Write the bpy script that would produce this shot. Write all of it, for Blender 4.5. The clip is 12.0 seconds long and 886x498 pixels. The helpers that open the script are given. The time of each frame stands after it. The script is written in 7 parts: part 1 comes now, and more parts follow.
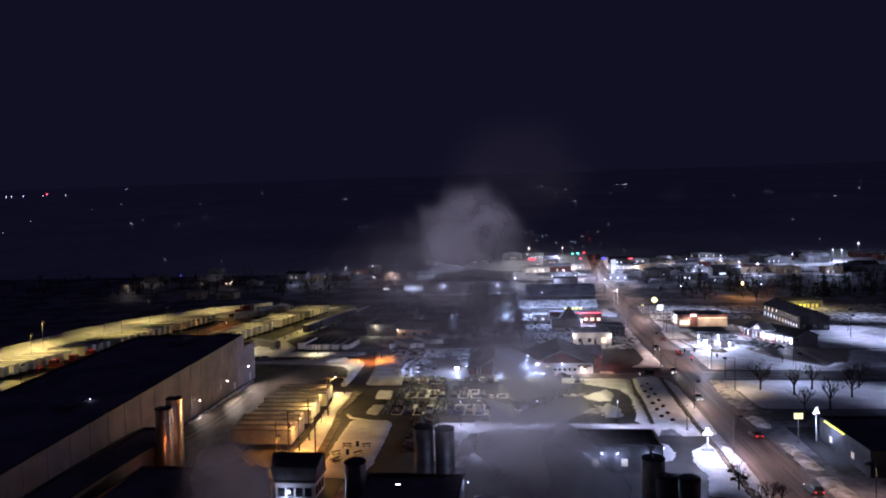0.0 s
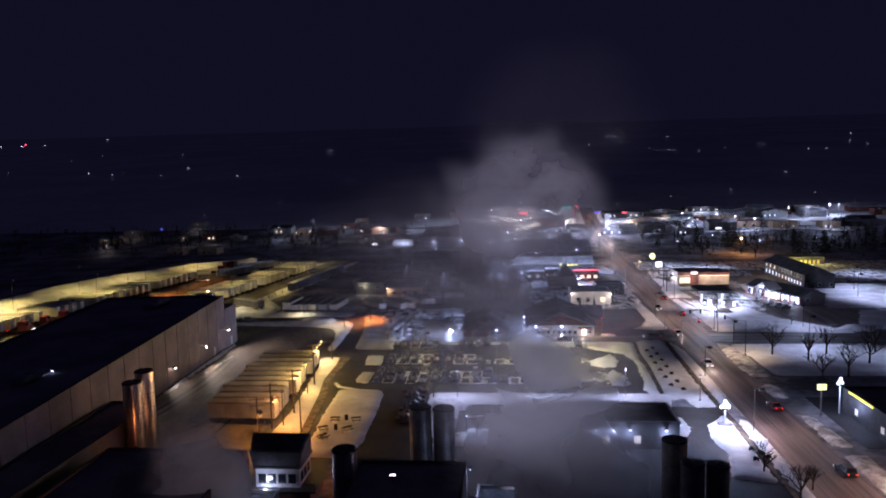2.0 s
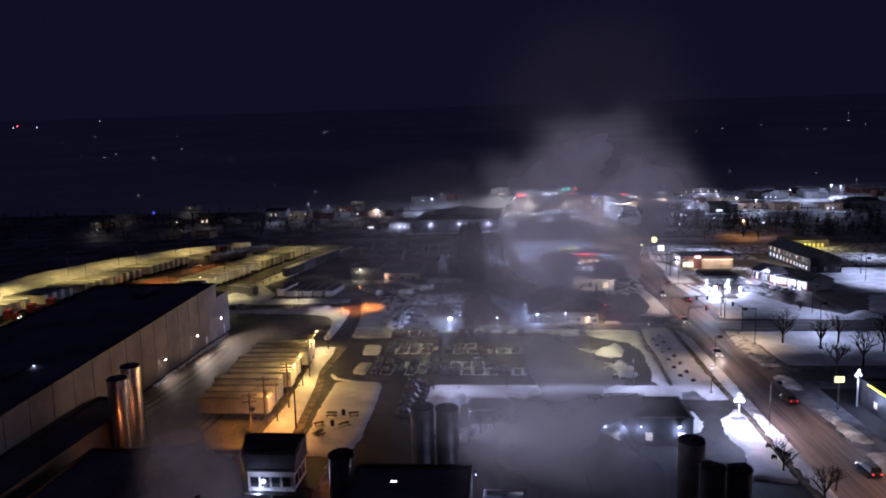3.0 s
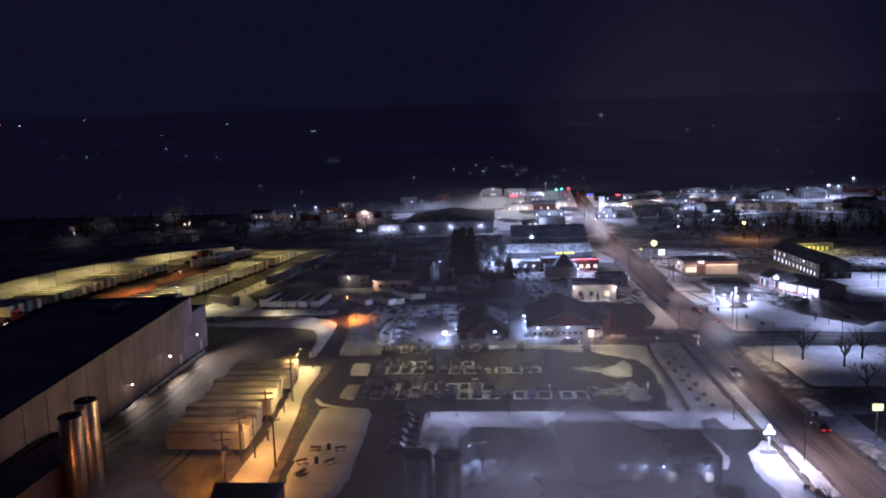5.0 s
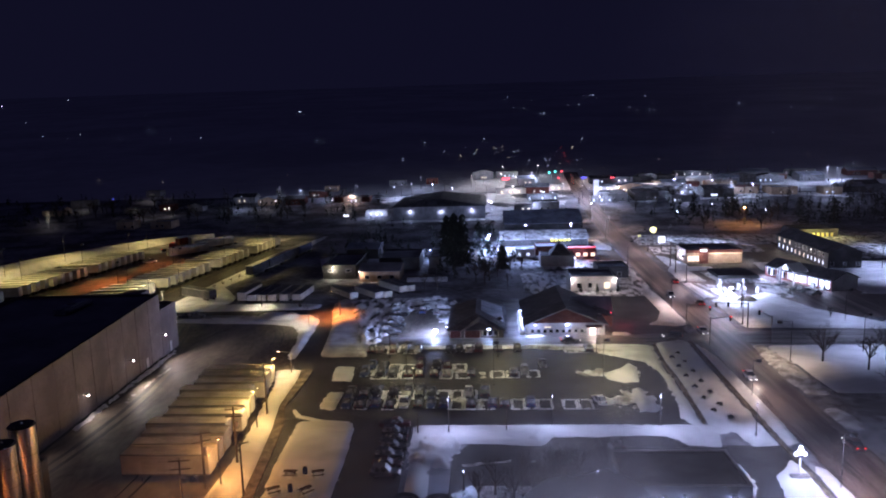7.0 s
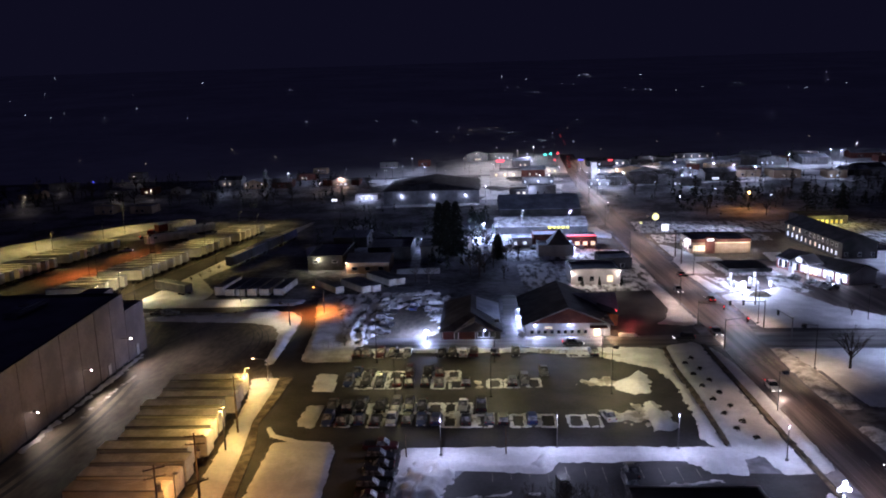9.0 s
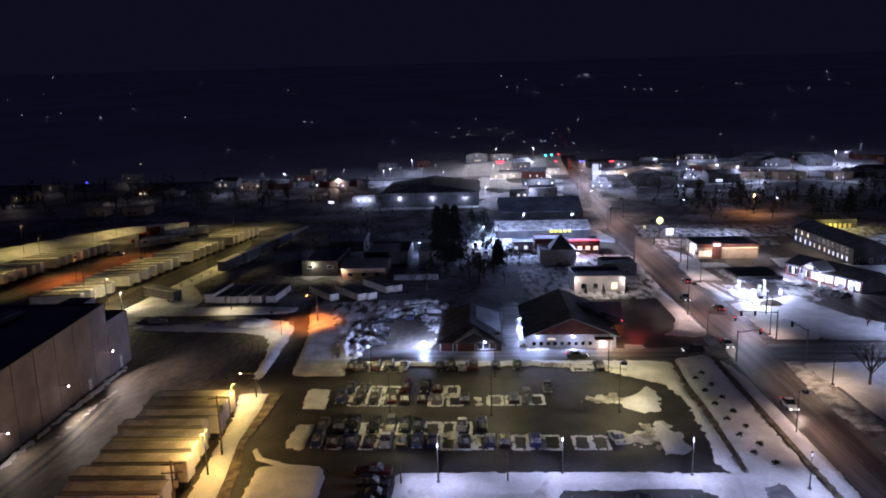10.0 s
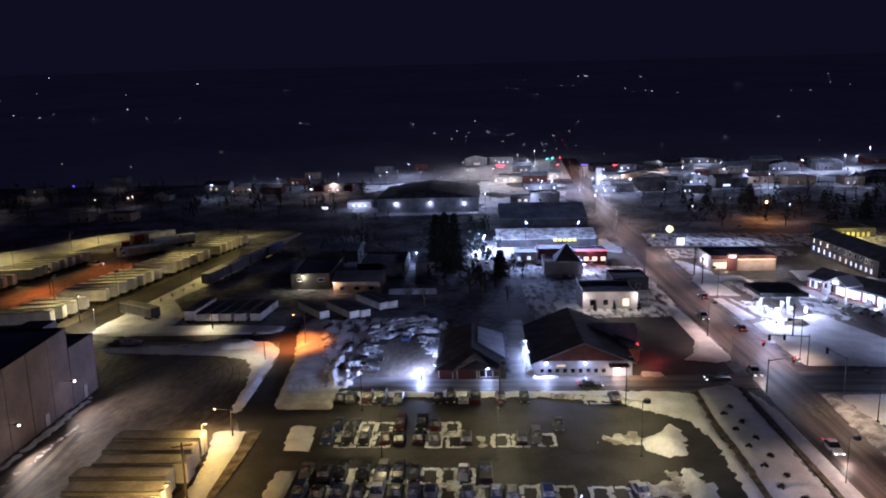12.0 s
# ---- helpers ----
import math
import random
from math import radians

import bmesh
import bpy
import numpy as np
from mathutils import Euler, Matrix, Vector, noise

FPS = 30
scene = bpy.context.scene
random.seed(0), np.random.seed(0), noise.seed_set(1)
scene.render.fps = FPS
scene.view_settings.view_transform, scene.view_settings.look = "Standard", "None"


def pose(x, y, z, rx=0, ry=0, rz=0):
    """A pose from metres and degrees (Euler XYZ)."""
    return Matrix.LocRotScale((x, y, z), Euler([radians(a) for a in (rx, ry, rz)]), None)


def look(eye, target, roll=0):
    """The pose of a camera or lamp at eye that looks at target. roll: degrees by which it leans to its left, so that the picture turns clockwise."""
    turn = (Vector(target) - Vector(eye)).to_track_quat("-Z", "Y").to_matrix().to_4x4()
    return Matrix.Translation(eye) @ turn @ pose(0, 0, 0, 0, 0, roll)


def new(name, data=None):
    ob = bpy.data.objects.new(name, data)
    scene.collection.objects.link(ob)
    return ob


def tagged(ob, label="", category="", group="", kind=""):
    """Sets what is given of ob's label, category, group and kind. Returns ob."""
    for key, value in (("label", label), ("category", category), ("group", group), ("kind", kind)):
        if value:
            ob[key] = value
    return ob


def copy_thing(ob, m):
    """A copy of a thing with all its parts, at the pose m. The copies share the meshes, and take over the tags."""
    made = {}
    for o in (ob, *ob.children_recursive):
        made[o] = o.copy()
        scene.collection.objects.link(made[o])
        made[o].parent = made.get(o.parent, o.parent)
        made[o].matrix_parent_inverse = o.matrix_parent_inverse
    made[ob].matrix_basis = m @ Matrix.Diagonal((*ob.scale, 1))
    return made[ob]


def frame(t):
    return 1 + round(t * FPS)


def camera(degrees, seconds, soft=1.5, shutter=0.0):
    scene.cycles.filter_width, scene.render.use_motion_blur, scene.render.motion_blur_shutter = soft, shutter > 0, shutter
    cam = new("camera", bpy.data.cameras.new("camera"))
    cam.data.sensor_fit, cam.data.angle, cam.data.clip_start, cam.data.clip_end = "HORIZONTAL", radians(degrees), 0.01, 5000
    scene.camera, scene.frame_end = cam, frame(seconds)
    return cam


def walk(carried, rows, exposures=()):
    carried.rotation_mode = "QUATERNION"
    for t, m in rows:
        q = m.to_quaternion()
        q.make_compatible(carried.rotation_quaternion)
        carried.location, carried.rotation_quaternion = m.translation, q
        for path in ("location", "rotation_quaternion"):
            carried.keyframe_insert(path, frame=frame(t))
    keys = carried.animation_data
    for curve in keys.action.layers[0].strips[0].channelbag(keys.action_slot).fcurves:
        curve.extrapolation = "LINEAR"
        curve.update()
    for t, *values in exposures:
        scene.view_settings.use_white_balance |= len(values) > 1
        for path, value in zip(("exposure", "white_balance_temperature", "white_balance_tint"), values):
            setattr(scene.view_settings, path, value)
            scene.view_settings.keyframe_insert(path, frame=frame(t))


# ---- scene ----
cam = camera(63.6, 12.0, soft=1.9)
PATH = [
    (0, (8.639, -28.635, 45.511), (8.417, -26.65, 45.426), -1.5),
    (0.5, (7.887, -25.388, 45.557), (7.676, -23.401, 45.463), -1.4),
    (1, (7.154, -22.183, 45.658), (6.952, -20.197, 45.523), -1.4),
    (1.5, (6.386, -19.035, 45.797), (6.19, -17.052, 45.62), -1.4),
    (2, (5.62, -15.922, 45.954), (5.431, -13.944, 45.735), -1.4),
    (2.5, (4.849, -12.83, 46.102), (4.666, -10.856, 45.841), -1.5),
    (3, (4.125, -9.627, 46.295), (3.947, -7.653, 46.024), -1.5),
    (5, (1.891, 3.274, 47.322), (1.744, 5.25, 47.045), -1.6),
    (5.5, (1.545, 6.586, 47.455), (1.405, 8.562, 47.176), -1.6),
    (6, (1.318, 9.955, 47.588), (1.185, 11.93, 47.297), -1.6),
    (6.5, (1.108, 13.403, 47.724), (0.982, 15.375, 47.414), -1.6),
    (7, (0.934, 16.878, 47.867), (0.814, 18.847, 47.537), -1.6),
    (9, (0.374, 30.776, 48.579), (0.273, 32.736, 48.193), -1.5),
    (9.5, (0.319, 34.312, 48.69), (0.219, 36.272, 48.304), -1.5),
    (10, (0.269, 37.708, 48.802), (0.17, 39.668, 48.416), -1.4),
    (10.5, (0.109, 41.086, 48.921), (0.011, 43.046, 48.535), -1.4),
    (11, (-0.103, 44.493, 49.041), (-0.198, 46.454, 48.656), -1.4),
    (11.5, (-0.329, 47.955, 49.155), (-0.422, 49.915, 48.77), -1.3),
    (12, (-0.531, 51.381, 49.224), (-0.624, 53.341, 48.841), -1.3),
]
walk(cam, [(t, look(e, g, r)) for t, e, g, r in PATH], ((0.0, 0.58, 5750, 21), (3.2, 0.54, 5750, 21), (5.0, 0.54, 5550, 22), (7.2, 0.50, 5500, 22), (9.0, 0.25, 5750, 21), (12.0, 0.30, 5600, 23)))

# ---- night sky ----
world = bpy.data.worlds.new("night_sky")
scene.world = world
world.use_nodes = True
_bg = world.node_tree.nodes["Background"]
_bg.inputs[0].default_value = (0.42, 0.38, 1.0, 1)
_bg.inputs[1].default_value = 0.0092

# light colours
YARD = (1.0, 0.74, 0.21)
ORANGE = (1.0, 0.27, 0.04)
WARM = (1.0, 0.82, 0.6)
COOL = (0.55, 0.67, 1.0)
WHITE = (0.72, 0.79, 1.0)
PINK = (1.0, 0.67, 0.46)


def gz(y):
    """Height of the land: level through the town, rising into the far hills."""
    if y < 300:
        return 0.0
    if y < 480:
        return (y - 300) ** 2 * 0.00022
    return 7.13 + 0.0792 * (y - 480)


# ---- materials ----
def nodes_of(name):
    m = bpy.data.materials.new(name)
    m.use_nodes = True
    nt = m.node_tree
    b = nt.nodes["Principled BSDF"]
    return m, nt, b


def surface(name, c1, c2, rough=0.7, metal=0.0, big=6.0, fine=0.4, bump=0.1, coords="Object", vary=0.0, streak=None, span=(0.55, 0.82)):
    """Two colours mixed by a broad and a fine noise (sizes in metres), with a bump; vary: brightness differs from object to object."""
    m, nt, b = nodes_of(name)
    N, L = nt.nodes.new, nt.links.new
    if coords == "Position":
        co = N("ShaderNodeNewGeometry").outputs["Position"]
    else:
        co = N("ShaderNodeTexCoord").outputs["Object"]
    if streak:
        mp = N("ShaderNodeMapping")
        mp.inputs["Scale"].default_value = streak
        L(co, mp.inputs["Vector"])
        co = mp.outputs["Vector"]
    n1, n2 = N("ShaderNodeTexNoise"), N("ShaderNodeTexNoise")
    n1.inputs["Scale"].default_value = 1.0 / big
    n1.inputs["Detail"].default_value = 5
    n2.inputs["Scale"].default_value = 1.0 / fine
    n2.inputs["Detail"].default_value = 3
    L(co, n1.inputs["Vector"])
    L(co, n2.inputs["Vector"])
    add = N("ShaderNodeMath")
    add.operation = "MULTIPLY_ADD"
    add.inputs[1].default_value = 0.35
    L(n2.outputs["Fac"], add.inputs[0])
    L(n1.outputs["Fac"], add.inputs[2])
    ramp = N("ShaderNodeValToRGB")
    ramp.color_ramp.elements[0].position, ramp.color_ramp.elements[1].position = span
    ramp.color_ramp.elements[0].color, ramp.color_ramp.elements[1].color = (*c1, 1), (*c2, 1)
    L(add.outputs[0], ramp.inputs["Fac"])
    out = ramp.outputs["Color"]
    if vary:
        hs = N("ShaderNodeHueSaturation")
        inf = N("ShaderNodeObjectInfo")
        mr = N("ShaderNodeMapRange")
        mr.inputs["To Min"].default_value, mr.inputs["To Max"].default_value = 1 - vary, 1 + vary
        L(inf.outputs["Random"], mr.inputs["Value"])
        L(mr.outputs[0], hs.inputs["Value"])
        L(out, hs.inputs["Color"])
        out = hs.outputs["Color"]
    L(out, b.inputs["Base Color"])
    b.inputs["Roughness"].default_value = rough
    b.inputs["Metallic"].default_value = metal
    if bump:
        bp = N("ShaderNodeBump")
        bp.inputs["Strength"].default_value = min(1.0, bump * 2)
        bp.inputs["Distance"].default_value = bump
        L(add.outputs[0], bp.inputs["Height"])
        L(bp.outputs[0], b.inputs["Normal"])
    return m


def glow(name, colour, strength):
    m, nt, b = nodes_of(name)
    b.inputs["Base Color"].default_value = (*colour, 1)
    b.inputs["Emission Color"].default_value = (*colour, 1)
    b.inputs["Emission Strength"].default_value = strength
    return m


def glass(name, colour, rough=0.08):
    m, nt, b = nodes_of(name)
    b.inputs["Base Color"].default_value = (*colour, 1)
    b.inputs["Roughness"].default_value = rough
    b.inputs["Specular IOR Level"].default_value = 0.8
    return m


M = {}
M["snow"] = surface("snow", (0.60, 0.60, 0.62), (0.84, 0.84, 0.86), 0.75, 0, 5, 0.5, 0.12, "Position")
M["dirty_snow"] = surface("dirty_snow", (0.26, 0.24, 0.22), (0.74, 0.73, 0.72), 0.8, 0, 2.2, 0.4, 0.25, "Position")
M["trodden_snow"] = surface("trodden_snow", (0.36, 0.34, 0.32), (0.58, 0.57, 0.55), 0.8, 0, 3.0, 0.4, 0.2, "Position")
M["plowed_snow"] = surface("plowed_snow", (0.10, 0.095, 0.09), (0.84, 0.84, 0.86), 0.8, 0, 2.6, 0.5, 0.3, "Position", streak=(1.5, 0.55, 1), span=(0.56, 0.72))
M["land"] = surface("land", (0.07, 0.068, 0.078), (0.34, 0.34, 0.38), 0.85, 0, 16, 2, 0.2, "Position")
M["hill_snow"] = surface("hill_snow", (0.62, 0.62, 0.64), (0.82, 0.82, 0.84), 0.85, 0, 160, 20, 0.2, "Position")
M["asphalt"] = surface("asphalt", (0.021, 0.019, 0.020), (0.056, 0.052, 0.053), 0.7, 0, 7, 0.5, 0.02, "Position")
M["wet_road"] = surface("wet_road", (0.064, 0.049, 0.047), (0.235, 0.19, 0.178), 0.5, 0, 3.2, 0.5, 0.015, "Position", streak=(1.6, 0.06, 1))
M["salted_road"] = surface("salted_road", (0.06, 0.055, 0.055), (0.22, 0.21, 0.21), 0.55, 0, 3.0, 0.5, 0.015, "Position", streak=(0.1, 1.4, 1))
M["packed_yard"] = surface("packed_yard", (0.046, 0.038, 0.031), (0.225, 0.19, 0.15), 0.7, 0, 9, 0.7, 0.03, "Position", streak=(0.8, 0.3, 1))
M["gravel"] = surface("gravel", (0.07, 0.055, 0.04), (0.22, 0.18, 0.13), 0.9, 0, 1.5, 0.2, 0.05, "Position")
M["concrete_wall"] = surface("concrete_wall", (0.175, 0.148, 0.155), (0.255, 0.22, 0.222), 0.85, 0, 5, 0.6, 0.01, vary=0.05)
M["joint"] = surface("joint", (0.03, 0.03, 0.03), (0.06, 0.06, 0.06), 0.9, 0, 2, 0.3, 0)
M["dark_roof"] = surface("dark_roof", (0.12, 0.117, 0.135), (0.24, 0.23, 0.26), 0.9, 0, 8, 0.8, 0.02)
M["membrane_roof"] = surface("membrane_roof", (0.17, 0.165, 0.19), (0.30, 0.29, 0.32), 0.85, 0, 9, 0.8, 0.02)
M["shingle_roof"] = surface("shingle_roof", (0.036, 0.034, 0.04), (0.085, 0.082, 0.092), 0.85, 0, 3, 0.3, 0.03)
M["dusted_shingle"] = surface("dusted_shingle", (0.07, 0.062, 0.055), (0.20, 0.18, 0.16), 0.85, 0, 2.2, 0.3, 0.03)
M["grey_roof"] = surface("grey_roof", (0.16, 0.17, 0.2), (0.34, 0.36, 0.42), 0.8, 0, 6, 0.6, 0.03)
M["slate_roof"] = surface("slate_roof", (0.07, 0.075, 0.09), (0.15, 0.16, 0.19), 0.8, 0, 6, 0.6, 0.03)
M["white_wall"] = surface("white_wall", (0.46, 0.45, 0.45), (0.62, 0.61, 0.61), 0.7, 0, 3, 0.4, 0.01)
M["grey_wall"] = surface("grey_wall", (0.20, 0.20, 0.21), (0.33, 0.33, 0.35), 0.8, 0, 3, 0.4, 0.01)
M["dark_wall"] = surface("dark_wall", (0.05, 0.048, 0.05), (0.10, 0.095, 0.095), 0.85, 0, 3, 0.4, 0.01)
M["tan_wall"] = surface("tan_wall", (0.38, 0.27, 0.18), (0.55, 0.42, 0.30), 0.8, 0, 3, 0.3, 0.01)
M["brick_wall"] = surface("brick_wall", (0.11, 0.038, 0.03), (0.20, 0.07, 0.052), 0.85, 0, 2, 0.2, 0.02)
M["red_paint"] = surface("red_paint", (0.04, 0.006, 0.006), (0.07, 0.01, 0.009), 0.5, 0, 2, 0.3, 0.0)
M["steel"] = surface("steel", (0.42, 0.42, 0.44), (0.62, 0.62, 0.64), 0.28, 1.0, 3, 0.3, 0.005)
M["dull_steel"] = surface("dull_steel", (0.16, 0.15, 0.15), (0.30, 0.28, 0.27), 0.5, 0.7, 2, 0.3, 0.01)
M["black_metal"] = surface("black_metal", (0.015, 0.015, 0.017), (0.035, 0.035, 0.037), 0.5, 0.3, 2, 0.2, 0)
M["galvanised"] = surface("galvanised", (0.22, 0.22, 0.22), (0.34, 0.34, 0.34), 0.5, 0.6, 1, 0.1, 0)
M["pole_steel"] = surface("pole_steel", (0.05, 0.05, 0.052), (0.10, 0.10, 0.10), 0.6, 0.3, 1, 0.1, 0)
M["pole_wood"] = surface("pole_wood", (0.06, 0.042, 0.03), (0.12, 0.085, 0.06), 0.9, 0, 1, 0.1, 0.01)
M["trailer_side"] = surface("trailer_side", (0.50, 0.48, 0.43), (0.72, 0.70, 0.65), 0.5, 0, 3, 0.4, 0.01, vary=0.16)
M["trailer_roof"] = surface("trailer_roof", (0.44, 0.42, 0.38), (0.78, 0.76, 0.72), 0.7, 0, 3.5, 0.6, 0.03, vary=0.45)
M["red_box"] = surface("red_box", (0.20, 0.03, 0.025), (0.32, 0.05, 0.04), 0.5, 0, 2, 0.3, 0.01)
M["rubber"] = surface("rubber", (0.012, 0.012, 0.012), (0.03, 0.03, 0.03), 0.85, 0, 0.5, 0.1, 0)
M["bark"] = surface("bark", (0.035, 0.028, 0.022), (0.09, 0.072, 0.06), 0.95, 0, 0.6, 0.1, 0.02)
M["needles"] = surface("needles", (0.012, 0.017, 0.013), (0.04, 0.05, 0.04), 0.9, 0, 1.2, 0.2, 0.0)
M["shrub"] = surface("shrub", (0.02, 0.018, 0.013), (0.06, 0.05, 0.035), 0.95, 0, 0.6, 0.1, 0.0)
M["glass_dark"] = glass("glass_dark", (0.012, 0.014, 0.018))
M["car_glass"] = glass("car_glass", (0.015, 0.017, 0.02))
M["frosted_glass"] = surface("frosted_glass", (0.012, 0.013, 0.016), (0.34, 0.34, 0.35), 0.4, 0, 0.9, 0.2, 0)
# wagon side with the blue light on it put into the colour
M["blue_lit_box"] = surface("blue_lit_box", (0.06, 0.07, 0.18), (0.10, 0.12, 0.26), 0.6, 0, 3, 0.4, 0.02)
M["lit_cool"] = glow("lit_cool", (0.8, 0.88, 1.0), 1.2)
M["lit_warm"] = glow("lit_warm", (1.0, 0.80, 0.50), 1.0)
M["lit_dim"] = glow("lit_dim", (1.0, 0.85, 0.65), 0.4)
M["neon_red"] = glow("neon_red", (1.0, 0.07, 0.09), 3.0)
M["neon_yellow"] = glow("neon_yellow", (0.95, 0.85, 0.08), 1.3)
M["neon_blue"] = glow("neon_blue", (0.16, 0.14, 1.0), 2.0)
M["sign_white"] = glow("sign_white", (0.95, 0.97, 1.0), 1.6)
M["sign_yellow"] = glow("sign_yellow", (1.0, 0.92, 0.35), 1.5)
M["yellow_wash"] = glow("yellow_wash", (0.85, 0.72, 0.14), 0.22)
M["signal_green"] = glow("signal_green", (0.1, 0.9, 0.8), 6.0)
M["signal_red"] = glow("signal_red", (1.0, 0.05, 0.06), 5.0)
M["tail_red"] = glow("tail_red", (1.0, 0.04, 0.03), 1.6)
M["tail_off"] = surface("tail_off", (0.15, 0.01, 0.01), (0.25, 0.015, 0.015), 0.3, 0, 1, 0.1, 0)
M["head_on"] = glow("head_on", (1.0, 0.95, 0.85), 5.0)
M["head_off"] = surface("head_off", (0.45, 0.45, 0.45), (0.6, 0.6, 0.6), 0.2, 0, 1, 0.1, 0)
HEADS = {}


def head_mat(colour, strength):
    key = (colour, strength)
    if key not in HEADS:
        HEADS[key] = glow("lamp_head", colour, strength)
    return HEADS[key]


PAINT = {}
for _n, _c in (("black", (0.012, 0.012, 0.014)), ("blue", (0.02, 0.035, 0.10)), ("silver", (0.22, 0.22, 0.235)), ("white", (0.52, 0.52, 0.52)),
               ("red", (0.04, 0.006, 0.007)), ("grey", (0.10, 0.10, 0.11)), ("green", (0.02, 0.05, 0.035))):
    PAINT[_n] = surface("paint_" + _n, _c, tuple(min(1, v * 1.3 + 0.005) for v in _c), 0.32, 0.1, 2, 0.3, 0)


# ---- builders ----
def mesh_of(bm, name):
    me = bpy.data.meshes.new(name)
    bm.normal_update()
    bm.to_mesh(me)
    bm.free()
    return me


def part(name, bm, material, parent, label=""):
    """One mesh object under a thing or a part, in its parent's coordinates."""
    me = bm if isinstance(bm, bpy.types.Mesh) else mesh_of(bm, name)
    if material and not me.materials:
        me.materials.append(material)
    ob = new(name, me)
    ob.parent = parent
    if label:
        ob["label"] = label
    return ob


def lone(name, bm, material, label, category, m=None, group="", kind=""):
    """A thing of one mesh."""
    me = bm if isinstance(bm, bpy.types.Mesh) else mesh_of(bm, name)
    if material and not me.materials:
        me.materials.append(material)
    ob = new(name, me)
    if m is not None:
        ob.matrix_basis = m
    return tagged(ob, label, category, group, kind)


def thing(name, label, category, m=None, group=""):
    ob = new(name)
    ob.empty_display_size = 0.3
    if m is not None:
        ob.matrix_basis = m
    return tagged(ob, label, category, group)


def box(bm, x0, x1, y0, y1, z0, z1, bevel=0.0):
    r = bmesh.ops.create_cube(bm, size=1.0)
    vs = r["verts"]
    for v in vs:
        v.co = Vector((x0 + (v.co.x + 0.5) * (x1 - x0), y0 + (v.co.y + 0.5) * (y1 - y0), z0 + (v.co.z + 0.5) * (z1 - z0)))
    if bevel:
        es = list({e for v in vs for e in v.link_edges})
        bmesh.ops.bevel(bm, geom=es, offset=bevel, segments=1, affect="EDGES")
    return bm


def boxed(*a, bevel=0.0):
    return box(bmesh.new(), *a, bevel=bevel)


def rod(bm, p, q, r1, r2=None, n=8):
    """A tapered round bar from p to q."""
    p, q = Vector(p), Vector(q)
    d = q - p
    turn = d.to_track_quat("Z", "Y").to_matrix().to_4x4()
    bmesh.ops.create_cone(bm, cap_ends=True, segments=n, radius1=r1, radius2=r1 if r2 is None else r2, depth=d.length,
                          matrix=Matrix.Translation((p + q) / 2) @ turn)
    return bm


def rodded(p, q, r1, r2=None, n=8):
    return rod(bmesh.new(), p, q, r1, r2, n)


def ball(bm, c, r, n=1, sq=(1, 1, 1)):
    bmesh.ops.create_icosphere(bm, subdivisions=n, radius=r, matrix=Matrix.Translation(c) @ Matrix.Diagonal((*sq, 1)))
    return bm


def slab(pts, z0, z1):
    """A flat piece with the outline pts."""
    bm = bmesh.new()
    top = [bm.verts.new((x, y, z1)) for x, y in pts]
    bot = [bm.verts.new((x, y, z0)) for x, y in pts]
    bm.faces.new(top)
    n = len(pts)
    for i in range(n):
        bm.faces.new((top[i], bot[i], bot[(i + 1) % n], top[(i + 1) % n]))
    bmesh.ops.recalc_face_normals(bm, faces=bm.faces)
    return bm


def pavement(name, pts, z, material, label, category="asphalt"):
    return lone(name, slab(pts, -0.3, z), material, label, category, kind="structure")


def edge_distance(X, Y, pts):
    """Signed distance into the outline pts: above nought inside."""
    best = np.full(X.shape, 1e9)
    inside = np.zeros(X.shape, bool)
    n = len(pts)
    for i in range(n):
        (x1, y1), (x2, y2) = pts[i], pts[(i + 1) % n]
        dx, dy = x2 - x1, y2 - y1
        t = np.clip(((X - x1) * dx + (Y - y1) * dy) / (dx * dx + dy * dy + 1e-9), 0, 1)
        best = np.minimum(best, np.hypot(X - x1 - t * dx, Y - y1 - t * dy))
        if y1 != y2:
            cross = ((y1 > Y) != (y2 > Y)) & (X < dx * (Y - y1) / dy + x1)
            inside ^= cross
    return np.where(inside, best, -best)


def snow_bank(name, pts, height, fall, rough, material, label, cell=0.6, base=0.0, ragged=0.2, category="snow bank", peak=0.0):
    """A bank of snow over the outline pts: it rises over fall metres to height, with lumps and a ragged edge."""
    xs = [p[0] for p in pts]
    ys = [p[1] for p in pts]
    gx = np.arange(min(xs) - 1, max(xs) + 1 + cell, cell)
    gy = np.arange(min(ys) - 1, max(ys) + 1 + cell, cell)
    X, Y = np.meshgrid(gx, gy)
    D = edge_distance(X, Y, pts)
    bm = bmesh.new()
    grid = {}
    R, Q = X.shape
    H = np.zeros(X.shape)
    for i in range(R):
        for j in range(Q):
            if D[i, j] < -1.5:
                continue
            v = Vector((X[i, j] * 0.5, Y[i, j] * 0.5, base))
            d = D[i, j] + ragged * noise.noise(v * 1.7) * 1.6
            s = min(1.0, max(0.0, d / fall))
            s = s * s * (3 - 2 * s)
            H[i, j] = s * (height + rough * (noise.noise(v * 0.9) + 0.6 * noise.noise(v * 2.3)) + peak * min(1.0, max(0, d) / (fall * 2.5))) if d > 0 else -0.08
            D[i, j] = d
    for i in range(R - 1):
        for j in range(Q - 1):
            c = ((i, j), (i, j + 1), (i + 1, j + 1), (i + 1, j))
            if max(D[k] for k in c) <= 0:
                continue
            vs = []
            for k in c:
                if k not in grid:
                    grid[k] = bm.verts.new((X[k], Y[k], base + H[k]))
                vs.append(grid[k])
            bm.faces.new(vs).smooth = True
    return lone(name, bm, material, label, category, kind="structure")


random.seed(4)
LAMPS = {}


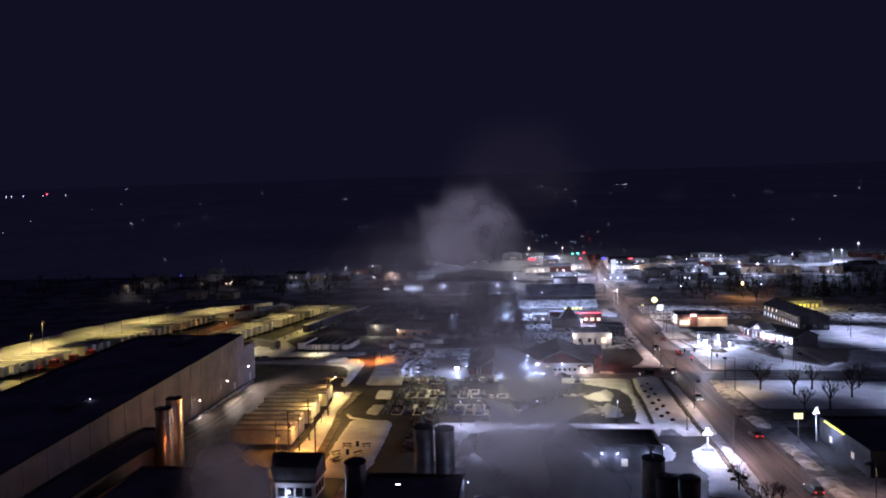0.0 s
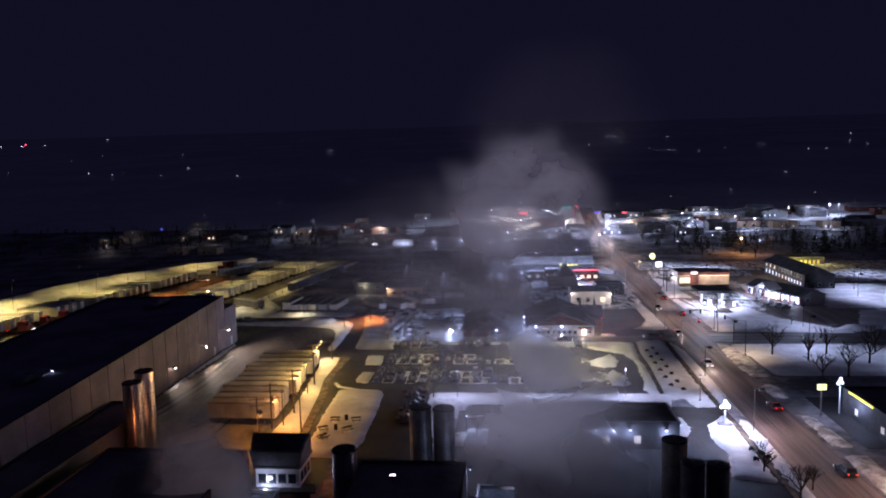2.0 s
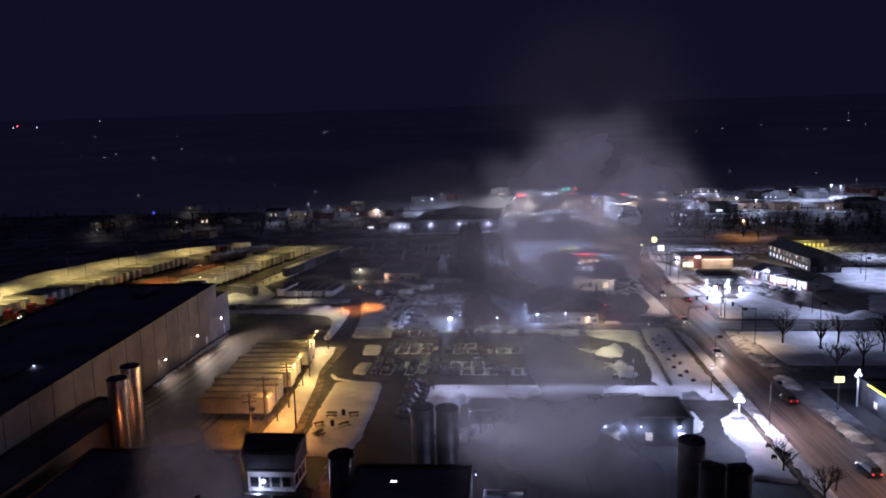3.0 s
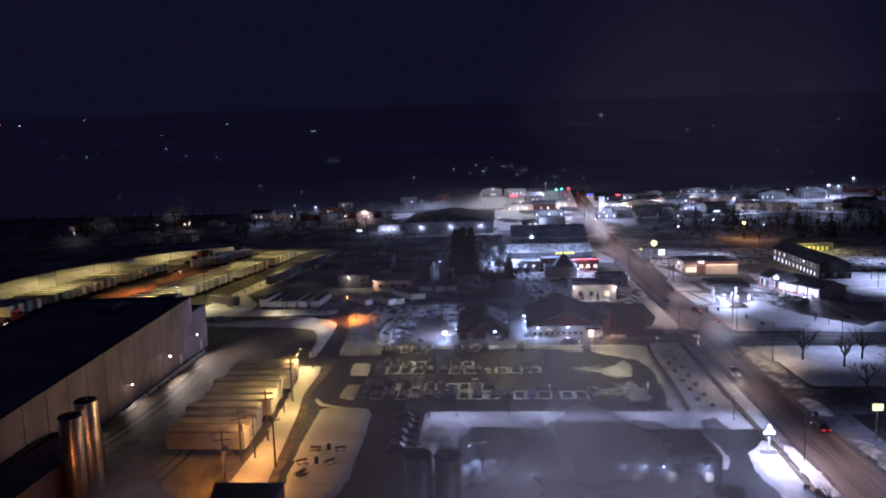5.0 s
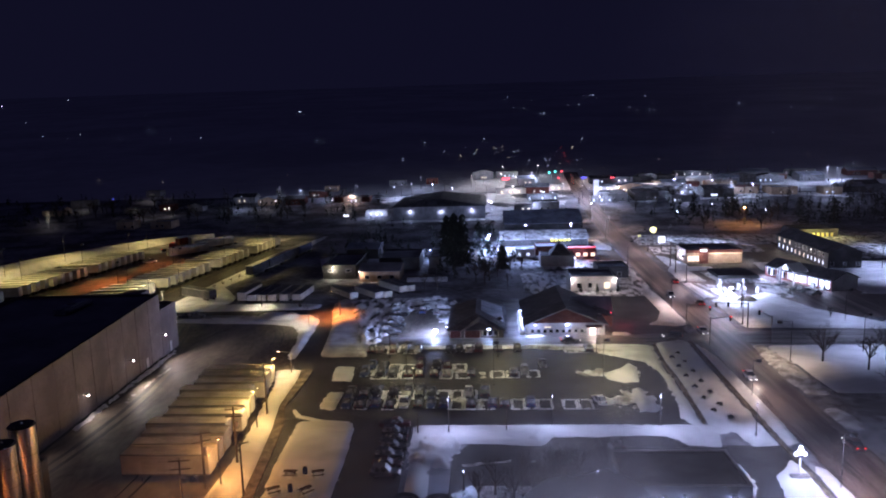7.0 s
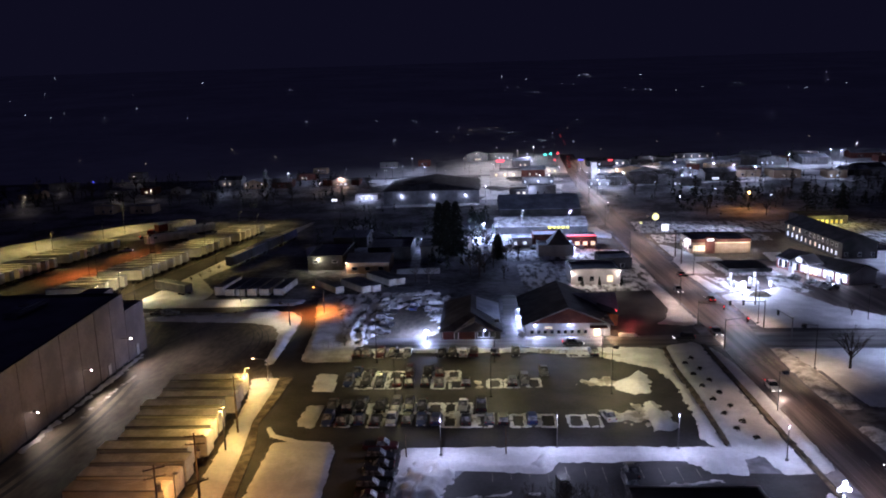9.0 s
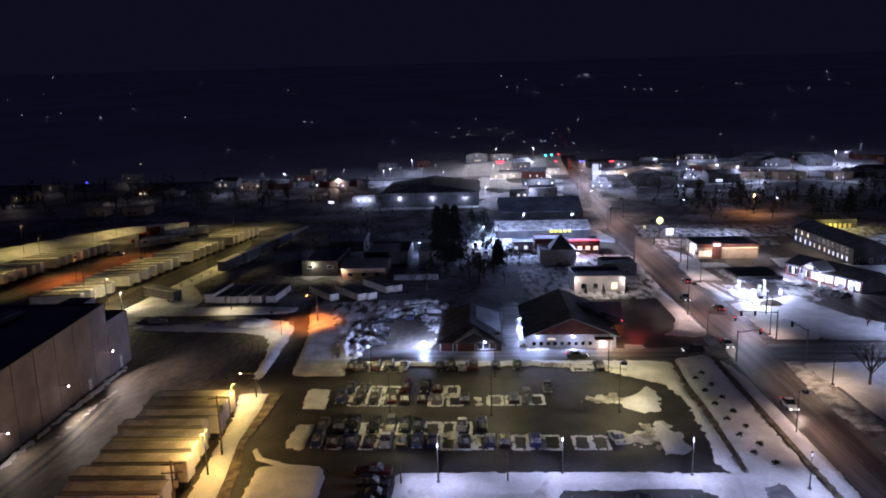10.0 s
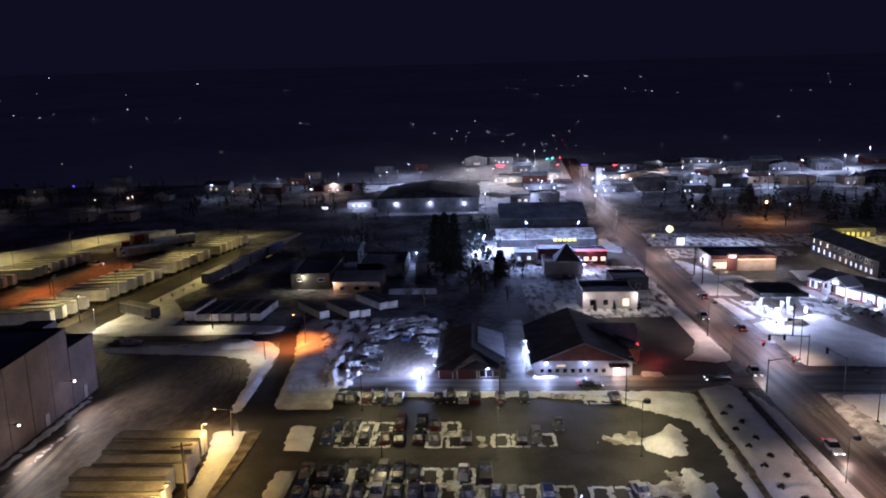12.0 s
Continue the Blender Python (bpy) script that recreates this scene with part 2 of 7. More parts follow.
def light(x, y, z, power, colour, size=0.25, cone=0.0, blend=0.6, target=None):
    """A point lamp, or with a cone (degrees) a lamp that shines down or at target."""
    key = (power, colour, size, cone, blend)
    if key not in LAMPS:
        d = bpy.data.lights.new("lamp_light", "SPOT" if cone else "POINT")
        d.energy, d.color, d.shadow_soft_size = power, colour, size
        if cone:
            d.spot_size, d.spot_blend = radians(cone), blend
        LAMPS[key] = d
    ob = new("lamp_light", LAMPS[key])
    ob.matrix_basis = look((x, y, z), target) if target else Matrix.Translation((x, y, z))
    return ob


def street_lamp(x, y, h, colour, power, arm=(1.6, 0.0), label="grey steel street lamp on a tall pole", strength=30.0, cone=0.0, double=False, group="street lamps", shaded=False):
    g = gz(y)
    t = thing("street_lamp", label, "street lamp", Matrix.Translation((x, y, g)), group)
    metal = M["black_metal"] if shaded else M["pole_steel"]
    part("pole", rodded((0, 0, 0), (0, 0, h), 0.08 if shaded else 0.14, 0.05 if shaded else 0.08), metal, t)
    part("base_plate", boxed(-0.25, 0.25, -0.25, 0.25, 0, 0.25, bevel=0.03), metal, t)
    ends = [arm, (-arm[0], -arm[1])] if double else [arm]
    for ax, ay in ends:
        if abs(ax) + abs(ay) > 0.05:
            part("arm", rodded((0, 0, h - 0.1), (ax, ay, h + 0.1), 0.05, 0.04, 6), metal, t)
        hd = part("head", boxed(ax - 0.32, ax + 0.32, ay - 0.22, ay + 0.22, h + 0.08, h + 0.26, bevel=0.05), M["dull_steel"], t)
        part("lens", ball(bmesh.new(), (ax, ay, h + 0.05), 0.2 if strength > 8 else 0.1, 1, (1, 1, 0.3)), head_mat(colour, strength), hd, "glowing lamp lens")
        if shaded:
            # hood added to block the view of the bright bulb from above
            sk = bmesh.new()
            bmesh.ops.create_cone(sk, cap_ends=False, segments=16, radius1=0.5, radius2=0.46, depth=0.42, matrix=Matrix.Translation((ax, ay, h - 0.13)))
            bmesh.ops.create_cone(sk, cap_ends=True, segments=16, radius1=0.47, radius2=0.3, depth=0.06, matrix=Matrix.Translation((ax, ay, h + 0.1)))
            part("shade", sk, M["black_metal"], hd, "added deep hood that hides the bulb from above")
            light(x + ax, y + ay, g + h - 0.08, power, colour, 0.08, cone)
        else:
            light(x + ax, y + ay, g + h - 0.45, power, colour, 0.25, cone)
    return t


def wall_lamp(x, y, z, dx, dy, colour, power, strength=40.0, size=0.3, label="bright wall-mounted flood lamp", reach=0.0):
    """A lamp on a wall that faces (dx, dy); reach: how far out it is aimed, as a multiple of (dx, dy)."""
    t = thing("wall_lamp", label, "wall lamp", Matrix.Translation((x, y, z)), "wall lamps")
    part("bracket", rodded((0, 0, 0.1), (dx * 0.5, dy * 0.5, 0.25), 0.05, 0.05, 6), M["dull_steel"], t)
    hd = part("housing", boxed(dx * 0.5 - 0.3, dx * 0.5 + 0.3, dy * 0.5 - 0.3, dy * 0.5 + 0.3, 0.15, 0.4, bevel=0.05), M["dull_steel"], t)
    part("lens", ball(bmesh.new(), (dx * 0.6, dy * 0.6, 0.08), size, 1, (1, 1, 0.7)), head_mat(colour, strength), hd, "glowing lamp lens")
    if reach:
        light(x + dx * 0.6, y + dy * 0.6, z - 0.4, power, colour, size, 140.0, 0.5, (x + dx * reach, y + dy * reach, 0))
    else:
        light(x + dx * 0.9, y + dy * 0.9, z - 0.55, power, colour, size)
    return t


# ---- land ----
def land():
    def steps(a):
        return sorted({s * v for v in a for s in (1, -1)})
    xs = steps([0, 40, 80, 120, 160, 200, 260, 320, 400, 500, 620, 760, 950, 1200, 1500, 1900, 2400, 3000, 3800])
    ys = [-400, -200, -100, 0, 60, 120, 180, 240, 300, 330, 360, 400, 440, 480, 540, 600, 700, 800, 950, 1100, 1300, 1500, 1750, 2000, 2300, 2700, 3100, 3600, 4200]
    bm = bmesh.new()
    rows = []
    for y in ys:
        row = []
        for x in xs:
            w = max(0.0, min(1.0, (y - 500) / 900))
            row.append(bm.verts.new((x, y, gz(y) + w * 3 * (noise.noise((x / 420, y / 500, 3)) - 1) - (0.02 if y < 300 else 0.0))))
        rows.append(row)
    for a, b in zip(rows, rows[1:]):
        for i in range(len(xs) - 1):
            bm.faces.new((a[i], a[i + 1], b[i + 1], b[i])).smooth = True
    for f in bm.faces:
        c = f.calc_center_median()
        f.material_index = 1 if c.y > 500 else 0
    ob = lone("ground", bm, M["land"], "snow-covered land rising into dark hills at night", "ground", kind="structure")
    ob.data.materials.append(M["hill_snow"])
    return ob


land()


# ---- roads, lots and paths ----
pavement("road_main", [(45.4, -60), (46.4, 60), (47.2, 100), (47.7, 120), (48.0, 136), (48.3, 152), (48.6, 166), (49.4, 178), (50.2, 192), (49.8, 225), (50.6, 255), (51.6, 300), (61.0, 300), (59.2, 255), (58.6, 225),
                       (59.8, 192), (58.8, 180), (57.8, 168), (56.4, 156), (56.2, 142), (56.5, 126), (56.2, 100), (55.6, 60), (54.8, -60)], 0.05, M["wet_road"], "wide wet asphalt road with salt and slush tracks", "road")


def far_road():
    bm = bmesh.new()
    prev = None
    for y, x0, x1 in ((300, 51.6, 61.0), (340, 52.6, 62.0), (380, 53.6, 63.2), (430, 55, 65), (480, 56.4, 66.8), (560, 59.5, 70)):
        a, b = bm.verts.new((x0, y, gz(y) + 0.09)), bm.verts.new((x1, y, gz(y) + 0.09))
        if prev:
            bm.faces.new((prev[0], prev[1], b, a))
        prev = (a, b)
    return lone("road_far", bm, M["wet_road"], "road running on up the far hill", "road", kind="structure")


far_road()
pavement("road_cross_west", [(-26, 171.0), (48.7, 171.6), (49.3, 178.4), (44, 178.8), (38, 178.4), (-26, 178.2)], 0.04, M["salted_road"], "side street of wet asphalt with slush", "road")
pavement("road_cross_east", [(57.9, 170.4), (210, 167.6), (210, 178.4), (62, 181.2), (58.9, 182)], 0.04, M["salted_road"], "side street of wet asphalt with slush", "road")
pavement("parking_lot_staff", [(-35.6, 127.0), (34.0, 127.0), (35.0, 140), (35.4, 155), (35.5, 162), (30, 169.4), (-35.6, 169.4)], 0.03, M["asphalt"], "dark asphalt car park, ploughed", "car park")
pavement("drive_west", [(-35.2, 60), (-28, 60), (-22, 100), (-14, 128.9), (-28.6, 169), (-36, 172), (-37.5, 190), (-41, 203), (-44, 206.4), (-96, 206), (-96, 200.6), (-84, 200.6), (-44, 200),
                        (-41.4, 190), (-40.4, 160), (-36, 150), (-34.4, 128)], 0.034, M["asphalt"], "asphalt drive past the trailers", "drive")
pavement("drive_plant", [(-14, 60), (-6, 60), (-11.5, 100), (-11.6, 129.4), (-22, 129.4), (-20.6, 113), (-20, 60)], 0.038, M["asphalt"], "asphalt drive between snow banks", "drive")
pavement("yard_loading", [(-70.4, 40), (-34.6, 40), (-34.4, 128), (-40.8, 164), (-43, 188), (-49, 193), (-81, 193.6), (-81, 176), (-70.4, 176)], 0.026, M["packed_yard"], "loading yard of worn asphalt with packed snow", "yard")
pavement("parking_lot_south", [(-5, 62), (44, 62), (46, 92), (45.2, 119.6), (35.5, 119.8), (24, 123.8), (-1, 122.6), (-4.6, 116)], 0.022, M["asphalt"], "dark asphalt car park, ploughed", "car park")
pavement("parking_lot_mud", [(-24, 178), (-7.2, 178), (-7.4, 204), (-24, 204)], 0.03, M["packed_yard"], "slushy parking lot", "car park")
pavement("drive_station", [(5.8, 178), (10.2, 178), (10, 214), (6, 214)], 0.03, M["salted_road"], "slushy drive between two buildings", "drive")
pavement("parking_lot_east", [(28.2, 178.6), (47, 178.6), (47.5, 200), (46, 216), (28.2, 216)], 0.03, M["asphalt"], "asphalt forecourt", "car park")
pavement("trailer_yard", [(-98.2, 205), (-98.2, 100), (-180, 100), (-180, 150), (-174, 250), (-176, 290), (-146, 352), (-110, 400), (-76, 372), (-72, 350), (-90, 300), (-93, 230)], 0.026, M["packed_yard"], "trailer yard of packed snow and asphalt", "yard")
pavement("yard_road", [(-99.5, 205), (-91.5, 205), (-88, 245), (-84.5, 283), (-81, 315), (-74, 346), (-81, 348), (-87.5, 315), (-91, 283), (-96, 245)], 0.06, M["asphalt"], "straight asphalt yard road", "road")
pavement("fuel_station_forecourt", [(60.6, 196), (104, 190), (112, 212), (104, 250), (62, 252)], 0.03, M["wet_road"], "slushy fuel station forecourt", "forecourt")
pavement("restaurant_lot", [(62, 252.5), (116, 252.5), (128, 300), (62, 300)], 0.03, M["packed_yard"], "slushy restaurant car park", "car park")
pavement("auto_lot", [(-4, 270), (50, 270), (50.6, 300), (-4, 300)], 0.03, M["packed_yard"], "slushy car lot", "car park")
pavement("shop_lot_east", [(62, 100), (110, 96), (110, 128), (62.5, 126)], 0.03, M["asphalt"], "asphalt car park", "car park")
pavement("footpath", [(43.5, 60), (44.3, 60), (44.9, 119), (45.4, 140), (45.95, 172), (45.2, 172), (44.6, 145), (44.3, 119)], 0.24, M["gravel"], "cleared asphalt footpath through the snow", "footpath")
pavement("footpath_lot", [(35.3, 127.4), (36.0, 128.4), (36.8, 145), (36.8, 158), (37.7, 171.2), (36.9, 169.8), (36.1, 158), (36.0, 147)], 0.22, M["gravel"], "cleared asphalt footpath through the snow", "footpath")
for _x, _y, _w in ((56.4, 162.4, 3.4),):
    bm = bmesh.new()
    for _i in range(7):
        box(bm, _x - 6.6 + _i * 1.0, _x - 6.1 + _i * 1.0, _y - 2.6, _y + 2.6, 0.03, 0.056)
    lone("crosswalk", bm, surface("road_paint", (0.10, 0.095, 0.08), (0.30, 0.28, 0.22), 0.7, 0, 0.8, 0.2, 0, "Position"), "worn white zebra crossing on the road", "crosswalk", kind="structure")
bm = bmesh.new()
box(bm, 49.4, 57.6, 168.6, 169.0, 0.03, 0.056)
box(bm, 50.4, 59, 184.6, 185.0, 0.03, 0.056)
for _i in range(24):
    box(bm, 52.2, 52.35, 60 + _i * 4.4, 62.2 + _i * 4.4, 0.03, 0.056)
for _i in range(12):
    box(bm, 1.6 + _i * 2.5, 1.7 + _i * 2.5, 117.6 + 0.5 * (_i % 3), 121.6 - 0.4 * (_i % 2), 0.0, 0.03)
lone("lane_marking", bm, bpy.data.materials["road_paint"], "worn white lane markings", "road marking", kind="structure")

# ---- snow ----
snow_bank("snow_verge", [(45.0, 60), (46.2, 60), (47.6, 104), (47.2, 112), (46.0, 113.4), (45.2, 104)], 0.5, 0.5, 0.08, M["snow"], "snow verge beside the road")
snow_bank("snow_verge", [(45.6, 120), (46.8, 120.2), (47.7, 122.4), (47.9, 136), (48.0, 150), (48.1, 161), (47.0, 168), (46.3, 171), (46.0, 166), (45.8, 151), (45.6, 136)], 0.5, 0.6, 0.08, M["snow"], "snow verge beside the road")
snow_bank("snow_field", [(38.0, 171.6), (43.7, 173.4), (45.0, 172.6), (44.5, 158), (44.2, 145), (44.2, 128), (44.1, 119.8), (40.3, 119.2), (39.5, 124.4), (36.4, 126.8), (36.2, 128.8), (37.1, 145.4), (37.0, 158.7)], 0.34, 0.5, 0.05, M["snow"], "broad snow field with a double row of shrubs")
snow_bank("snow_field", [(32.8, 119.4), (35.6, 119.2), (36.4, 123.9), (39.2, 124.3), (36.6, 127.2), (33.6, 127.4)], 0.3, 0.5, 0.08, M["snow"], "trampled snow beside the car park entrance")
snow_bank("snow_field", [(37.4, 88), (43.6, 86), (44.2, 104), (44.6, 112), (44.0, 115.6), (41.6, 112), (40.0, 110.6), (38.6, 104), (39.6, 97)], 0.34, 0.6, 0.1, M["snow"], "floodlit snow round a roadside sign")
snow_bank("snow_island", [(33.2, 103.6), (35.2, 104.4), (36.6, 108.4), (36.2, 113.6), (34.4, 114.2), (33.6, 109.4)], 0.5, 0.8, 0.1, M["snow"], "rounded snow island in the car park")
snow_bank("snow_strip", [(-11.2, 127.2), (-10.8, 113), (-10.3, 103), (-7.6, 103), (-7.9, 112), (-6.6, 118.4), (-5.4, 121), (2.2, 120.2), (9.2, 119.6), (10.6, 122.8), (20, 123), (28.2, 123.6), (29.8, 121.6),
          (31.4, 119.4), (33.4, 119.6), (34.4, 124), (34.2, 127.3), (20, 127.5), (0, 127.4)], 0.42, 0.7, 0.1, M["snow"], "long bright snow strip between two car parks", 0.7)
snow_bank("snow_pile", [(-9.8, 113), (-7.8, 112), (-5.6, 118), (-5.2, 121.4), (-7.4, 121.5), (-9.6, 117)], 0.9, 1.4, 0.5, M["snow"], "lumpy ploughed snow pile", peak=0.5)
snow_bank("snow_pile", [(6.0, 121.4), (8.8, 119.6), (10.4, 122.4), (11.2, 125), (8.4, 125.4)], 0.7, 1.3, 0.4, M["snow"], "lumpy ploughed snow pile", peak=0.4)
snow_bank("snow_pile", [(29.6, 121.8), (31.6, 119.8), (33.2, 121.6), (31.6, 125), (29.2, 124.4)], 0.6, 1.1, 0.3, M["snow"], "rounded ploughed snow pile", peak=0.4)
snow_bank("snow_curb_strip", [(-25, 171.0), (-25, 168.8), (12, 168.2), (20, 166.6), (23.6, 165.8), (27.3, 162.5), (32.6, 158.8), (34.4, 151.7), (33.9, 143), (33.7, 137), (32.4, 130.5), (33.2, 127.8), (35.0, 127.5),
          (35.6, 140), (35.7, 158.7), (36.6, 169.2), (32, 170.6)], 0.4, 0.5, 0.12, M["snow"], "rounded snow kerb along the car park", ragged=0.4)
snow_bank("snow_mounds", [(10, 168.4), (22, 166.4), (27.4, 163.0), (29.5, 164.5), (24, 168.4), (12, 169.8)], 0.5, 0.7, 0.35, M["dirty_snow"], "lumpy mounds along the snow kerb", ragged=0.5)
snow_bank("snow_pile", [(22.8, 150.8), (24, 148.2), (27, 146.4), (29.6, 147.4), (30.4, 152.1), (30.4, 156.8), (28.6, 157), (26.6, 154.4)], 0.8, 1.8, 0.3, M["snow"], "dirty ploughed snow pile in the car park", ragged=0.8, peak=0.9)
snow_bank("snow_pile", [(17.6, 151.2), (18.5, 153.6), (24, 155), (24.6, 151), (21, 150.2)], 0.25, 0.9, 0.2, M["dirty_snow"], "thin dirty snow left by the plough", ragged=1.1)
snow_bank("snow_pile", [(25.6, 137.8), (27.0, 143), (29.2, 142.4), (30.0, 137.8), (30.6, 134.5), (28.8, 131.8), (25.8, 133.4), (26.0, 135.8)], 0.8, 1.6, 0.35, M["snow"], "dirty ploughed snow pile in the car park", ragged=0.8, peak=0.9)
snow_bank("snow_pile", [(20.8, 136.6), (21.4, 139), (25.5, 140), (24.6, 142.6), (26, 142.8), (28, 137), (26.8, 133.6), (25.4, 133.8), (26, 136), (22.6, 135.4)], 0.22, 0.6, 0.18, M["dirty_snow"], "thin dirty snow left by the plough", ragged=1.2, cell=0.4)
snow_bank("snow_island", [(-29.0, 134.8), (-28.9, 142.6), (-26.0, 142.3), (-25.9, 133.5)], 0.34, 0.5, 0.05, M["snow"], "snow-covered kerbed island at the row's end")
snow_bank("snow_island", [(-29.6, 148.7), (-30.6, 156.4), (-29.8, 157.2), (-26.4, 156.9), (-25.6, 148.2)], 0.34, 0.5, 0.05, M["snow"], "snow-covered kerbed island at the row's end")
snow_bank("snow_lawn", [(-31.2, 129.0), (-26, 129.6), (-22.4, 129.2), (-21, 126.4), (-20.4, 115), (-20.0, 100), (-21.6, 93), (-28.6, 93.5), (-30.4, 110)], 0.32, 0.6, 0.05, M["snow"], "smooth snow lawn with picnic tables")
snow_bank("snow_curb_strip", [(-33.6, 134), (-32.0, 130.8), (-27, 128.4), (-26.6, 129.6), (-31.4, 131.8), (-33.0, 134.6)], 0.25, 0.4, 0.04, M["snow"], "snow on a curved kerb", ragged=0.1, cell=0.4)
snow_bank("snow_parcel", [(-42.6, 155.2), (-37.0, 155.2), (-36.3, 149), (-36.1, 136), (-34.4, 125.6), (-33.0, 113), (-31.5, 96), (-37.6, 96), (-37.2, 113), (-38.0, 122), (-38.8, 130), (-40.0, 144), (-40.8, 149)], 0.32, 0.5, 0.07, M["snow"], "snow between parked trailers and the drive")
pavement("verge_gravel", [(-37.3, 155.6), (-34.6, 155.2), (-34.6, 148), (-34.8, 141), (-35.2, 135.5), (-33.2, 127.6), (-31.6, 113.4), (-30.0, 96), (-31.4, 96), (-33.1, 112), (-34.6, 125.6), (-36.3, 136), (-36.5, 149)], 0.2, M["gravel"], "dirty gravel verge along the kerb", "verge")
snow_bank("snow_bank_loop", [(-81, 195.9), (-64, 197.4), (-52, 200.2), (-45.5, 198.6), (-42.4, 194.4), (-41.5, 183), (-40.6, 166), (-41.0, 161.4), (-42.6, 164), (-43.6, 176), (-45.0, 183), (-48, 188.4), (-54, 190.8), (-64, 191.4), (-80, 193.0)], 0.5, 0.9, 0.15, M["snow"],
          "curved snow bank round the loading yard", ragged=0.5)
snow_bank("snow_pile", [(-60.6, 194.6), (-58.6, 199.4), (-50, 200), (-46.4, 197.4), (-48, 192.6), (-55, 192)], 1.0, 2.2, 0.6, M["snow"], "big lumpy ploughed snow pile", peak=0.9)
snow_bank("snow_pile", [(-79, 194), (-78, 196.6), (-62, 198), (-61, 194)], 0.4, 0.8, 0.5, M["dirty_snow"], "line of broken snow lumps", ragged=0.8)
snow_bank("snow_corner", [(-35.6, 165.6), (-34.4, 163.4), (-25.4, 163.4), (-25.4, 171), (-26.4, 180), (-29, 192), (-32, 205), (-35, 215.5), (-40, 217.5), (-42.0, 213), (-40.8, 203), (-37.8, 188), (-36.6, 176)], 0.4, 0.7, 0.12, M["trodden_snow"],
          "snow-covered corner lit orange by a street lamp")
snow_bank("snow_ploughed", [(-28.5, 171), (-24.4, 172.6), (-23, 184), (-22.4, 196), (-20, 203.8), (-12, 206.5), (-7.8, 206), (-7.8, 212), (-14, 216.6), (-24, 216.4), (-38, 214), (-35.4, 201), (-31.4, 186)], 0.55, 1.0, 0.24, M["plowed_snow"],
          "churned ploughed snow with dark gaps", 0.42, ragged=1.0)
snow_bank("snow_ploughed", [(-14, 202), (-7.8, 201.6), (-7.6, 190), (-9.6, 188.6), (-11.4, 193), (-13, 198)], 0.3, 0.8, 0.3, M["plowed_snow"], "thin churned snow on the lot", ragged=1.2, cell=0.5)
snow_bank("snow_strip", [(-90, 204.6), (-82, 204.2), (-47, 205.2), (-45.6, 207.4), (-45.4, 210.8), (-60, 212), (-90, 211.6)], 0.4, 0.6, 0.07, M["snow"], "snow strip along the drive")
snow_bank("snow_yard", [(-91, 210), (-87.5, 245), (-84, 283), (-80.5, 315), (-73.5, 346), (-70.5, 346), (-75.5, 300), (-78, 262), (-83, 236), (-74, 221), (-73, 213)], 0.4, 0.8, 0.1, M["snow"], "snow beside the yard road", cell=0.9)
snow_bank("snow_yard", [(-140, 352), (-112, 396), (-80, 372), (-78, 352), (-92, 326), (-99, 330), (-116, 346)], 0.35, 0.9, 0.08, M["snow"], "snow at the end of the trailer yard", cell=1.2)
snow_bank("snow_berm", [(-178, 112), (-190, 112), (-188, 262), (-182, 286), (-158, 332), (-138, 352), (-134, 344), (-147, 318), (-162, 282), (-166, 246), (-169, 210)], 2.2, 6.0, 0.15, M["snow"], "long snow berm behind the trailer yard", cell=1.4)
snow_bank("snow_lot_corner", [(39.6, 186.6), (46.2, 184.6), (49.4, 187), (49.2, 215), (48.4, 224), (45.6, 224), (45.4, 199), (42.8, 190.4)], 0.4, 0.7, 0.08, M["snow"], "snow verge beside the forecourt")
snow_bank("snow_island", [(29.6, 177.6), (34.4, 177.4), (33.4, 180.0), (30.0, 180.4)], 0.3, 0.5, 0.05, M["snow"], "small snow island before the entrance")
snow_bank("snow_lawn", [(61.6, 183.4), (98, 181), (92, 190), (85, 199), (79.5, 218), (74, 214.6), (66, 212.4), (61.6, 210)], 0.4, 0.8, 0.1, M["snow"], "snow lawn at the street corner", cell=0.9)
snow_bank("snow_verge", [(60.8, 213), (64.4, 214), (64, 218), (62.4, 232), (60.2, 232)], 0.35, 0.6, 0.1, M["snow"], "snow verge beside the forecourt")
snow_bank("snow_verge", [(60.3, 235), (68, 234), (67, 250), (76, 251.4), (76, 256), (62.6, 258), (60.8, 252)], 0.4, 0.7, 0.12, M["snow"], "snow verge round the restaurant")
snow_bank("snow_lawn", [(62.4, 258), (69, 257), (69.5, 262), (66, 275), (62.6, 280)], 0.4, 0.7, 0.1, M["snow"], "snow lawn before the restaurant")
snow_bank("snow_field", [(61.4, 168.8), (200, 164.6), (200, 140), (63.4, 141), (62.4, 150)], 0.3, 0.8, 0.1, M["snow"], "open snow field with bare trees", cell=1.6)
snow_bank("snow_field", [(100, 186), (200, 182), (200, 214), (112, 211)], 0.3, 1.2, 0.15, M["snow"], "open snow field", cell=2.0)
snow_bank("snow_pile", [(95, 183.5), (103, 182.4), (104.5, 187.6), (99, 190), (95, 187.4)], 0.7, 2.0, 0.3, M["snow"], "ploughed snow pile beside the street", peak=0.8)
snow_bank("snow_verge", [(58.0, 169.2), (59.9, 169.6), (61.4, 158.4), (61.3, 147.7), (62.0, 141.8), (60.4, 140.2), (57.0, 140.2), (56.7, 147.7), (56.9, 157.1)], 0.35, 0.6, 0.1, M["dirty_snow"], "dirty snow verge beside the road")
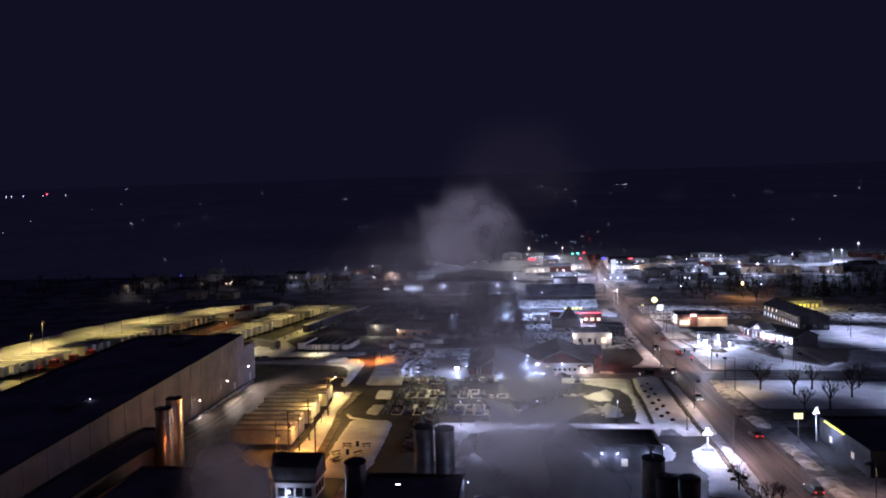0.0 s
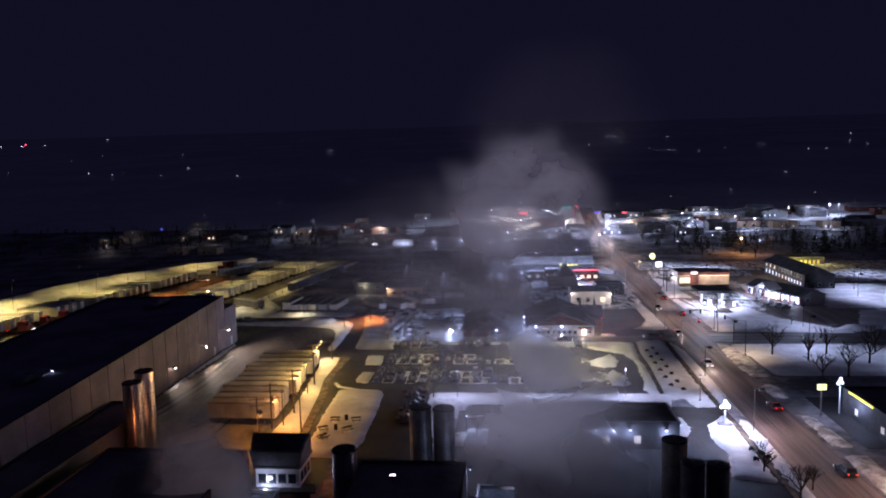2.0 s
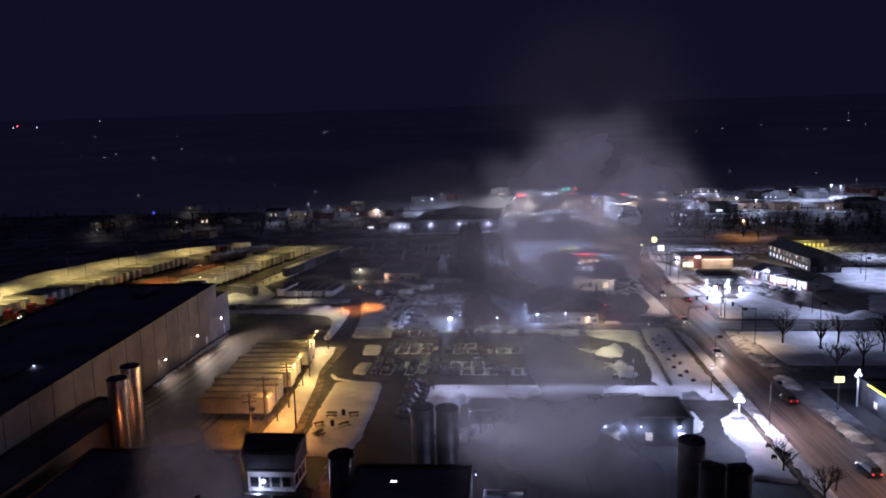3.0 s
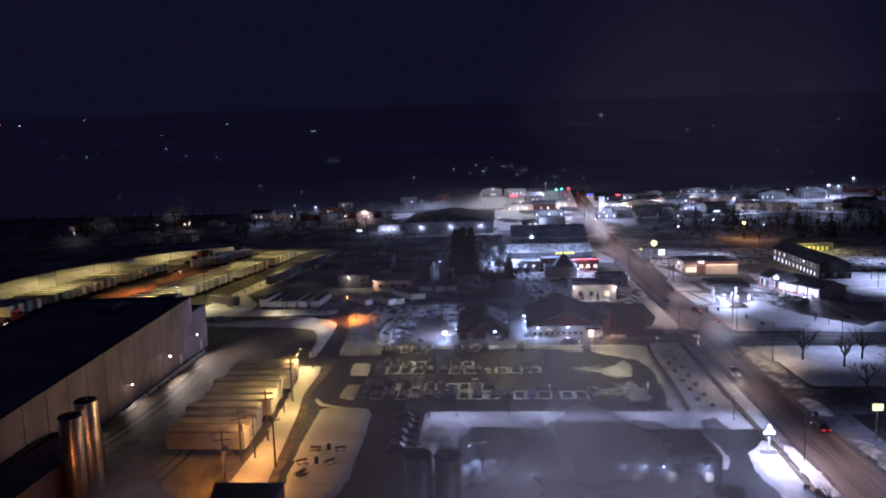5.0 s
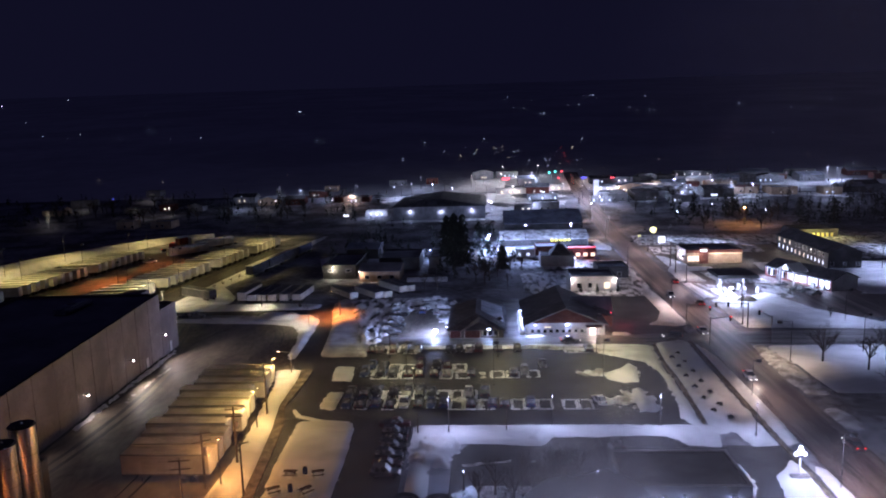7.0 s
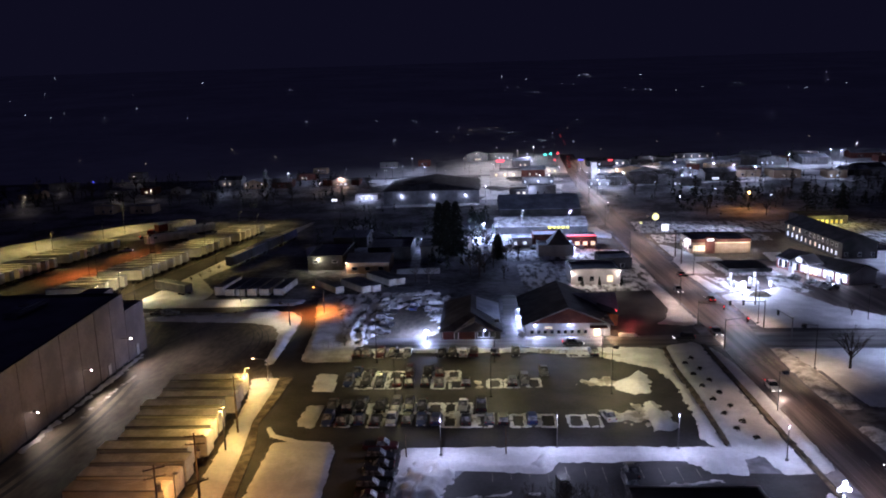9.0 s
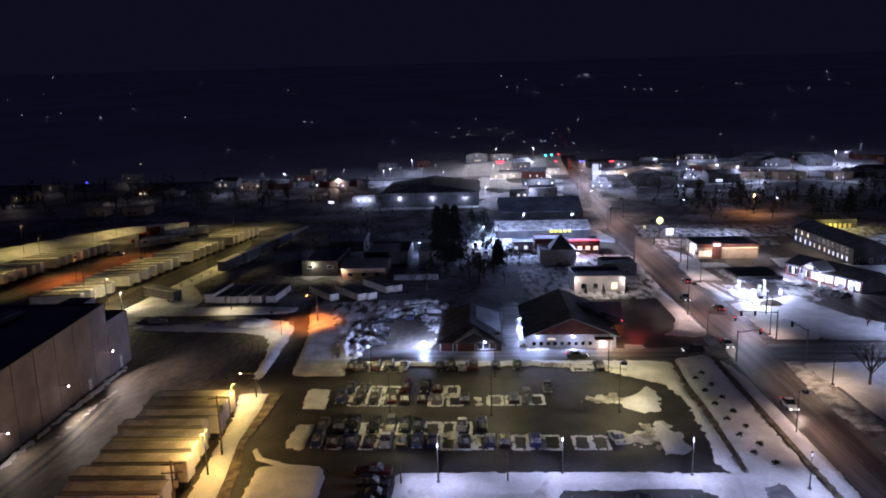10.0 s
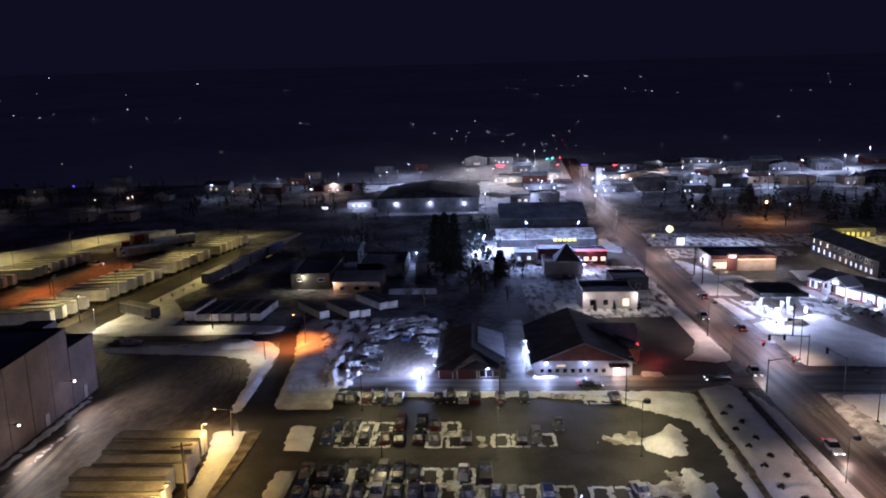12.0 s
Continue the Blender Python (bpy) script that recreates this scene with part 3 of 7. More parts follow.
snow_bank("snow_verge", [(56.8, 126.0), (56.7, 133.4), (58.8, 134.2), (60.4, 130.4), (59.4, 125)], 0.4, 0.6, 0.14, M["dirty_snow"], "dirty snow verge beside the road")
snow_bank("snow_verge", [(56.4, 60), (60.6, 60), (60.4, 97), (57.0, 97)], 0.4, 0.6, 0.1, M["dirty_snow"], "dirty snow verge beside the road")
snow_bank("snow_verge", [(57.2, 101), (60.2, 100), (59.6, 114), (57.4, 116)], 0.35, 0.6, 0.12, M["dirty_snow"], "dirty snow verge beside the road")
snow_bank("snow_lawn", [(13, 214), (45.6, 216.6), (49, 226), (49.6, 256), (40, 258), (12, 250)], 0.3, 0.8, 0.12, M["plowed_snow"], "churned snow round the bank", cell=0.9)
snow_bank("snow_field", [(-2, 284), (14, 283), (14, 296), (42, 296), (49.5, 292), (50.4, 300), (48, 318), (-2, 318)], 0.35, 0.8, 0.15, M["snow"], "brightly lit snow on the car lot", cell=1.1)
snow_bank("snow_field", [(12, 256), (44, 258.4), (49.8, 258), (50, 270), (34, 274), (6, 270)], 0.3, 0.8, 0.15, M["plowed_snow"], "trampled snow behind the shops", cell=1.0)
snow_bank("snow_field", [(62, 304), (120, 300), (150, 300), (150, 322), (63, 330)], 0.35, 1.0, 0.15, M["plowed_snow"], "snow behind the restaurant", cell=1.6, base=0.06)
snow_bank("snow_wall_foot", [(-68.8, 126), (-67.6, 125.6), (-68.0, 135), (-68.6, 147), (-68.4, 155), (-69.0, 167), (-70.0, 169.6), (-69.8, 152), (-69.5, 147), (-69.0, 133)], 0.3, 0.4, 0.16, M["snow"], "bright broken line of snow along the warehouse yard", 0.3, 0.0, 0.45)
snow_bank("snow_wall_foot", [(-66.4, 138), (-65.8, 138), (-65.4, 158), (-66.2, 158)], 0.08, 0.4, 0.08, M["dirty_snow"], "thin line of snow along the warehouse yard", 0.4, 0.0, 0.7)
snow_bank("gravel_pile", [(67.6, 207.6), (71, 206), (74, 208), (72.6, 211.4), (69, 211)], 0.5, 1.6, 0.2, M["gravel"], "dark pile of grit on the snow lawn", 0.4, 0.4, 0.3, "pile", 0.7)
snow_bank("snow_strip", [(65.6, 217), (66.8, 216.6), (66.4, 224), (64.4, 232), (63.6, 232)], 0.3, 0.5, 0.08, M["snow"], "snow strip beside the forecourt")
snow_bank("snow_patch", [(66, 212), (70, 211), (71, 226), (66.4, 230), (64.8, 222)], 0.25, 0.9, 0.15, M["plowed_snow"], "trodden snow beside the fuel pumps", 0.7, ragged=0.9)
snow_bank("snow_patch", [(78, 214), (86, 212), (87, 226), (80, 230)], 0.2, 0.9, 0.15, M["plowed_snow"], "trodden snow beside the fuel pumps", 0.7, ragged=1.1)
snow_bank("snow_patch", [(70, 231), (86, 231), (86, 246), (70, 248)], 0.25, 1.0, 0.2, M["plowed_snow"], "ploughed snow behind the fuel canopy", 0.7, ragged=1.0)
snow_bank("snow_patch", [(90, 250), (106, 250), (106, 262), (92, 262)], 0.4, 1.0, 0.2, M["snow"], "snow strip between store and hotel", 0.8, ragged=0.6)
snow_bank("snow_patch", [(63, 282), (104, 284), (106, 296), (64, 298)], 0.3, 1.2, 0.2, M["plowed_snow"], "churned snow behind the restaurant", 0.8, ragged=1.0)
snow_bank("snow_patch", [(-172, 152), (-133, 152), (-134, 166), (-150, 172), (-172, 170)], 0.2, 1.0, 0.1, M["trodden_snow"], "packed snow at the near end of the trailer yard", 1.0, ragged=0.8)
snow_bank("snow_lawn", [(-5.6, 99), (16, 99), (16.2, 106), (10, 107.6), (-2, 107.2), (-5.4, 104)], 0.3, 0.7, 0.12, M["plowed_snow"], "dim snow lawn under a grove of bare trees")


def arc_ridge(cx, cy, rx, ry, a0, a1, w):
    """Outline of a curved windrow: an arc of an ellipse, w metres wide."""
    n = 9
    pts = [(cx + (rx + s * w / 2) * math.cos(radians(a0 + (a1 - a0) * i / n)), cy + (ry + s * w / 2) * math.sin(radians(a0 + (a1 - a0) * i / n))) for s in (-1, 1) for i in range(n + 1)]
    return pts[:n + 1] + pts[:n:-1]


for _rx, _ry, _a0, _a1, _w in ((13.2, 23.0, 92, 196, 1.1), (15.4, 26.0, 98, 206, 1.3), (17.6, 29.0, 88, 150, 1.2), (17.8, 28.6, 158, 205, 1.2), (19.6, 31.6, 96, 138, 1.0), (11.4, 20.4, 84, 130, 1.4)):
    snow_bank("snow_windrow", arc_ridge(-10.5, 185.0, _rx, _ry, _a0, _a1, _w), 0.55, 0.45, 0.25, M["snow"], "curved ridge of churned snow left by the plough", 0.34, 0.3, 0.5)


def tyre_track(cx, cy, rx, ry, a0, a1, w, material):
    """A curved pair of tyre tracks pressed into the yard."""
    bm = bmesh.new()
    for off in (0.0, 1.9):
        prev = None
        n = max(8, int(abs(a1 - a0) / 4))
        for i in range(n + 1):
            a = radians(a0 + (a1 - a0) * i / n)
            q = w * (0.6 + 0.5 * noise.noise((i * 0.4, off, cx)))
            p = [bm.verts.new((cx + (rx - off + s * q) * math.cos(a), cy + (ry - off + s * q) * math.sin(a), 0.032 + 0.0005 * abs(cx % 4))) for s in (-0.5, 0.5)]
            if prev:
                bm.faces.new((prev[0], prev[1], p[1], p[0]))
            prev = p
    bmesh.ops.recalc_face_normals(bm, faces=bm.faces)
    return lone("tyre_track", bm, material, "curved tyre tracks in the packed snow of the yard", "tyre track", group="tyre tracks", kind="structure")


_r = random.Random(5)
for _i in range(2):
    tyre_track(-58 + _r.uniform(-3, 3), 168 + _r.uniform(-6, 5), 10 + _r.uniform(-4, 4), 16 + _r.uniform(-7, 5), _r.uniform(-60, 30), _r.uniform(110, 190), _r.uniform(0.3, 0.7), M["asphalt"])
for _i in range(3):
    tyre_track(-110 + _r.uniform(-8, 8), 132 + _r.uniform(-30, 20), 54 + _r.uniform(-7, 7), 90, _r.uniform(-40, -25), _r.uniform(10, 30), _r.uniform(0.6, 1.4), M["asphalt"])
snow_bank("snow_wall_foot", [(8.4, 179.0), (9.8, 179.0), (9.8, 199), (8.7, 199)], 0.8, 0.7, 0.2, M["snow"], "lit snow heaped along the station's side wall", 0.4, 0.0, 0.5)
snow_bank("snow_wall_foot", [(9.6, 176.8), (15, 177.0), (15, 178.0), (9.8, 178.0)], 0.35, 0.4, 0.1, M["snow"], "lit snow before the station wall", 0.4, 0.0, 0.5)
snow_bank("snow_field", [(105, 215), (185, 213), (185, 262), (122, 262), (106, 250)], 0.3, 1.2, 0.2, M["snow"], "open lit snow lots behind the store", 1.4, ragged=0.8)
snow_bank("snow_field", [(126, 268), (190, 266), (190, 325), (128, 330), (124, 300)], 0.3, 1.2, 0.2, M["plowed_snow"], "churned snow lots behind the hotel", 1.4, ragged=0.8)
snow_bank("snow_streak", [(-3, 112.6), (4, 114.2), (13, 114.4), (14, 113.8), (14, 114.6), (4, 115.2), (-3, 113.6)], 0.06, 0.4, 0.05, M["dirty_snow"], "thin grey streak of slush in the car park", 0.4, 0.0, 0.6)
snow_bank("snow_streak", [(22, 115.6), (32, 117.4), (32, 118.4), (22, 116.6)], 0.06, 0.4, 0.05, M["dirty_snow"], "thin grey streak of slush in the car park", 0.4, 0.0, 0.6)
snow_bank("snow_pile", [(-10.6, 113.2), (-5.4, 112.6), (-4.0, 118), (-3.6, 123), (-8.4, 124), (-10.8, 119)], 0.5, 0.9, 0.45, M["snow"], "rough ploughed snow heap at the lot's corner", 0.35, 0.1, 0.6, peak=0.4)


# ---- things: builders ----
def wheel_mesh(r, w):
    bm = bmesh.new()
    rod(bm, (0, -w / 2, 0), (0, w / 2, 0), r, r, 12)
    return mesh_of(bm, "wheel")


def rim_mesh(r, w):
    bm = bmesh.new()
    rod(bm, (0, -w / 2 - 0.01, 0), (0, w / 2 + 0.01, 0), r * 0.6, r * 0.6, 10)
    return mesh_of(bm, "rim")


def lofted(sections):
    """A skin over closed rings of equal point count, capped at both ends."""
    bm = bmesh.new()
    rings = [[bm.verts.new(p) for p in s] for s in sections]
    for a, b in zip(rings, rings[1:]):
        n = len(a)
        for i in range(n):
            bm.faces.new((a[i], a[(i + 1) % n], b[(i + 1) % n], b[i]))
    bm.faces.new(list(reversed(rings[0])))
    bm.faces.new(rings[-1])
    bmesh.ops.recalc_face_normals(bm, faces=bm.faces)
    return bm


def ring(x, w, z0, z1):
    c = 0.12
    return [(x, -w + c, z0), (x, w - c, z0), (x, w, z0 + c), (x, w - 0.04, z1 - c), (x, w - c - 0.06, z1), (x, -w + c + 0.06, z1), (x, -w + 0.04, z1 - c), (x, -w, z0 + c)]


def make_car(style, colour, lit=False):
    """A car that faces +x, on z 0. style: sedan, suv or pickup."""
    words = {"sedan": "saloon car", "suv": "sport utility car", "pickup": "pickup truck"}[style]
    t = thing("car" if style != "pickup" else "pickup_truck", f"{colour} {words} on a winter street at night", "car" if style != "pickup" else "pickup truck")
    L, W, H = {"sedan": (4.3, 0.84, 1.42), "suv": (4.3, 0.87, 1.65), "pickup": (5.1, 0.9, 1.75)}[style]
    a, b = -L / 2, L / 2
    sill, belt = 0.28, H * 0.58
    hood = belt - 0.06
    if style == "pickup":
        body = lofted([ring(a, W - 0.06, 0.45, 1.0), ring(a + 0.1, W, 0.4, 1.1), ring(0.2, W, 0.35, 1.1), ring(b - 1.2, W, 0.35, 1.08), ring(b - 0.15, W - 0.05, 0.38, 0.98), ring(b, W - 0.14, 0.45, 0.85)])
        cab = (-0.55, 1.35, 0.25, 0.75)
    else:
        back = 0.96 if style == "suv" else 0.9
        body = lofted([ring(a, W - 0.14, 0.4, belt * 0.9), ring(a + 0.15, W - 0.03, sill, belt * back + 0.05), ring(a + 1.0, W, sill - 0.02, belt), ring(b - 1.5, W, sill - 0.02, belt),
                       ring(b - 0.25, W - 0.06, sill, hood * 0.86), ring(b, W - 0.18, 0.36, hood * 0.7)])
        cab = (a + (0.25 if style == "suv" else 0.75), b - 1.35, 0.18 if style == "suv" else 0.55, 0.75)
    part("body", body, PAINT[colour], t)
    x0, x1, rb, rf = cab
    belt2 = 1.08 if style == "pickup" else belt - 0.02
    w1, w2 = W - 0.09, W - 0.24
    cabin = lofted([[(x0, -w1, belt2), (x1, -w1, belt2), (x1, w1, belt2), (x0, w1, belt2)],
                    [(x0 + rb, -w2, H - 0.05), (x1 - rf, -w2, H - 0.05), (x1 - rf, w2, H - 0.05), (x0 + rb, w2, H - 0.05)]])
    part("window_band", cabin, M["car_glass" if lit else "frosted_glass"], t, "dark car windows" if lit else "frosted car windows")
    part("roof", boxed(x0 + rb - 0.02, x1 - rf + 0.02, -w2 - 0.01, w2 + 0.01, H - 0.07, H, bevel=0.03), M["snow"] if colour in ("white", "silver") else PAINT[colour], t)
    if style == "pickup":
        part("cargo_bed", boxed(a + 0.25, -0.7, -W + 0.14, W - 0.14, 0.9, 1.105), M["black_metal"], t)
    wm, rm = WHEELS
    for sx in (a + 0.85, b - 0.9):
        for sy in (-W + 0.1, W - 0.1):
            wh = part("wheel", wm, M["rubber"], t)
            wh.location = (sx, sy, 0.33)
            part("rim", rm, M["dull_steel"], wh)
    for sy in (-W + 0.3, W - 0.3):
        part("headlight", boxed(b - 0.13, b + 0.02, sy - 0.17, sy + 0.17, hood * 0.55, hood * 0.7 if style != "pickup" else 0.82, bevel=0.02), M["head_on" if lit else "head_off"], t, "lit headlight" if lit else "")
        part("tail_light", boxed(a - 0.03, a + 0.1, sy - 0.14, sy + 0.14, 0.72, 0.88, bevel=0.02), M["tail_red" if lit else "tail_off"], t, "lit red tail light" if lit else "")
    return t


WHEELS = (wheel_mesh(0.33, 0.22), rim_mesh(0.33, 0.22))
CARS = {}


def car(style, colour, x, y, yaw, lit=False, group="parked cars"):
    m = pose(x, y, gz(y) + 0.05, 0, 0, yaw)
    key = (style, colour, lit)
    if key not in CARS:
        CARS[key] = make_car(style, colour, lit)
        CARS[key].matrix_basis = m
        CARS[key]["group"] = group
        return CARS[key]
    c = copy_thing(CARS[key], m)
    c["group"] = group
    return c


def make_trailer(side, label, snowy=True):
    """A box trailer along x, its rear doors at +x, on z 0."""
    t = thing("box_trailer", label, "trailer")
    L, W = 12.6, 1.3
    part("body", boxed(0, L, -W, W, 1.15, 4.05, bevel=0.05), side, t)
    part("roof", boxed(0.02, L - 0.02, -W + 0.02, W - 0.02, 4.05, 4.12, bevel=0.02), M["trailer_roof"] if snowy else M["slate_roof"], t, "roof with thin frozen snow" if snowy else "dull dark roof")
    for s in (-1, 1):
        part("rear_door", boxed(L, L + 0.05, min(0, s * 1.26) + 0.02, max(0, s * 1.26) - 0.02, 1.2, 4.0, bevel=0.01), side, t)
        part("roof_rail", boxed(0, L, s * W - 0.04, s * W + 0.04, 3.98, 4.17), M["galvanised"], t)
        part("side_rail", boxed(0, L, s * W - 0.03, s * W + 0.05, 1.08, 1.25), M["dull_steel"], t)
        part("landing_leg", boxed(2.6, 2.75, s * 0.9 - 0.07, s * 0.9 + 0.07, 0, 1.15), M["dull_steel"], t)
        for ax in (L - 2.6, L - 1.3):
            wh = part("wheel", TRAILER_WHEEL, M["rubber"], t)
            wh.location = (ax, s * 1.05, 0.5)
    part("bumper", boxed(L - 0.12, L, -1.15, 1.15, 0.5, 0.62), M["black_metal"], t)
    part("chassis", boxed(0.3, L - 0.3, -0.45, 0.45, 0.9, 1.15), M["black_metal"], t)
    return t


TRAILER_WHEEL = wheel_mesh(0.5, 0.5)
TRAILERS = {}


def trailer(x, y, yaw, side="trailer_side", label="white box trailer with frost on its roof, parked", group="parked trailers", snowy=True, squat=1.0):
    """x, y: the middle of the rear end."""
    m = pose(x, y, gz(y) + 0.05, 0, 0, yaw) @ Matrix.Translation((-12.6, 0, 0)) @ Matrix.Diagonal((1, 1, squat, 1))
    key = (side, snowy)
    if key not in TRAILERS:
        TRAILERS[key] = make_trailer(M[side], label, snowy)
        TRAILERS[key].matrix_basis = m
        TRAILERS[key]["group"] = group
        return TRAILERS[key]
    c = copy_thing(TRAILERS[key], m)
    c["group"] = group
    return c


def gable(w, d, z, rise, over=0.4, along="y", thick=0.18):
    """A gabled roof over w by d with its eaves at z; the ridge runs along the given axis."""
    bm = bmesh.new()
    if along == "y":
        prof = [(-w / 2 - over, z - over * rise / (w / 2)), (0, z + rise), (w / 2 + over, z - over * rise / (w / 2))]
        a = [(x, -d / 2 - over, zz) for x, zz in prof] + [(x, -d / 2 - over, zz - thick) for x, zz in reversed(prof)]
        b = [(x, d / 2 + over, zz) for x, _, zz in a]
    else:
        prof = [(-d / 2 - over, z - over * rise / (d / 2)), (0, z + rise), (d / 2 + over, z - over * rise / (d / 2))]
        a = [(-w / 2 - over, y, zz) for y, zz in prof] + [(-w / 2 - over, y, zz - thick) for y, zz in reversed(prof)]
        b = [(w / 2 + over, y, zz) for _, y, zz in a]
    bm.free()
    return lofted([a, b])


def hip(w, d, z, rise, over=0.5, ridge=0.0):
    """A hipped roof; ridge: half its length along y."""
    bm = bmesh.new()
    x, y = w / 2 + over, d / 2 + over
    e = [bm.verts.new(p) for p in ((-x, -y, z), (x, -y, z), (x, y, z), (-x, y, z))]
    u = [bm.verts.new(p) for p in ((-x, -y, z - 0.2), (x, -y, z - 0.2), (x, y, z - 0.2), (-x, y, z - 0.2))]
    if ridge:
        r = [bm.verts.new((0, -ridge, z + rise)), bm.verts.new((0, ridge, z + rise))]
        fs = [(e[0], e[1], r[0]), (e[1], e[2], r[1], r[0]), (e[2], e[3], r[1]), (e[3], e[0], r[0], r[1])]
    else:
        r = bm.verts.new((0, 0, z + rise))
        fs = [(e[i], e[(i + 1) % 4], r) for i in range(4)]
    for f in fs:
        bm.faces.new(f)
    for i in range(4):
        bm.faces.new((e[i], u[i], u[(i + 1) % 4], e[(i + 1) % 4]))
    bm.faces.new(u)
    bmesh.ops.recalc_face_normals(bm, faces=bm.faces)
    return bm


def window(t, side, at, z, w, h, half, pane, frame_mat=None):
    """A framed window on one of a building's four sides ('s', 'n', 'e', 'w'); half: its half width and depth."""
    X, Y = half
    f = frame_mat or M["white_wall"]

    def slabs(g, depth0, depth1, zz0, zz1, u0, u1):
        if side == "s":
            return box(g, u0, u1, -Y - depth1, -Y - depth0, zz0, zz1)
        if side == "n":
            return box(g, u0, u1, Y + depth0, Y + depth1, zz0, zz1)
        if side == "e":
            return box(g, X + depth0, X + depth1, u0, u1, zz0, zz1)
        return box(g, -X - depth1, -X - depth0, u0, u1, zz0, zz1)
    fr = bmesh.new()
    slabs(fr, 0.0, 0.07, z + h, z + h + 0.09, at - w / 2 - 0.09, at + w / 2 + 0.09)
    slabs(fr, 0.0, 0.1, z - 0.1, z, at - w / 2 - 0.12, at + w / 2 + 0.12)
    slabs(fr, 0.0, 0.07, z, z + h, at - w / 2 - 0.09, at - w / 2)
    slabs(fr, 0.0, 0.07, z, z + h, at + w / 2, at + w / 2 + 0.09)
    o = part("window", fr, f, t)
    part("pane", slabs(bmesh.new(), 0.0, 0.03, z, z + h, at - w / 2, at + w / 2), pane, o)
    return o


def building(name, label, x0, x1, y0, y1, h, wall, roof="flat", roof_mat="dark_roof", rise=2.0, windows=(), base=None, category="building", ridge=0.0, group=""):
    """windows: rows of side, first, last, count, sill height, width, height, pane."""
    w, d = x1 - x0, y1 - y0
    g = gz(y0) if base is None else base
    t = thing(name, label, category, Matrix.Translation(((x0 + x1) / 2, (y0 + y1) / 2, g)), group)
    X, Y = w / 2, d / 2
    for nm, a in (("wall", (-X, X, -Y, -Y + 0.3, -0.6, h)), ("wall", (-X, X, Y - 0.3, Y, -0.6, h)), ("wall", (-X, -X + 0.3, -Y + 0.3, Y - 0.3, -0.6, h)), ("wall", (X - 0.3, X, -Y + 0.3, Y - 0.3, -0.6, h))):
        part(nm, boxed(*a), M[wall], t)
    if roof == "flat":
        bm = boxed(-X + 0.3, X - 0.3, -Y + 0.3, Y - 0.3, h - 0.6, h - 0.35)
        part("roof", bm, M[roof_mat], t)
        bm = bmesh.new()
        for a in ((-X - 0.06, X + 0.06, -Y - 0.06, -Y + 0.34), (-X - 0.06, X + 0.06, Y - 0.34, Y + 0.06), (-X - 0.06, -X + 0.34, -Y + 0.34, Y - 0.34), (X - 0.34, X + 0.06, -Y + 0.34, Y - 0.34)):
            box(bm, *a, h, h + 0.12)
        part("parapet_cap", bm, M["dull_steel"] if roof_mat != "dark_roof" else M["black_metal"], t)
    elif roof == "hip":
        part("roof", hip(w, d, h, rise, ridge=ridge), M[roof_mat], t)
    else:
        along = roof[-1]
        part("roof", gable(w, d, h, rise, along=along), M[roof_mat], t)
        for e in (0, 1):
            bm = bmesh.new()
            if along == "y":
                yy = (-Y, Y - 0.3)[e]
                pts = ((-X, yy, h), (X, yy, h), (0, yy, h + rise - 0.2), (-X, yy + 0.3, h), (X, yy + 0.3, h), (0, yy + 0.3, h + rise - 0.2))
            else:
                xx = (-X, X - 0.3)[e]
                pts = ((xx, -Y, h), (xx, Y, h), (xx, 0, h + rise - 0.2), (xx + 0.3, -Y, h), (xx + 0.3, Y, h), (xx + 0.3, 0, h + rise - 0.2))
            vs = [bm.verts.new(p) for p in pts]
            for f in ((0, 1, 2), (5, 4, 3), (0, 3, 4, 1), (1, 4, 5, 2), (2, 5, 3, 0)):
                bm.faces.new([vs[i] for i in f])
            bmesh.ops.recalc_face_normals(bm, faces=bm.faces)
            part("gable_wall", bm, M[wall], t)
    for side, a, b, n, z, ww, hh, pane in windows:
        for i in range(n):
            window(t, side, a + (b - a) * (i / (n - 1) if n > 1 else 0.5), z, ww, hh, (X, Y), M[pane])
    return t


def limbs(bm, p, d, length, r, depth, rng):
    q = p + d * length
    rod(bm, p, q, r, r * 0.62, 5 if depth > 1 else 3)
    if depth == 0:
        return
    for _ in range(3 if depth > 1 else 4):
        t = rng.uniform(0.45, 1.0)
        turn = Vector((rng.uniform(-1, 1), rng.uniform(-1, 1), rng.uniform(-0.1, 0.9)))
        limbs(bm, p + d * length * t, (d * 0.75 + turn * 0.75).normalized(), length * rng.uniform(0.5, 0.72), r * 0.5, depth - 1, rng)


TREES = {}


def bare_tree(x, y, h, seed=1, yaw=0.0, group="bare trees"):
    m = pose(x, y, gz(y), 0, 0, yaw) @ Matrix.Scale(h / 9.0, 4)
    if seed in TREES:
        c = copy_thing(TREES[seed], m)
        c.matrix_basis = m
        return c
    rng = random.Random(seed)
    t = thing("bare_tree", "leafless winter tree with fine dark branches", "tree", None, group)
    part("trunk", rodded((0, 0, -0.2), (0, 0, 3.0), 0.24, 0.16, 8), M["bark"], t)
    bm = bmesh.new()
    for i in range(7):
        a = i * 0.9 + rng.uniform(-0.3, 0.3)
        tilt = rng.uniform(0.35, 1.0) if i else 0.05
        d = Vector((math.cos(a) * math.sin(tilt), math.sin(a) * math.sin(tilt), math.cos(tilt)))
        limbs(bm, Vector((0, 0, rng.uniform(2.0, 3.0))), d, rng.uniform(2.4, 3.2), 0.12, 3, rng)
    part("branch_crown", bm, M["bark"], t)
    t.matrix_basis = m
    TREES[seed] = t
    return t


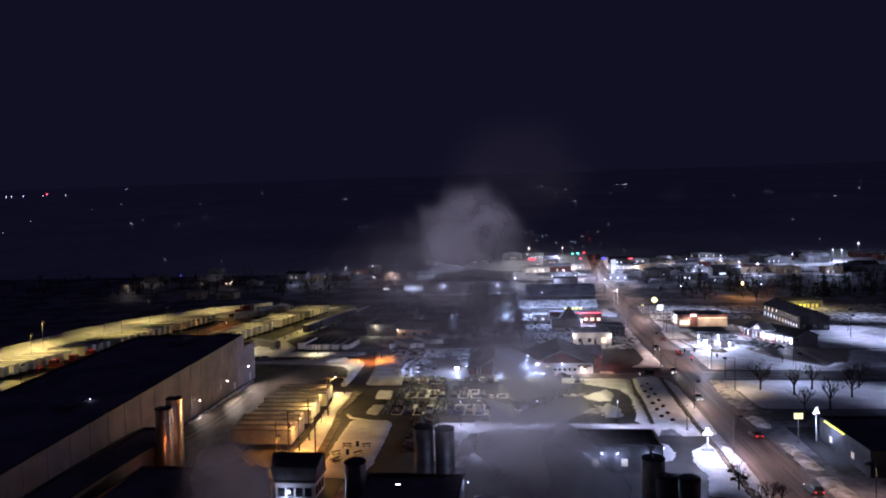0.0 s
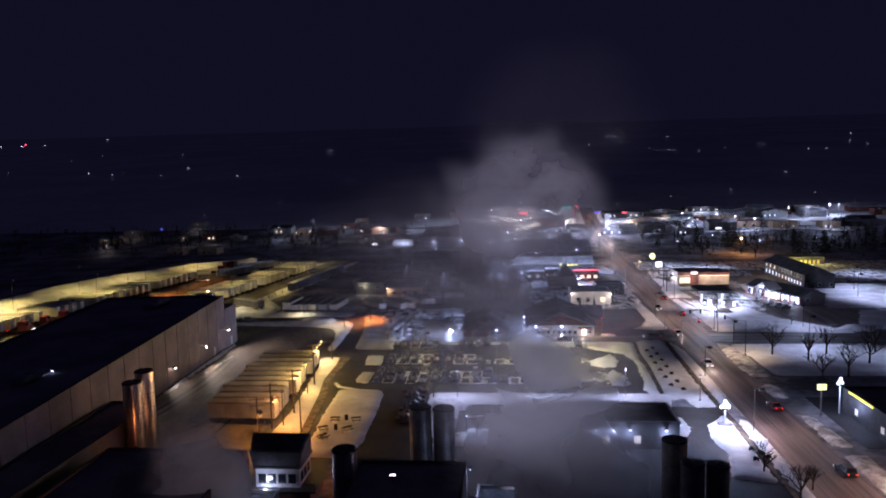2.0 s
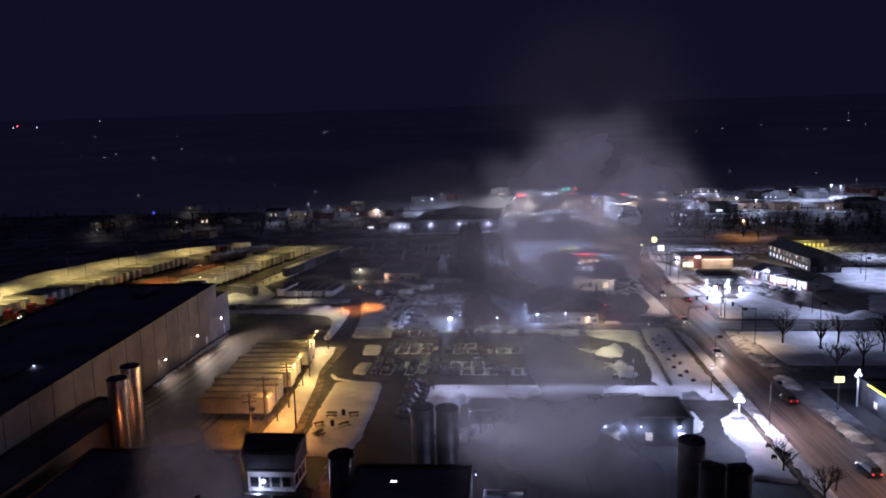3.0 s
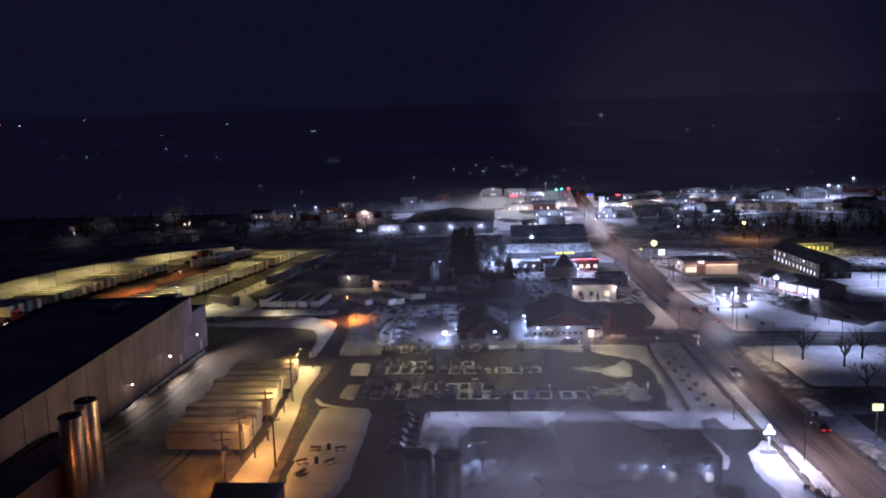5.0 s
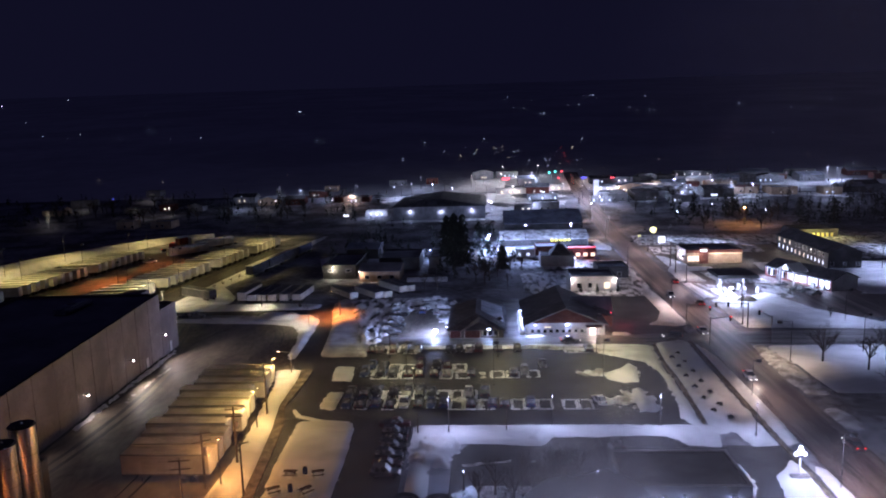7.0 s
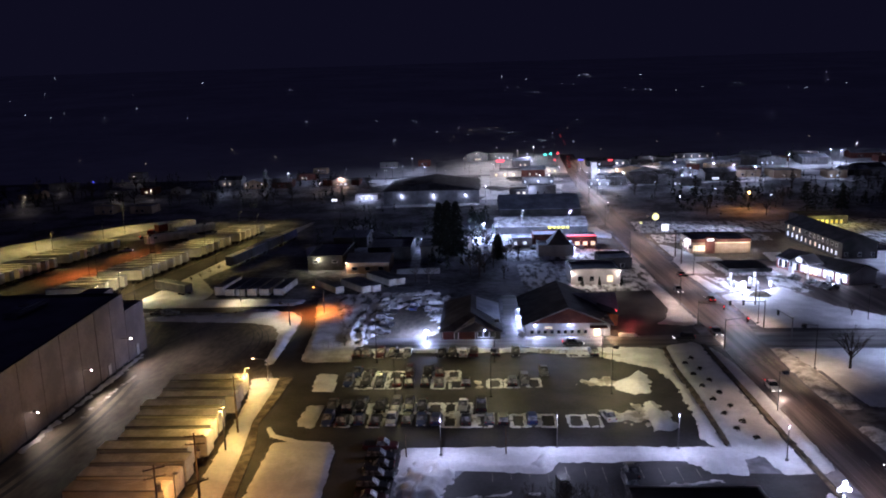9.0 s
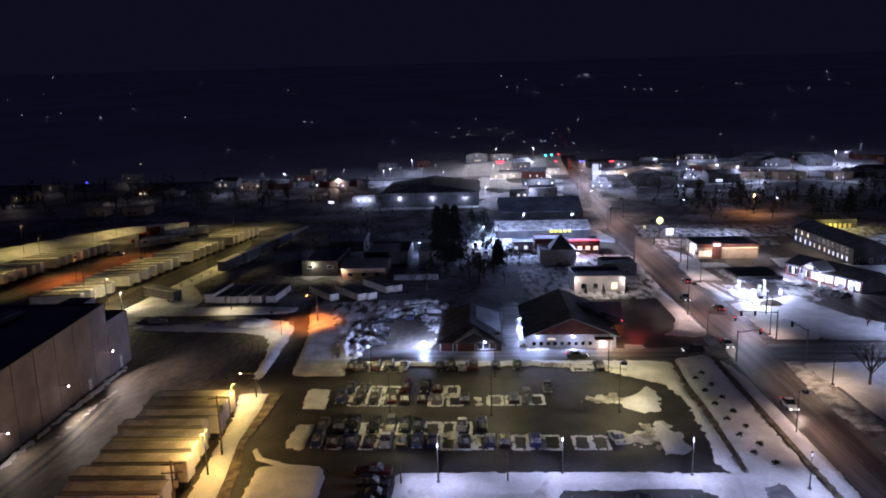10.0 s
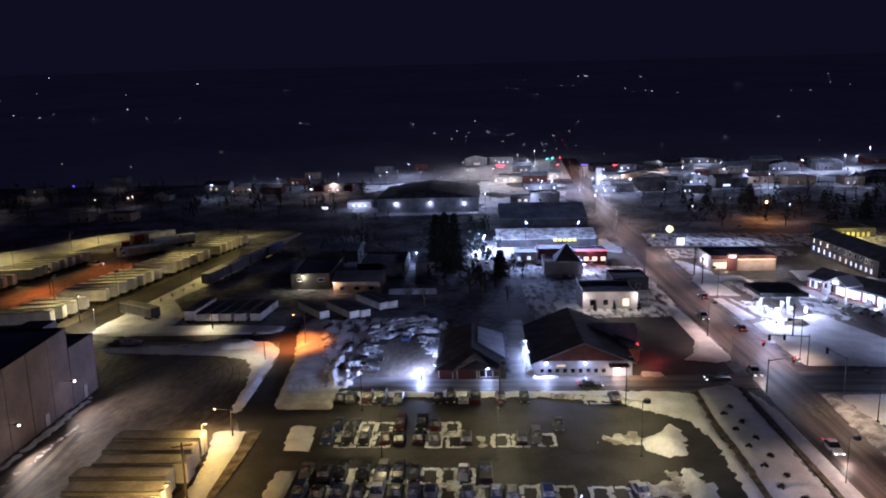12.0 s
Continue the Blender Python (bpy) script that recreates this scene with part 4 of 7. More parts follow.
def conifer(x, y, h, r, seed, label="tall dark conifer among bare trees", spread=1.0, dense=900):
    rng = random.Random(seed)
    t = thing("conifer", label, "tree", Matrix.Translation((x, y, gz(y))), "conifers")
    part("trunk", rodded((0, 0, -0.2), (0, 0, h * 0.9), 0.3, 0.06, 8), M["bark"], t)
    bm = bmesh.new()
    for _ in range(dense):
        z = h * (0.06 + 0.94 * rng.random() ** 1.25)
        rr = r * (1 - z / h) ** 0.45 * rng.uniform(0.25, 1.05) * (1 + 0.25 * math.sin(z * 2.6))
        a = rng.uniform(0, 2 * math.pi)
        c = Vector((math.cos(a) * rr, math.sin(a) * rr, z))
        s = rng.uniform(0.35, 0.9)
        out = Vector((math.cos(a), math.sin(a), -0.35))
        side = out.cross(Vector((0, 0, 1))).normalized()
        v = [bm.verts.new(c + out * s), bm.verts.new(c - out * s * 0.6 + side * s * 0.5), bm.verts.new(c - out * s * 0.6 - side * s * 0.5), bm.verts.new(c + Vector((0, 0, s * 0.5)))]
        for f in ((0, 1, 2), (0, 3, 1), (1, 3, 2), (2, 3, 0)):
            bm.faces.new([v[i] for i in f])
    part("crown", bm, M["needles"], t)
    return t


def shrub_mesh(seed, r=0.55):
    rng = random.Random(seed)
    bm = bmesh.new()
    for _ in range(46):
        a, e = rng.uniform(0, 6.28), rng.uniform(0.1, 1.5)
        d = Vector((math.cos(a) * math.cos(e), math.sin(a) * math.cos(e), math.sin(e)))
        c = d * r * rng.uniform(0.5, 1.0)
        ball(bm, c, r * rng.uniform(0.14, 0.26), 0)
    for _ in range(10):
        a = rng.uniform(0, 6.28)
        rod(bm, (0, 0, 0), (math.cos(a) * r * 0.8, math.sin(a) * r * 0.8, r * rng.uniform(0.7, 1.3)), 0.03, 0.01, 4)
    return mesh_of(bm, "shrub")


def utility_pole(x, y, h, yaw=0.0, arms=1, lamp=None):
    t = thing("utility_pole", "weathered wooden utility pole with crossarms", "utility pole", pose(x, y, gz(y), 0, 0, yaw), "utility poles")
    part("pole", rodded((0, 0, -0.2), (0, 0, h), 0.17, 0.11, 8), M["pole_wood"], t)
    for i in range(arms):
        z = h - 0.5 - i * 1.1
        arm = part("crossarm", boxed(-1.25, 1.25, 0.1, 0.22, z - 0.07, z + 0.07, bevel=0.01), M["pole_wood"], t)
        for sx in (-1.1, -0.5, 0.5, 1.1):
            part("insulator", rodded((sx, 0.16, z + 0.07), (sx, 0.16, z + 0.26), 0.05, 0.04, 6), M["dull_steel"], arm)
    if arms > 1:
        part("transformer", rodded((0.35, 0, h - 3.4), (0.35, 0, h - 2.4), 0.26, 0.26, 10), M["dull_steel"], t)
    return t


def silo(x, y, h, r, material="steel", label="tall steel silo with a dark cap"):
    t = thing("silo", label, "silo", Matrix.Translation((x, y, 0)), "silos")
    part("shell", rodded((0, 0, 0), (0, 0, h), r, r, 32), M[material], t)
    for i in range(1, int(h / 2.4)):
        part("seam", rodded((0, 0, i * 2.4), (0, 0, i * 2.4 + 0.05), r + 0.02, r + 0.02, 32), M["dull_steel"], t)
    cap = part("cap", rodded((0, 0, h), (0, 0, h + 0.22), r + 0.1, r * 0.94, 32), M["black_metal"], t, "dark cap")
    part("vent", rodded((0, 0, h + 0.22), (0, 0, h + 0.5), 0.25, 0.2, 10), M["dull_steel"], cap)
    lad = bmesh.new()
    for s in (-0.22, 0.22):
        rod(lad, (s, -r - 0.15, 0.5), (s, -r - 0.15, h + 0.6), 0.025, 0.025, 5)
    for i in range(int(h / 0.4)):
        rod(lad, (-0.22, -r - 0.15, 0.6 + i * 0.4), (0.22, -r - 0.15, 0.6 + i * 0.4), 0.015, 0.015, 4)
    part("ladder", lad, M["dull_steel"], t)
    return t


def mast_arm(x, y, length, yaw, lights):
    """A traffic signal mast with an arm; lights: places along the arm and the colour that is lit."""
    t = thing("traffic_signal", "traffic signal mast with a long arm over the road", "traffic signal", pose(x, y, 0, 0, 0, yaw), "traffic signals")
    part("mast", rodded((0, 0, 0), (0, 0, 6.2), 0.14, 0.1, 8), M["galvanised"], t)
    part("arm", rodded((0, 0, 5.8), (length, 0, 6.2), 0.1, 0.06, 8), M["galvanised"], t)
    for at, lit in lights:
        hd = part("signal_head", boxed(at - 0.2, at + 0.2, -0.2, 0.15, 5.1, 6.2, bevel=0.03), M["black_metal"], t)
        z = 5.95 if lit == "signal_red" else 5.3
        part("lens", ball(bmesh.new(), (at, -0.2, z), 0.14, 1), M[lit], hd, "lit signal lens")
    return t


# ---- the warehouse and the plant ----
def sloped(x0, x1, y0, y1, z0, t0, t1):
    """A box whose top falls from t1 at y1 to t0 at y0."""
    return lofted([[(x0, y0, z0), (x1, y0, z0), (x1, y0, t0), (x0, y0, t0)], [(x0, y1, z0), (x1, y1, z0), (x1, y1, t1), (x0, y1, t1)]])


def warehouse():
    t = thing("warehouse", "long concrete panel warehouse with a flat black roof", "warehouse", pose(-70.5, 165, 0, 0, 0, 2.4))

    def top(y):
        return 14.2 + 0.037 * y
    L, W = -145.0, -31.0
    # east wall: tall precast panels with dark joints
    y = 0.0
    while y > L + 0.1:
        y1 = max(y - 6.0, L)
        part("panel", sloped(-0.3, 0.0, y1 + 0.08, y - 0.08, 0, top(y1), top(y)), M["concrete_wall"], t)
        y = y1
    part("wall", sloped(-0.45, -0.15, L, 0, 0, top(L) - 0.02, top(0) - 0.02), M["joint"], t, "dark joints between the panels")
    part("wall", sloped(W, -0.45, -0.3, 0, 0, top(0), top(0)), M["concrete_wall"], t)
    part("wall", sloped(W, W + 0.3, L, -0.3, 0, top(L), top(0)), M["concrete_wall"], t)
    part("roof", sloped(W + 0.3, -0.45, L, -0.3, 0.5, top(L) - 0.4, top(0) - 0.4), M["membrane_roof"], t)
    part("parapet_cap", lofted([[(-0.5, L, top(L)), (0.06, L, top(L)), (0.06, L, top(L) + 0.12), (-0.5, L, top(L) + 0.12)], [(-0.5, 0.05, top(0)), (0.06, 0.05, top(0)), (0.06, 0.05, top(0) + 0.12), (-0.5, 0.05, top(0) + 0.12)]]), M["black_metal"], t)
    part("parapet_cap", boxed(W, -0.5, -0.4, 0.05, 14.2, 14.32), M["black_metal"], t)
    part("parapet_cap", lofted([[(W - 0.05, L, top(L)), (W + 0.4, L, top(L)), (W + 0.4, L, top(L) + 0.12), (W - 0.05, L, top(L) + 0.12)], [(W - 0.05, -0.4, top(0)), (W + 0.4, -0.4, top(0)), (W + 0.4, -0.4, top(0) + 0.12), (W - 0.05, -0.4, top(0) + 0.12)]]), M["black_metal"], t)
    # lower corner block, with a stair head behind its roof
    part("annex_wall", boxed(-12, 0, 0.06, 8.6, 0, 9.8), M["concrete_wall"], t)
    part("annex_roof", boxed(-11.6, -0.4, 0.06, 8.2, 9.8, 9.95), M["dark_roof"], t)
    part("annex_parapet", boxed(-12, 0.03, 8.3, 8.63, 9.8, 10.6), M["concrete_wall"], t)
    part("annex_parapet", boxed(-0.3, 0.03, 0.06, 8.3, 9.8, 10.6), M["concrete_wall"], t)
    part("stair_head", boxed(-9.0, -4.2, 0.06, 5.0, 9.95, 14.2), M["concrete_wall"], t)
    for yy in (-9.0, 3.5):
        d = part("door", boxed(0.0, 0.06, yy, yy + 1.2, 0.1, 2.4), M["white_wall"], t, "pale steel door")
        part("frame", boxed(0.0, 0.08, yy - 0.12, yy - 0.01, 0.1, 2.5), M["dull_steel"], d)
    part("plinth", boxed(0.0, 0.12, L, -1, 0, 0.4), M["joint"], t, "dark plinth along the foot of the wall")
    return t


warehouse()
for _x, _y, _z, _dx, _p in ((-68.2, 113.5, 4.3, 1.8, 200), (-69.05, 130.8, 4.2, 1.75, 600), (-69.7, 146.2, 5.2, 3.4, 3200), (-70.35, 162.4, 5.6, 3.2, 3500)):
    wall_lamp(_x, _y, _z, _dx, 0, WARM, _p, 60.0, 0.17, "wall lamp on a long bracket over the yard", 4.0)


def rooftop_unit(x, y, z, lx, ly, lz, label="grey rooftop air handling unit"):
    t = thing("rooftop_unit", label, "rooftop unit", Matrix.Translation((x, y, z)), "rooftop units")
    part("casing", boxed(0, lx, 0, ly, 0.3, lz, bevel=0.05), M["grey_roof"], t)
    part("hood", boxed(lx, lx + 0.8, 0.2, ly - 0.2, 0.8, lz - 0.2, bevel=0.05), M["grey_wall"], t)
    part("curb", boxed(0.1, lx - 0.1, 0.1, ly - 0.1, 0, 0.3), M["dull_steel"], t)
    part("fan_cover", rodded((lx / 2, ly / 2, lz), (lx / 2, ly / 2, lz + 0.2), min(lx, ly) * 0.35, None, 16), M["dull_steel"], t)
    return t


rooftop_unit(-79.6, 95.0, 11.2, 2.4, 7.0, 1.3)
rooftop_unit(-85.4, 150.5, 13.2, 2.6, 9.0, 1.5)
wall_lamp(-77.0, 101.8, 11.8, 0.8, 0.2, WHITE, 150, 6.0, 0.16, "small lamp on a rooftop unit")

building("plant_wing", "low plant wing with a flat dark roof", -66.9, -58.6, 20, 104, 5.6, "dark_wall", category="plant building")
building("plant_hall", "black-roofed plant hall with pale parapet", -14.2, -0.4, 20, 71.5, 8.9, "dark_wall", category="plant building")
building("plant_hall", "low plant hall of dull brick", -56, -34, 20, 84, 5.0, "brick_wall", category="plant building",
         windows=(("n", -6, 4, 3, 1.2, 1.4, 1.2, "lit_dim"),))
building("plant_shed", "small plant shed with snow on its roof", 1.0, 6.0, 60, 72, 5.6, "white_wall", roof_mat="grey_roof", category="shed")
silo(-57.0, 93.6, 12.3, 1.5, "steel", "tall rusty steel silo lit orange at its foot")
silo(-56.8, 97.3, 13.2, 1.5, "steel", "tall rusty steel silo lit orange at its foot")
silo(-15.0, 66.6, 12.3, 1.5, "steel", "shining stainless steel silo")
silo(28.1, 73.2, 8.4, 1.45, "dull_steel", "squat dark steel silo")
silo(31.2, 73.2, 8.2, 1.45, "dull_steel", "squat dark steel silo")
silo(27.6, 81.0, 8.4, 1.7, "dull_steel", "squat dark steel silo")
silo(-7.1, 78.4, 13.7, 1.5, "dull_steel", "tall dim steel silo behind the black-roofed hall")
silo(-3.9, 79.0, 13.3, 1.5, "dull_steel", "tall dim steel silo behind the black-roofed hall")
building("workshop", "long workshop with a dark flat roof", 17.0, 32.4, 98.6, 108.4, 4.6, "dark_wall", roof_mat="shingle_roof", category="workshop",
         windows=(("s", -4, 6, 3, 1.0, 1.0, 1.2, "lit_dim"),))


def control_house():
    t = thing("control_house", "white control house with flaring dark roof and window band", "control house", Matrix.Translation((-27.0, 79.5, 0)))
    part("base", boxed(-4.6, 4.6, -3.4, 3.4, 0, 2.4), M["brick_wall"], t)
    part("deck", boxed(-5.4, 5.6, -4.2, 4.2, 2.4, 2.65, bevel=0.05), M["black_metal"], t)
    part("wall", boxed(-3.2, 3.0, -2.8, 2.8, 2.65, 5.4), M["white_wall"], t)
    for i in range(4):
        w = part("window", boxed(-2.9 + i * 1.42, -1.65 + i * 1.42, -2.86, -2.8, 3.2, 4.7), M["white_wall"], t)
        part("pane", boxed(-2.82 + i * 1.42, -1.73 + i * 1.42, -2.89, -2.86, 3.28, 4.62), M["glass_dark"], w)
    for i in range(3):
        w = part("window", boxed(3.0, 3.06, -2.4 + i * 1.6, -1.1 + i * 1.6, 3.2, 4.7), M["white_wall"], t)
        part("pane", boxed(3.06, 3.09, -2.32 + i * 1.6, -1.18 + i * 1.6, 3.28, 4.62), M["glass_dark"], w)
    part("fascia", boxed(-3.5, 3.3, -3.1, 3.1, 5.4, 5.7, bevel=0.04), M["dark_wall"], t)
    part("roof", lofted([[(-3.4, -3.0, 5.7), (3.2, -3.0, 5.7), (3.2, 3.0, 5.7), (-3.4, 3.0, 5.7)], [(-3.8, -3.3, 7.9), (3.6, -3.3, 7.9), (3.0, 3.4, 8.1), (-5.6, 3.4, 8.1)]]), M["shingle_roof"], t, "flaring dark shingle crown")
    part("roof_top", lofted([[(-3.6, -3.1, 7.9), (3.4, -3.1, 7.9), (2.8, 3.2, 7.95), (-5.3, 3.2, 7.95)], [(-3.6, -3.1, 8.1), (3.4, -3.1, 8.1), (2.8, 3.2, 8.2), (-5.3, 3.2, 8.2)]]), M["shingle_roof"], t)
    rail = bmesh.new()
    for i in range(8):
        rod(rail, (-5.2 + i * 1.52, -4.0, 2.65), (-5.2 + i * 1.52, -4.0, 3.7), 0.03, 0.03, 5)
    rod(rail, (-5.2, -4.0, 3.7), (5.44, -4.0, 3.7), 0.03, 0.03, 5)
    part("railing", rail, M["black_metal"], t)
    return t


control_house()
building("loading_roof", "low canopy roof lit white from below", -30.8, -26.4, 70.5, 75.0, 3.0, "white_wall", roof_mat="grey_roof", category="canopy")
light(-28.5, 75.5, 3.5, 160, WHITE, 0.3)
light(-20.0, 84.0, 3.5, 120, ORANGE, 0.3)
wall_lamp(-52.0, 84.2, 4.6, 0, 0.8, ORANGE, 170, 20.0, 0.2, "orange wall lamp on the plant hall")
wall_lamp(-0.3, 71.8, 7.6, 0.6, 0.4, COOL, 130, 12.0, 0.14, "cold wall lamp on the plant hall")
for _x in (19.0, 21.8, 24.4, 30.2):
    wall_lamp(_x, 98.5, 3.3, 0, -0.7, COOL, 200, 40.0, 0.15)
wall_lamp(32.5, 101.0, 3.4, 0.6, 0, COOL, 300, 40.0, 0.2)
for _x, _y, _h, _s in ((4, 102, 7, 2), (6.5, 104, 6.5, 3), (9, 101.6, 8, 1), (11.5, 104.6, 7, 2), (14, 102, 7, 3), (16.6, 104.4, 7.5, 1), (1.6, 104.4, 6.5, 1), (-0.6, 102.4, 6, 3), (5.2, 106.6, 6, 1), (10.2, 107.2, 7.5, 3), (12.8, 107.6, 7, 2), (8, 105.6, 7, 2), (15.6, 100.6, 6.4, 1), (7.4, 100.2, 6.2, 3)):
    bare_tree(_x, _y, _h, _s, _x * 40)
for _x, _y in ((-2.6, 106.0), (15.2, 106.0), (6.4, 101.0)):
    street_lamp(_x, _y, 2.8, COOL, 330, (0.0, 0.0), "short cold floodlight post among trees", 30.0)

# ---- trailers by the loading yard ----
for _i in range(11):
    _y = 109.4 + _i * 3.62
    trailer(-38.2 - 0.055 * (_y - 110) - (0.9 if _i in (3, 7) else 0.0) + (0.5 if _i in (4, 8) else 0.0), _y, 1.0 + (_i % 3 - 1) * 0.5)
street_lamp(-40.2, 145.4, 5.7, (1.0, 0.62, 0.14), 1500, (0.5, 0.0), "sodium yard lamp over parked trailers", 6.0)
street_lamp(-37.2, 126.2, 6.6, (1.0, 0.62, 0.14), 1250, (0.0, 0.7), "double-headed sodium yard lamp over parked trailers", 6.0, double=True)
street_lamp(-36.2, 107.0, 6.6, (1.0, 0.44, 0.08), 2100, (0.0, 0.5), "sodium yard lamp over parked trailers", 8.0)
street_lamp(-36.6, 96.0, 6.6, (1.0, 0.40, 0.06), 1900, (0.0, 0.5), "orange yard lamp beside the plant", 2.0, shaded=True)
street_lamp(-43.4, 187.0, 5.6, (1.0, 0.84, 0.46), 1000, (-2.2, 1.2), "small hooded lamp post in the curved snow bank", 2.0, shaded=True)
street_lamp(-38.7, 153.2, 4.6, (1.0, 0.68, 0.27), 1300, (-2.5, 0.0), "street lamp with a long arm over the drive", 30.0)
utility_pole(-37.3, 132.0, 9.5, 20)
utility_pole(-36.2, 113.6, 9.0, 10, 2)
utility_pole(-38.0, 106.0, 8.6, 30, 2)
utility_pole(-37.6, 98.0, 8.6, 10, 2)
utility_pole(-32.0, 104.0, 8.0, 40, 1)

# ---- picnic lawn ----
def picnic_table(x, y, yaw):
    t = thing("picnic_table", "dark picnic table with benches in the snow", "picnic table", pose(x, y, 0.3, 0, 0, yaw), "picnic tables")
    part("tabletop", boxed(-0.9, 0.9, -0.38, 0.38, 0.7, 0.76, bevel=0.01), M["pole_wood"], t)
    for s in (-1, 1):
        part("bench", boxed(-0.9, 0.9, s * 0.75 - 0.14, s * 0.75 + 0.14, 0.4, 0.45, bevel=0.01), M["pole_wood"], t)
        part("leg", rodded((s * 0.6, -0.7, 0), (s * 0.6, 0.3, 0.7), 0.05, 0.05, 5), M["pole_wood"], t)
        part("leg", rodded((s * 0.6, 0.7, 0), (s * 0.6, -0.3, 0.7), 0.05, 0.05, 5), M["pole_wood"], t)
    part("trampled_snow", rodded((0, 0, -0.06), (0, 0, 0.06), 1.15, 1.0, 14), M["plowed_snow"], t, "trodden dark snow under the table")
    return t


for _i, (_x, _y) in enumerate(((-27.2, 109.6), (-23.2, 109.6), (-28.2, 104.8), (-23.8, 104.8), (-27.2, 101.0))):
    picnic_table(_x, _y, 15 * _i)
for _x, _y in ((-25.2, 110.2), (-26.0, 105.2)):
    lone("waste_barrel", rod(rod(bmesh.new(), (0, 0, 0), (0, 0, 0.95), 0.32, 0.32, 14), (0, 0, 0.95), (0, 0, 1.0), 0.34, 0.3, 14), M["black_metal"], "dark waste barrel in the snow", "barrel", Matrix.Translation((_x, _y, 0.28)), "waste barrels")

# ---- staff car park ----
_rng = random.Random(7)
_cols = ["black", "black", "blue", "grey", "silver", "black", "red", "black", "black", "grey", "blue", "grey", "black", "black", "black", "black"]
_styles = ["sedan", "suv", "pickup", "suv", "sedan", "sedan", "suv"]
for _row, _xs, _yaw in ((136.0, (-24.0, -21.6, -19.0, -16.4, -13.8, -11.4, -9.0, -6.8, -2.2, 1.6, 3.6, 8.2), 90), (141.4, (-24.4, -21.8, -19.6, -16.2, -13.8, -11.6, -9.4, -2.6, 0.4), -90),
                        (151.8, (-23.6, -20.4, -17.8, -14.8, -12.4, -9.8, -7.2, -2.4, 5.8, 8.0), 90), (156.6, (-22.8, -20.2, -12.8, -9.6, -7.4, 12.0), -90),
                        (167.0, (-24.6, -22.6, -19.8, -17.2, -14.2, -7.6, -5.4, -3.2, -1.0, 3.4, 7.2, 22.6), 90)):
    for _x in _xs:
        _c = _rng.choice(_cols)
        car(_rng.choice(_styles), _c, _x + _rng.uniform(-0.15, 0.15), _row + _rng.uniform(-0.3, 0.3), _yaw + _rng.choice((0, 0, 180)) + _rng.uniform(-2, 2))
car("sedan", "red", -7.0, 136.2, 90)
car("sedan", "white", 20.2, 137.0, 100)
car("pickup", "red", -14.4, 126.6, 2)
for _i in range(6):
    car(_rng.choice(_styles), _rng.choice(("black", "black", "grey", "red", "silver")), -13.8 + _rng.uniform(-0.3, 0.3), 123.6 - _i * 2.7, _rng.choice((0, 180)))
car("sedan", "black", 20.2, 119.6, 90)
car("suv", "black", 19.4, 117.0, 90)
car("pickup", "black", 10.8, 115.2, -90)


def stall_snow(x0, x1, y0, y1, w=0.36):
    """Ploughed ridges left round one parking stall."""
    bm = bmesh.new()
    for a in ((x0 - w, x0 + w, y0, y1), (x1 - w, x1 + w, y0, y1), (x0, x1, y1 - w, y1 + w), (x0, x1, y0 - w * 0.6, y0 + w * 0.6)):
        n = 7
        w2 = random.uniform(0.5, 1.0)
        a = (a[0] + (w - w * w2), a[1] - (w - w * w2), a[2], a[3]) if a[1] - a[0] < 1.5 else (a[0], a[1], a[2] + (w - w * w2), a[3] - (w - w * w2))
        for i in range(n):
            if random.random() < 0.12:
                continue
            if a[1] - a[0] < a[3] - a[2]:
                q = (a[3] - a[2]) / n
                box(bm, a[0] + random.uniform(-0.12, 0.12), a[1] + random.uniform(-0.12, 0.12), a[2] + i * q - 0.05, a[2] + (i + 1) * q + 0.05, 0.02, random.uniform(0.1, 0.2), bevel=0.04)
            else:
                q = (a[1] - a[0]) / n
                box(bm, a[0] + i * q - 0.05, a[0] + (i + 1) * q + 0.05, a[2] + random.uniform(-0.12, 0.12), a[3] + random.uniform(-0.12, 0.12), 0.02, random.uniform(0.1, 0.2), bevel=0.04)
    return lone("snow_ridge", bm, M["snow"], "ridges of pale snow round a parking stall", "snow ridge", kind="structure")


for _x, _y0, _y1 in ((-22.8, 134.2, 138.4), (-17.6, 134.0, 138.6), (-5.8, 134, 138.4), (-3.4, 134, 138.4), (-0.6, 134, 138.4), (5.0, 134, 138.4), (7.0, 134.2, 138.6), (9.6, 134, 138.4), (14.0, 134, 138.2), (16.6, 134, 138.2),
                     (-20.6, 139.2, 143), (-17.8, 139, 143), (-12.8, 139, 143), (-8.4, 139, 143), (-5.8, 139, 143), (-3.6, 139, 143),
                     (-22.0, 149.6, 153.8), (-19.2, 149.6, 153.8), (-16.4, 149.6, 153.8), (-8.4, 149.6, 153.8), (-5.2, 149.6, 153.8), (1.6, 149.8, 153.6), (4.6, 149.8, 153.6), (8.6, 150, 153.8),
                     (-21.8, 154.6, 158), (-19.2, 154.6, 158), (-16.6, 154.6, 158), (-8.4, 154.6, 158), (-5.8, 154.6, 158), (17.6, 165.4, 169), (19.8, 165.4, 169), (-20.8, 165.4, 169), (-17, 165.4, 169)):
    stall_snow(_x, _x + 2.3, _y0, _y1)
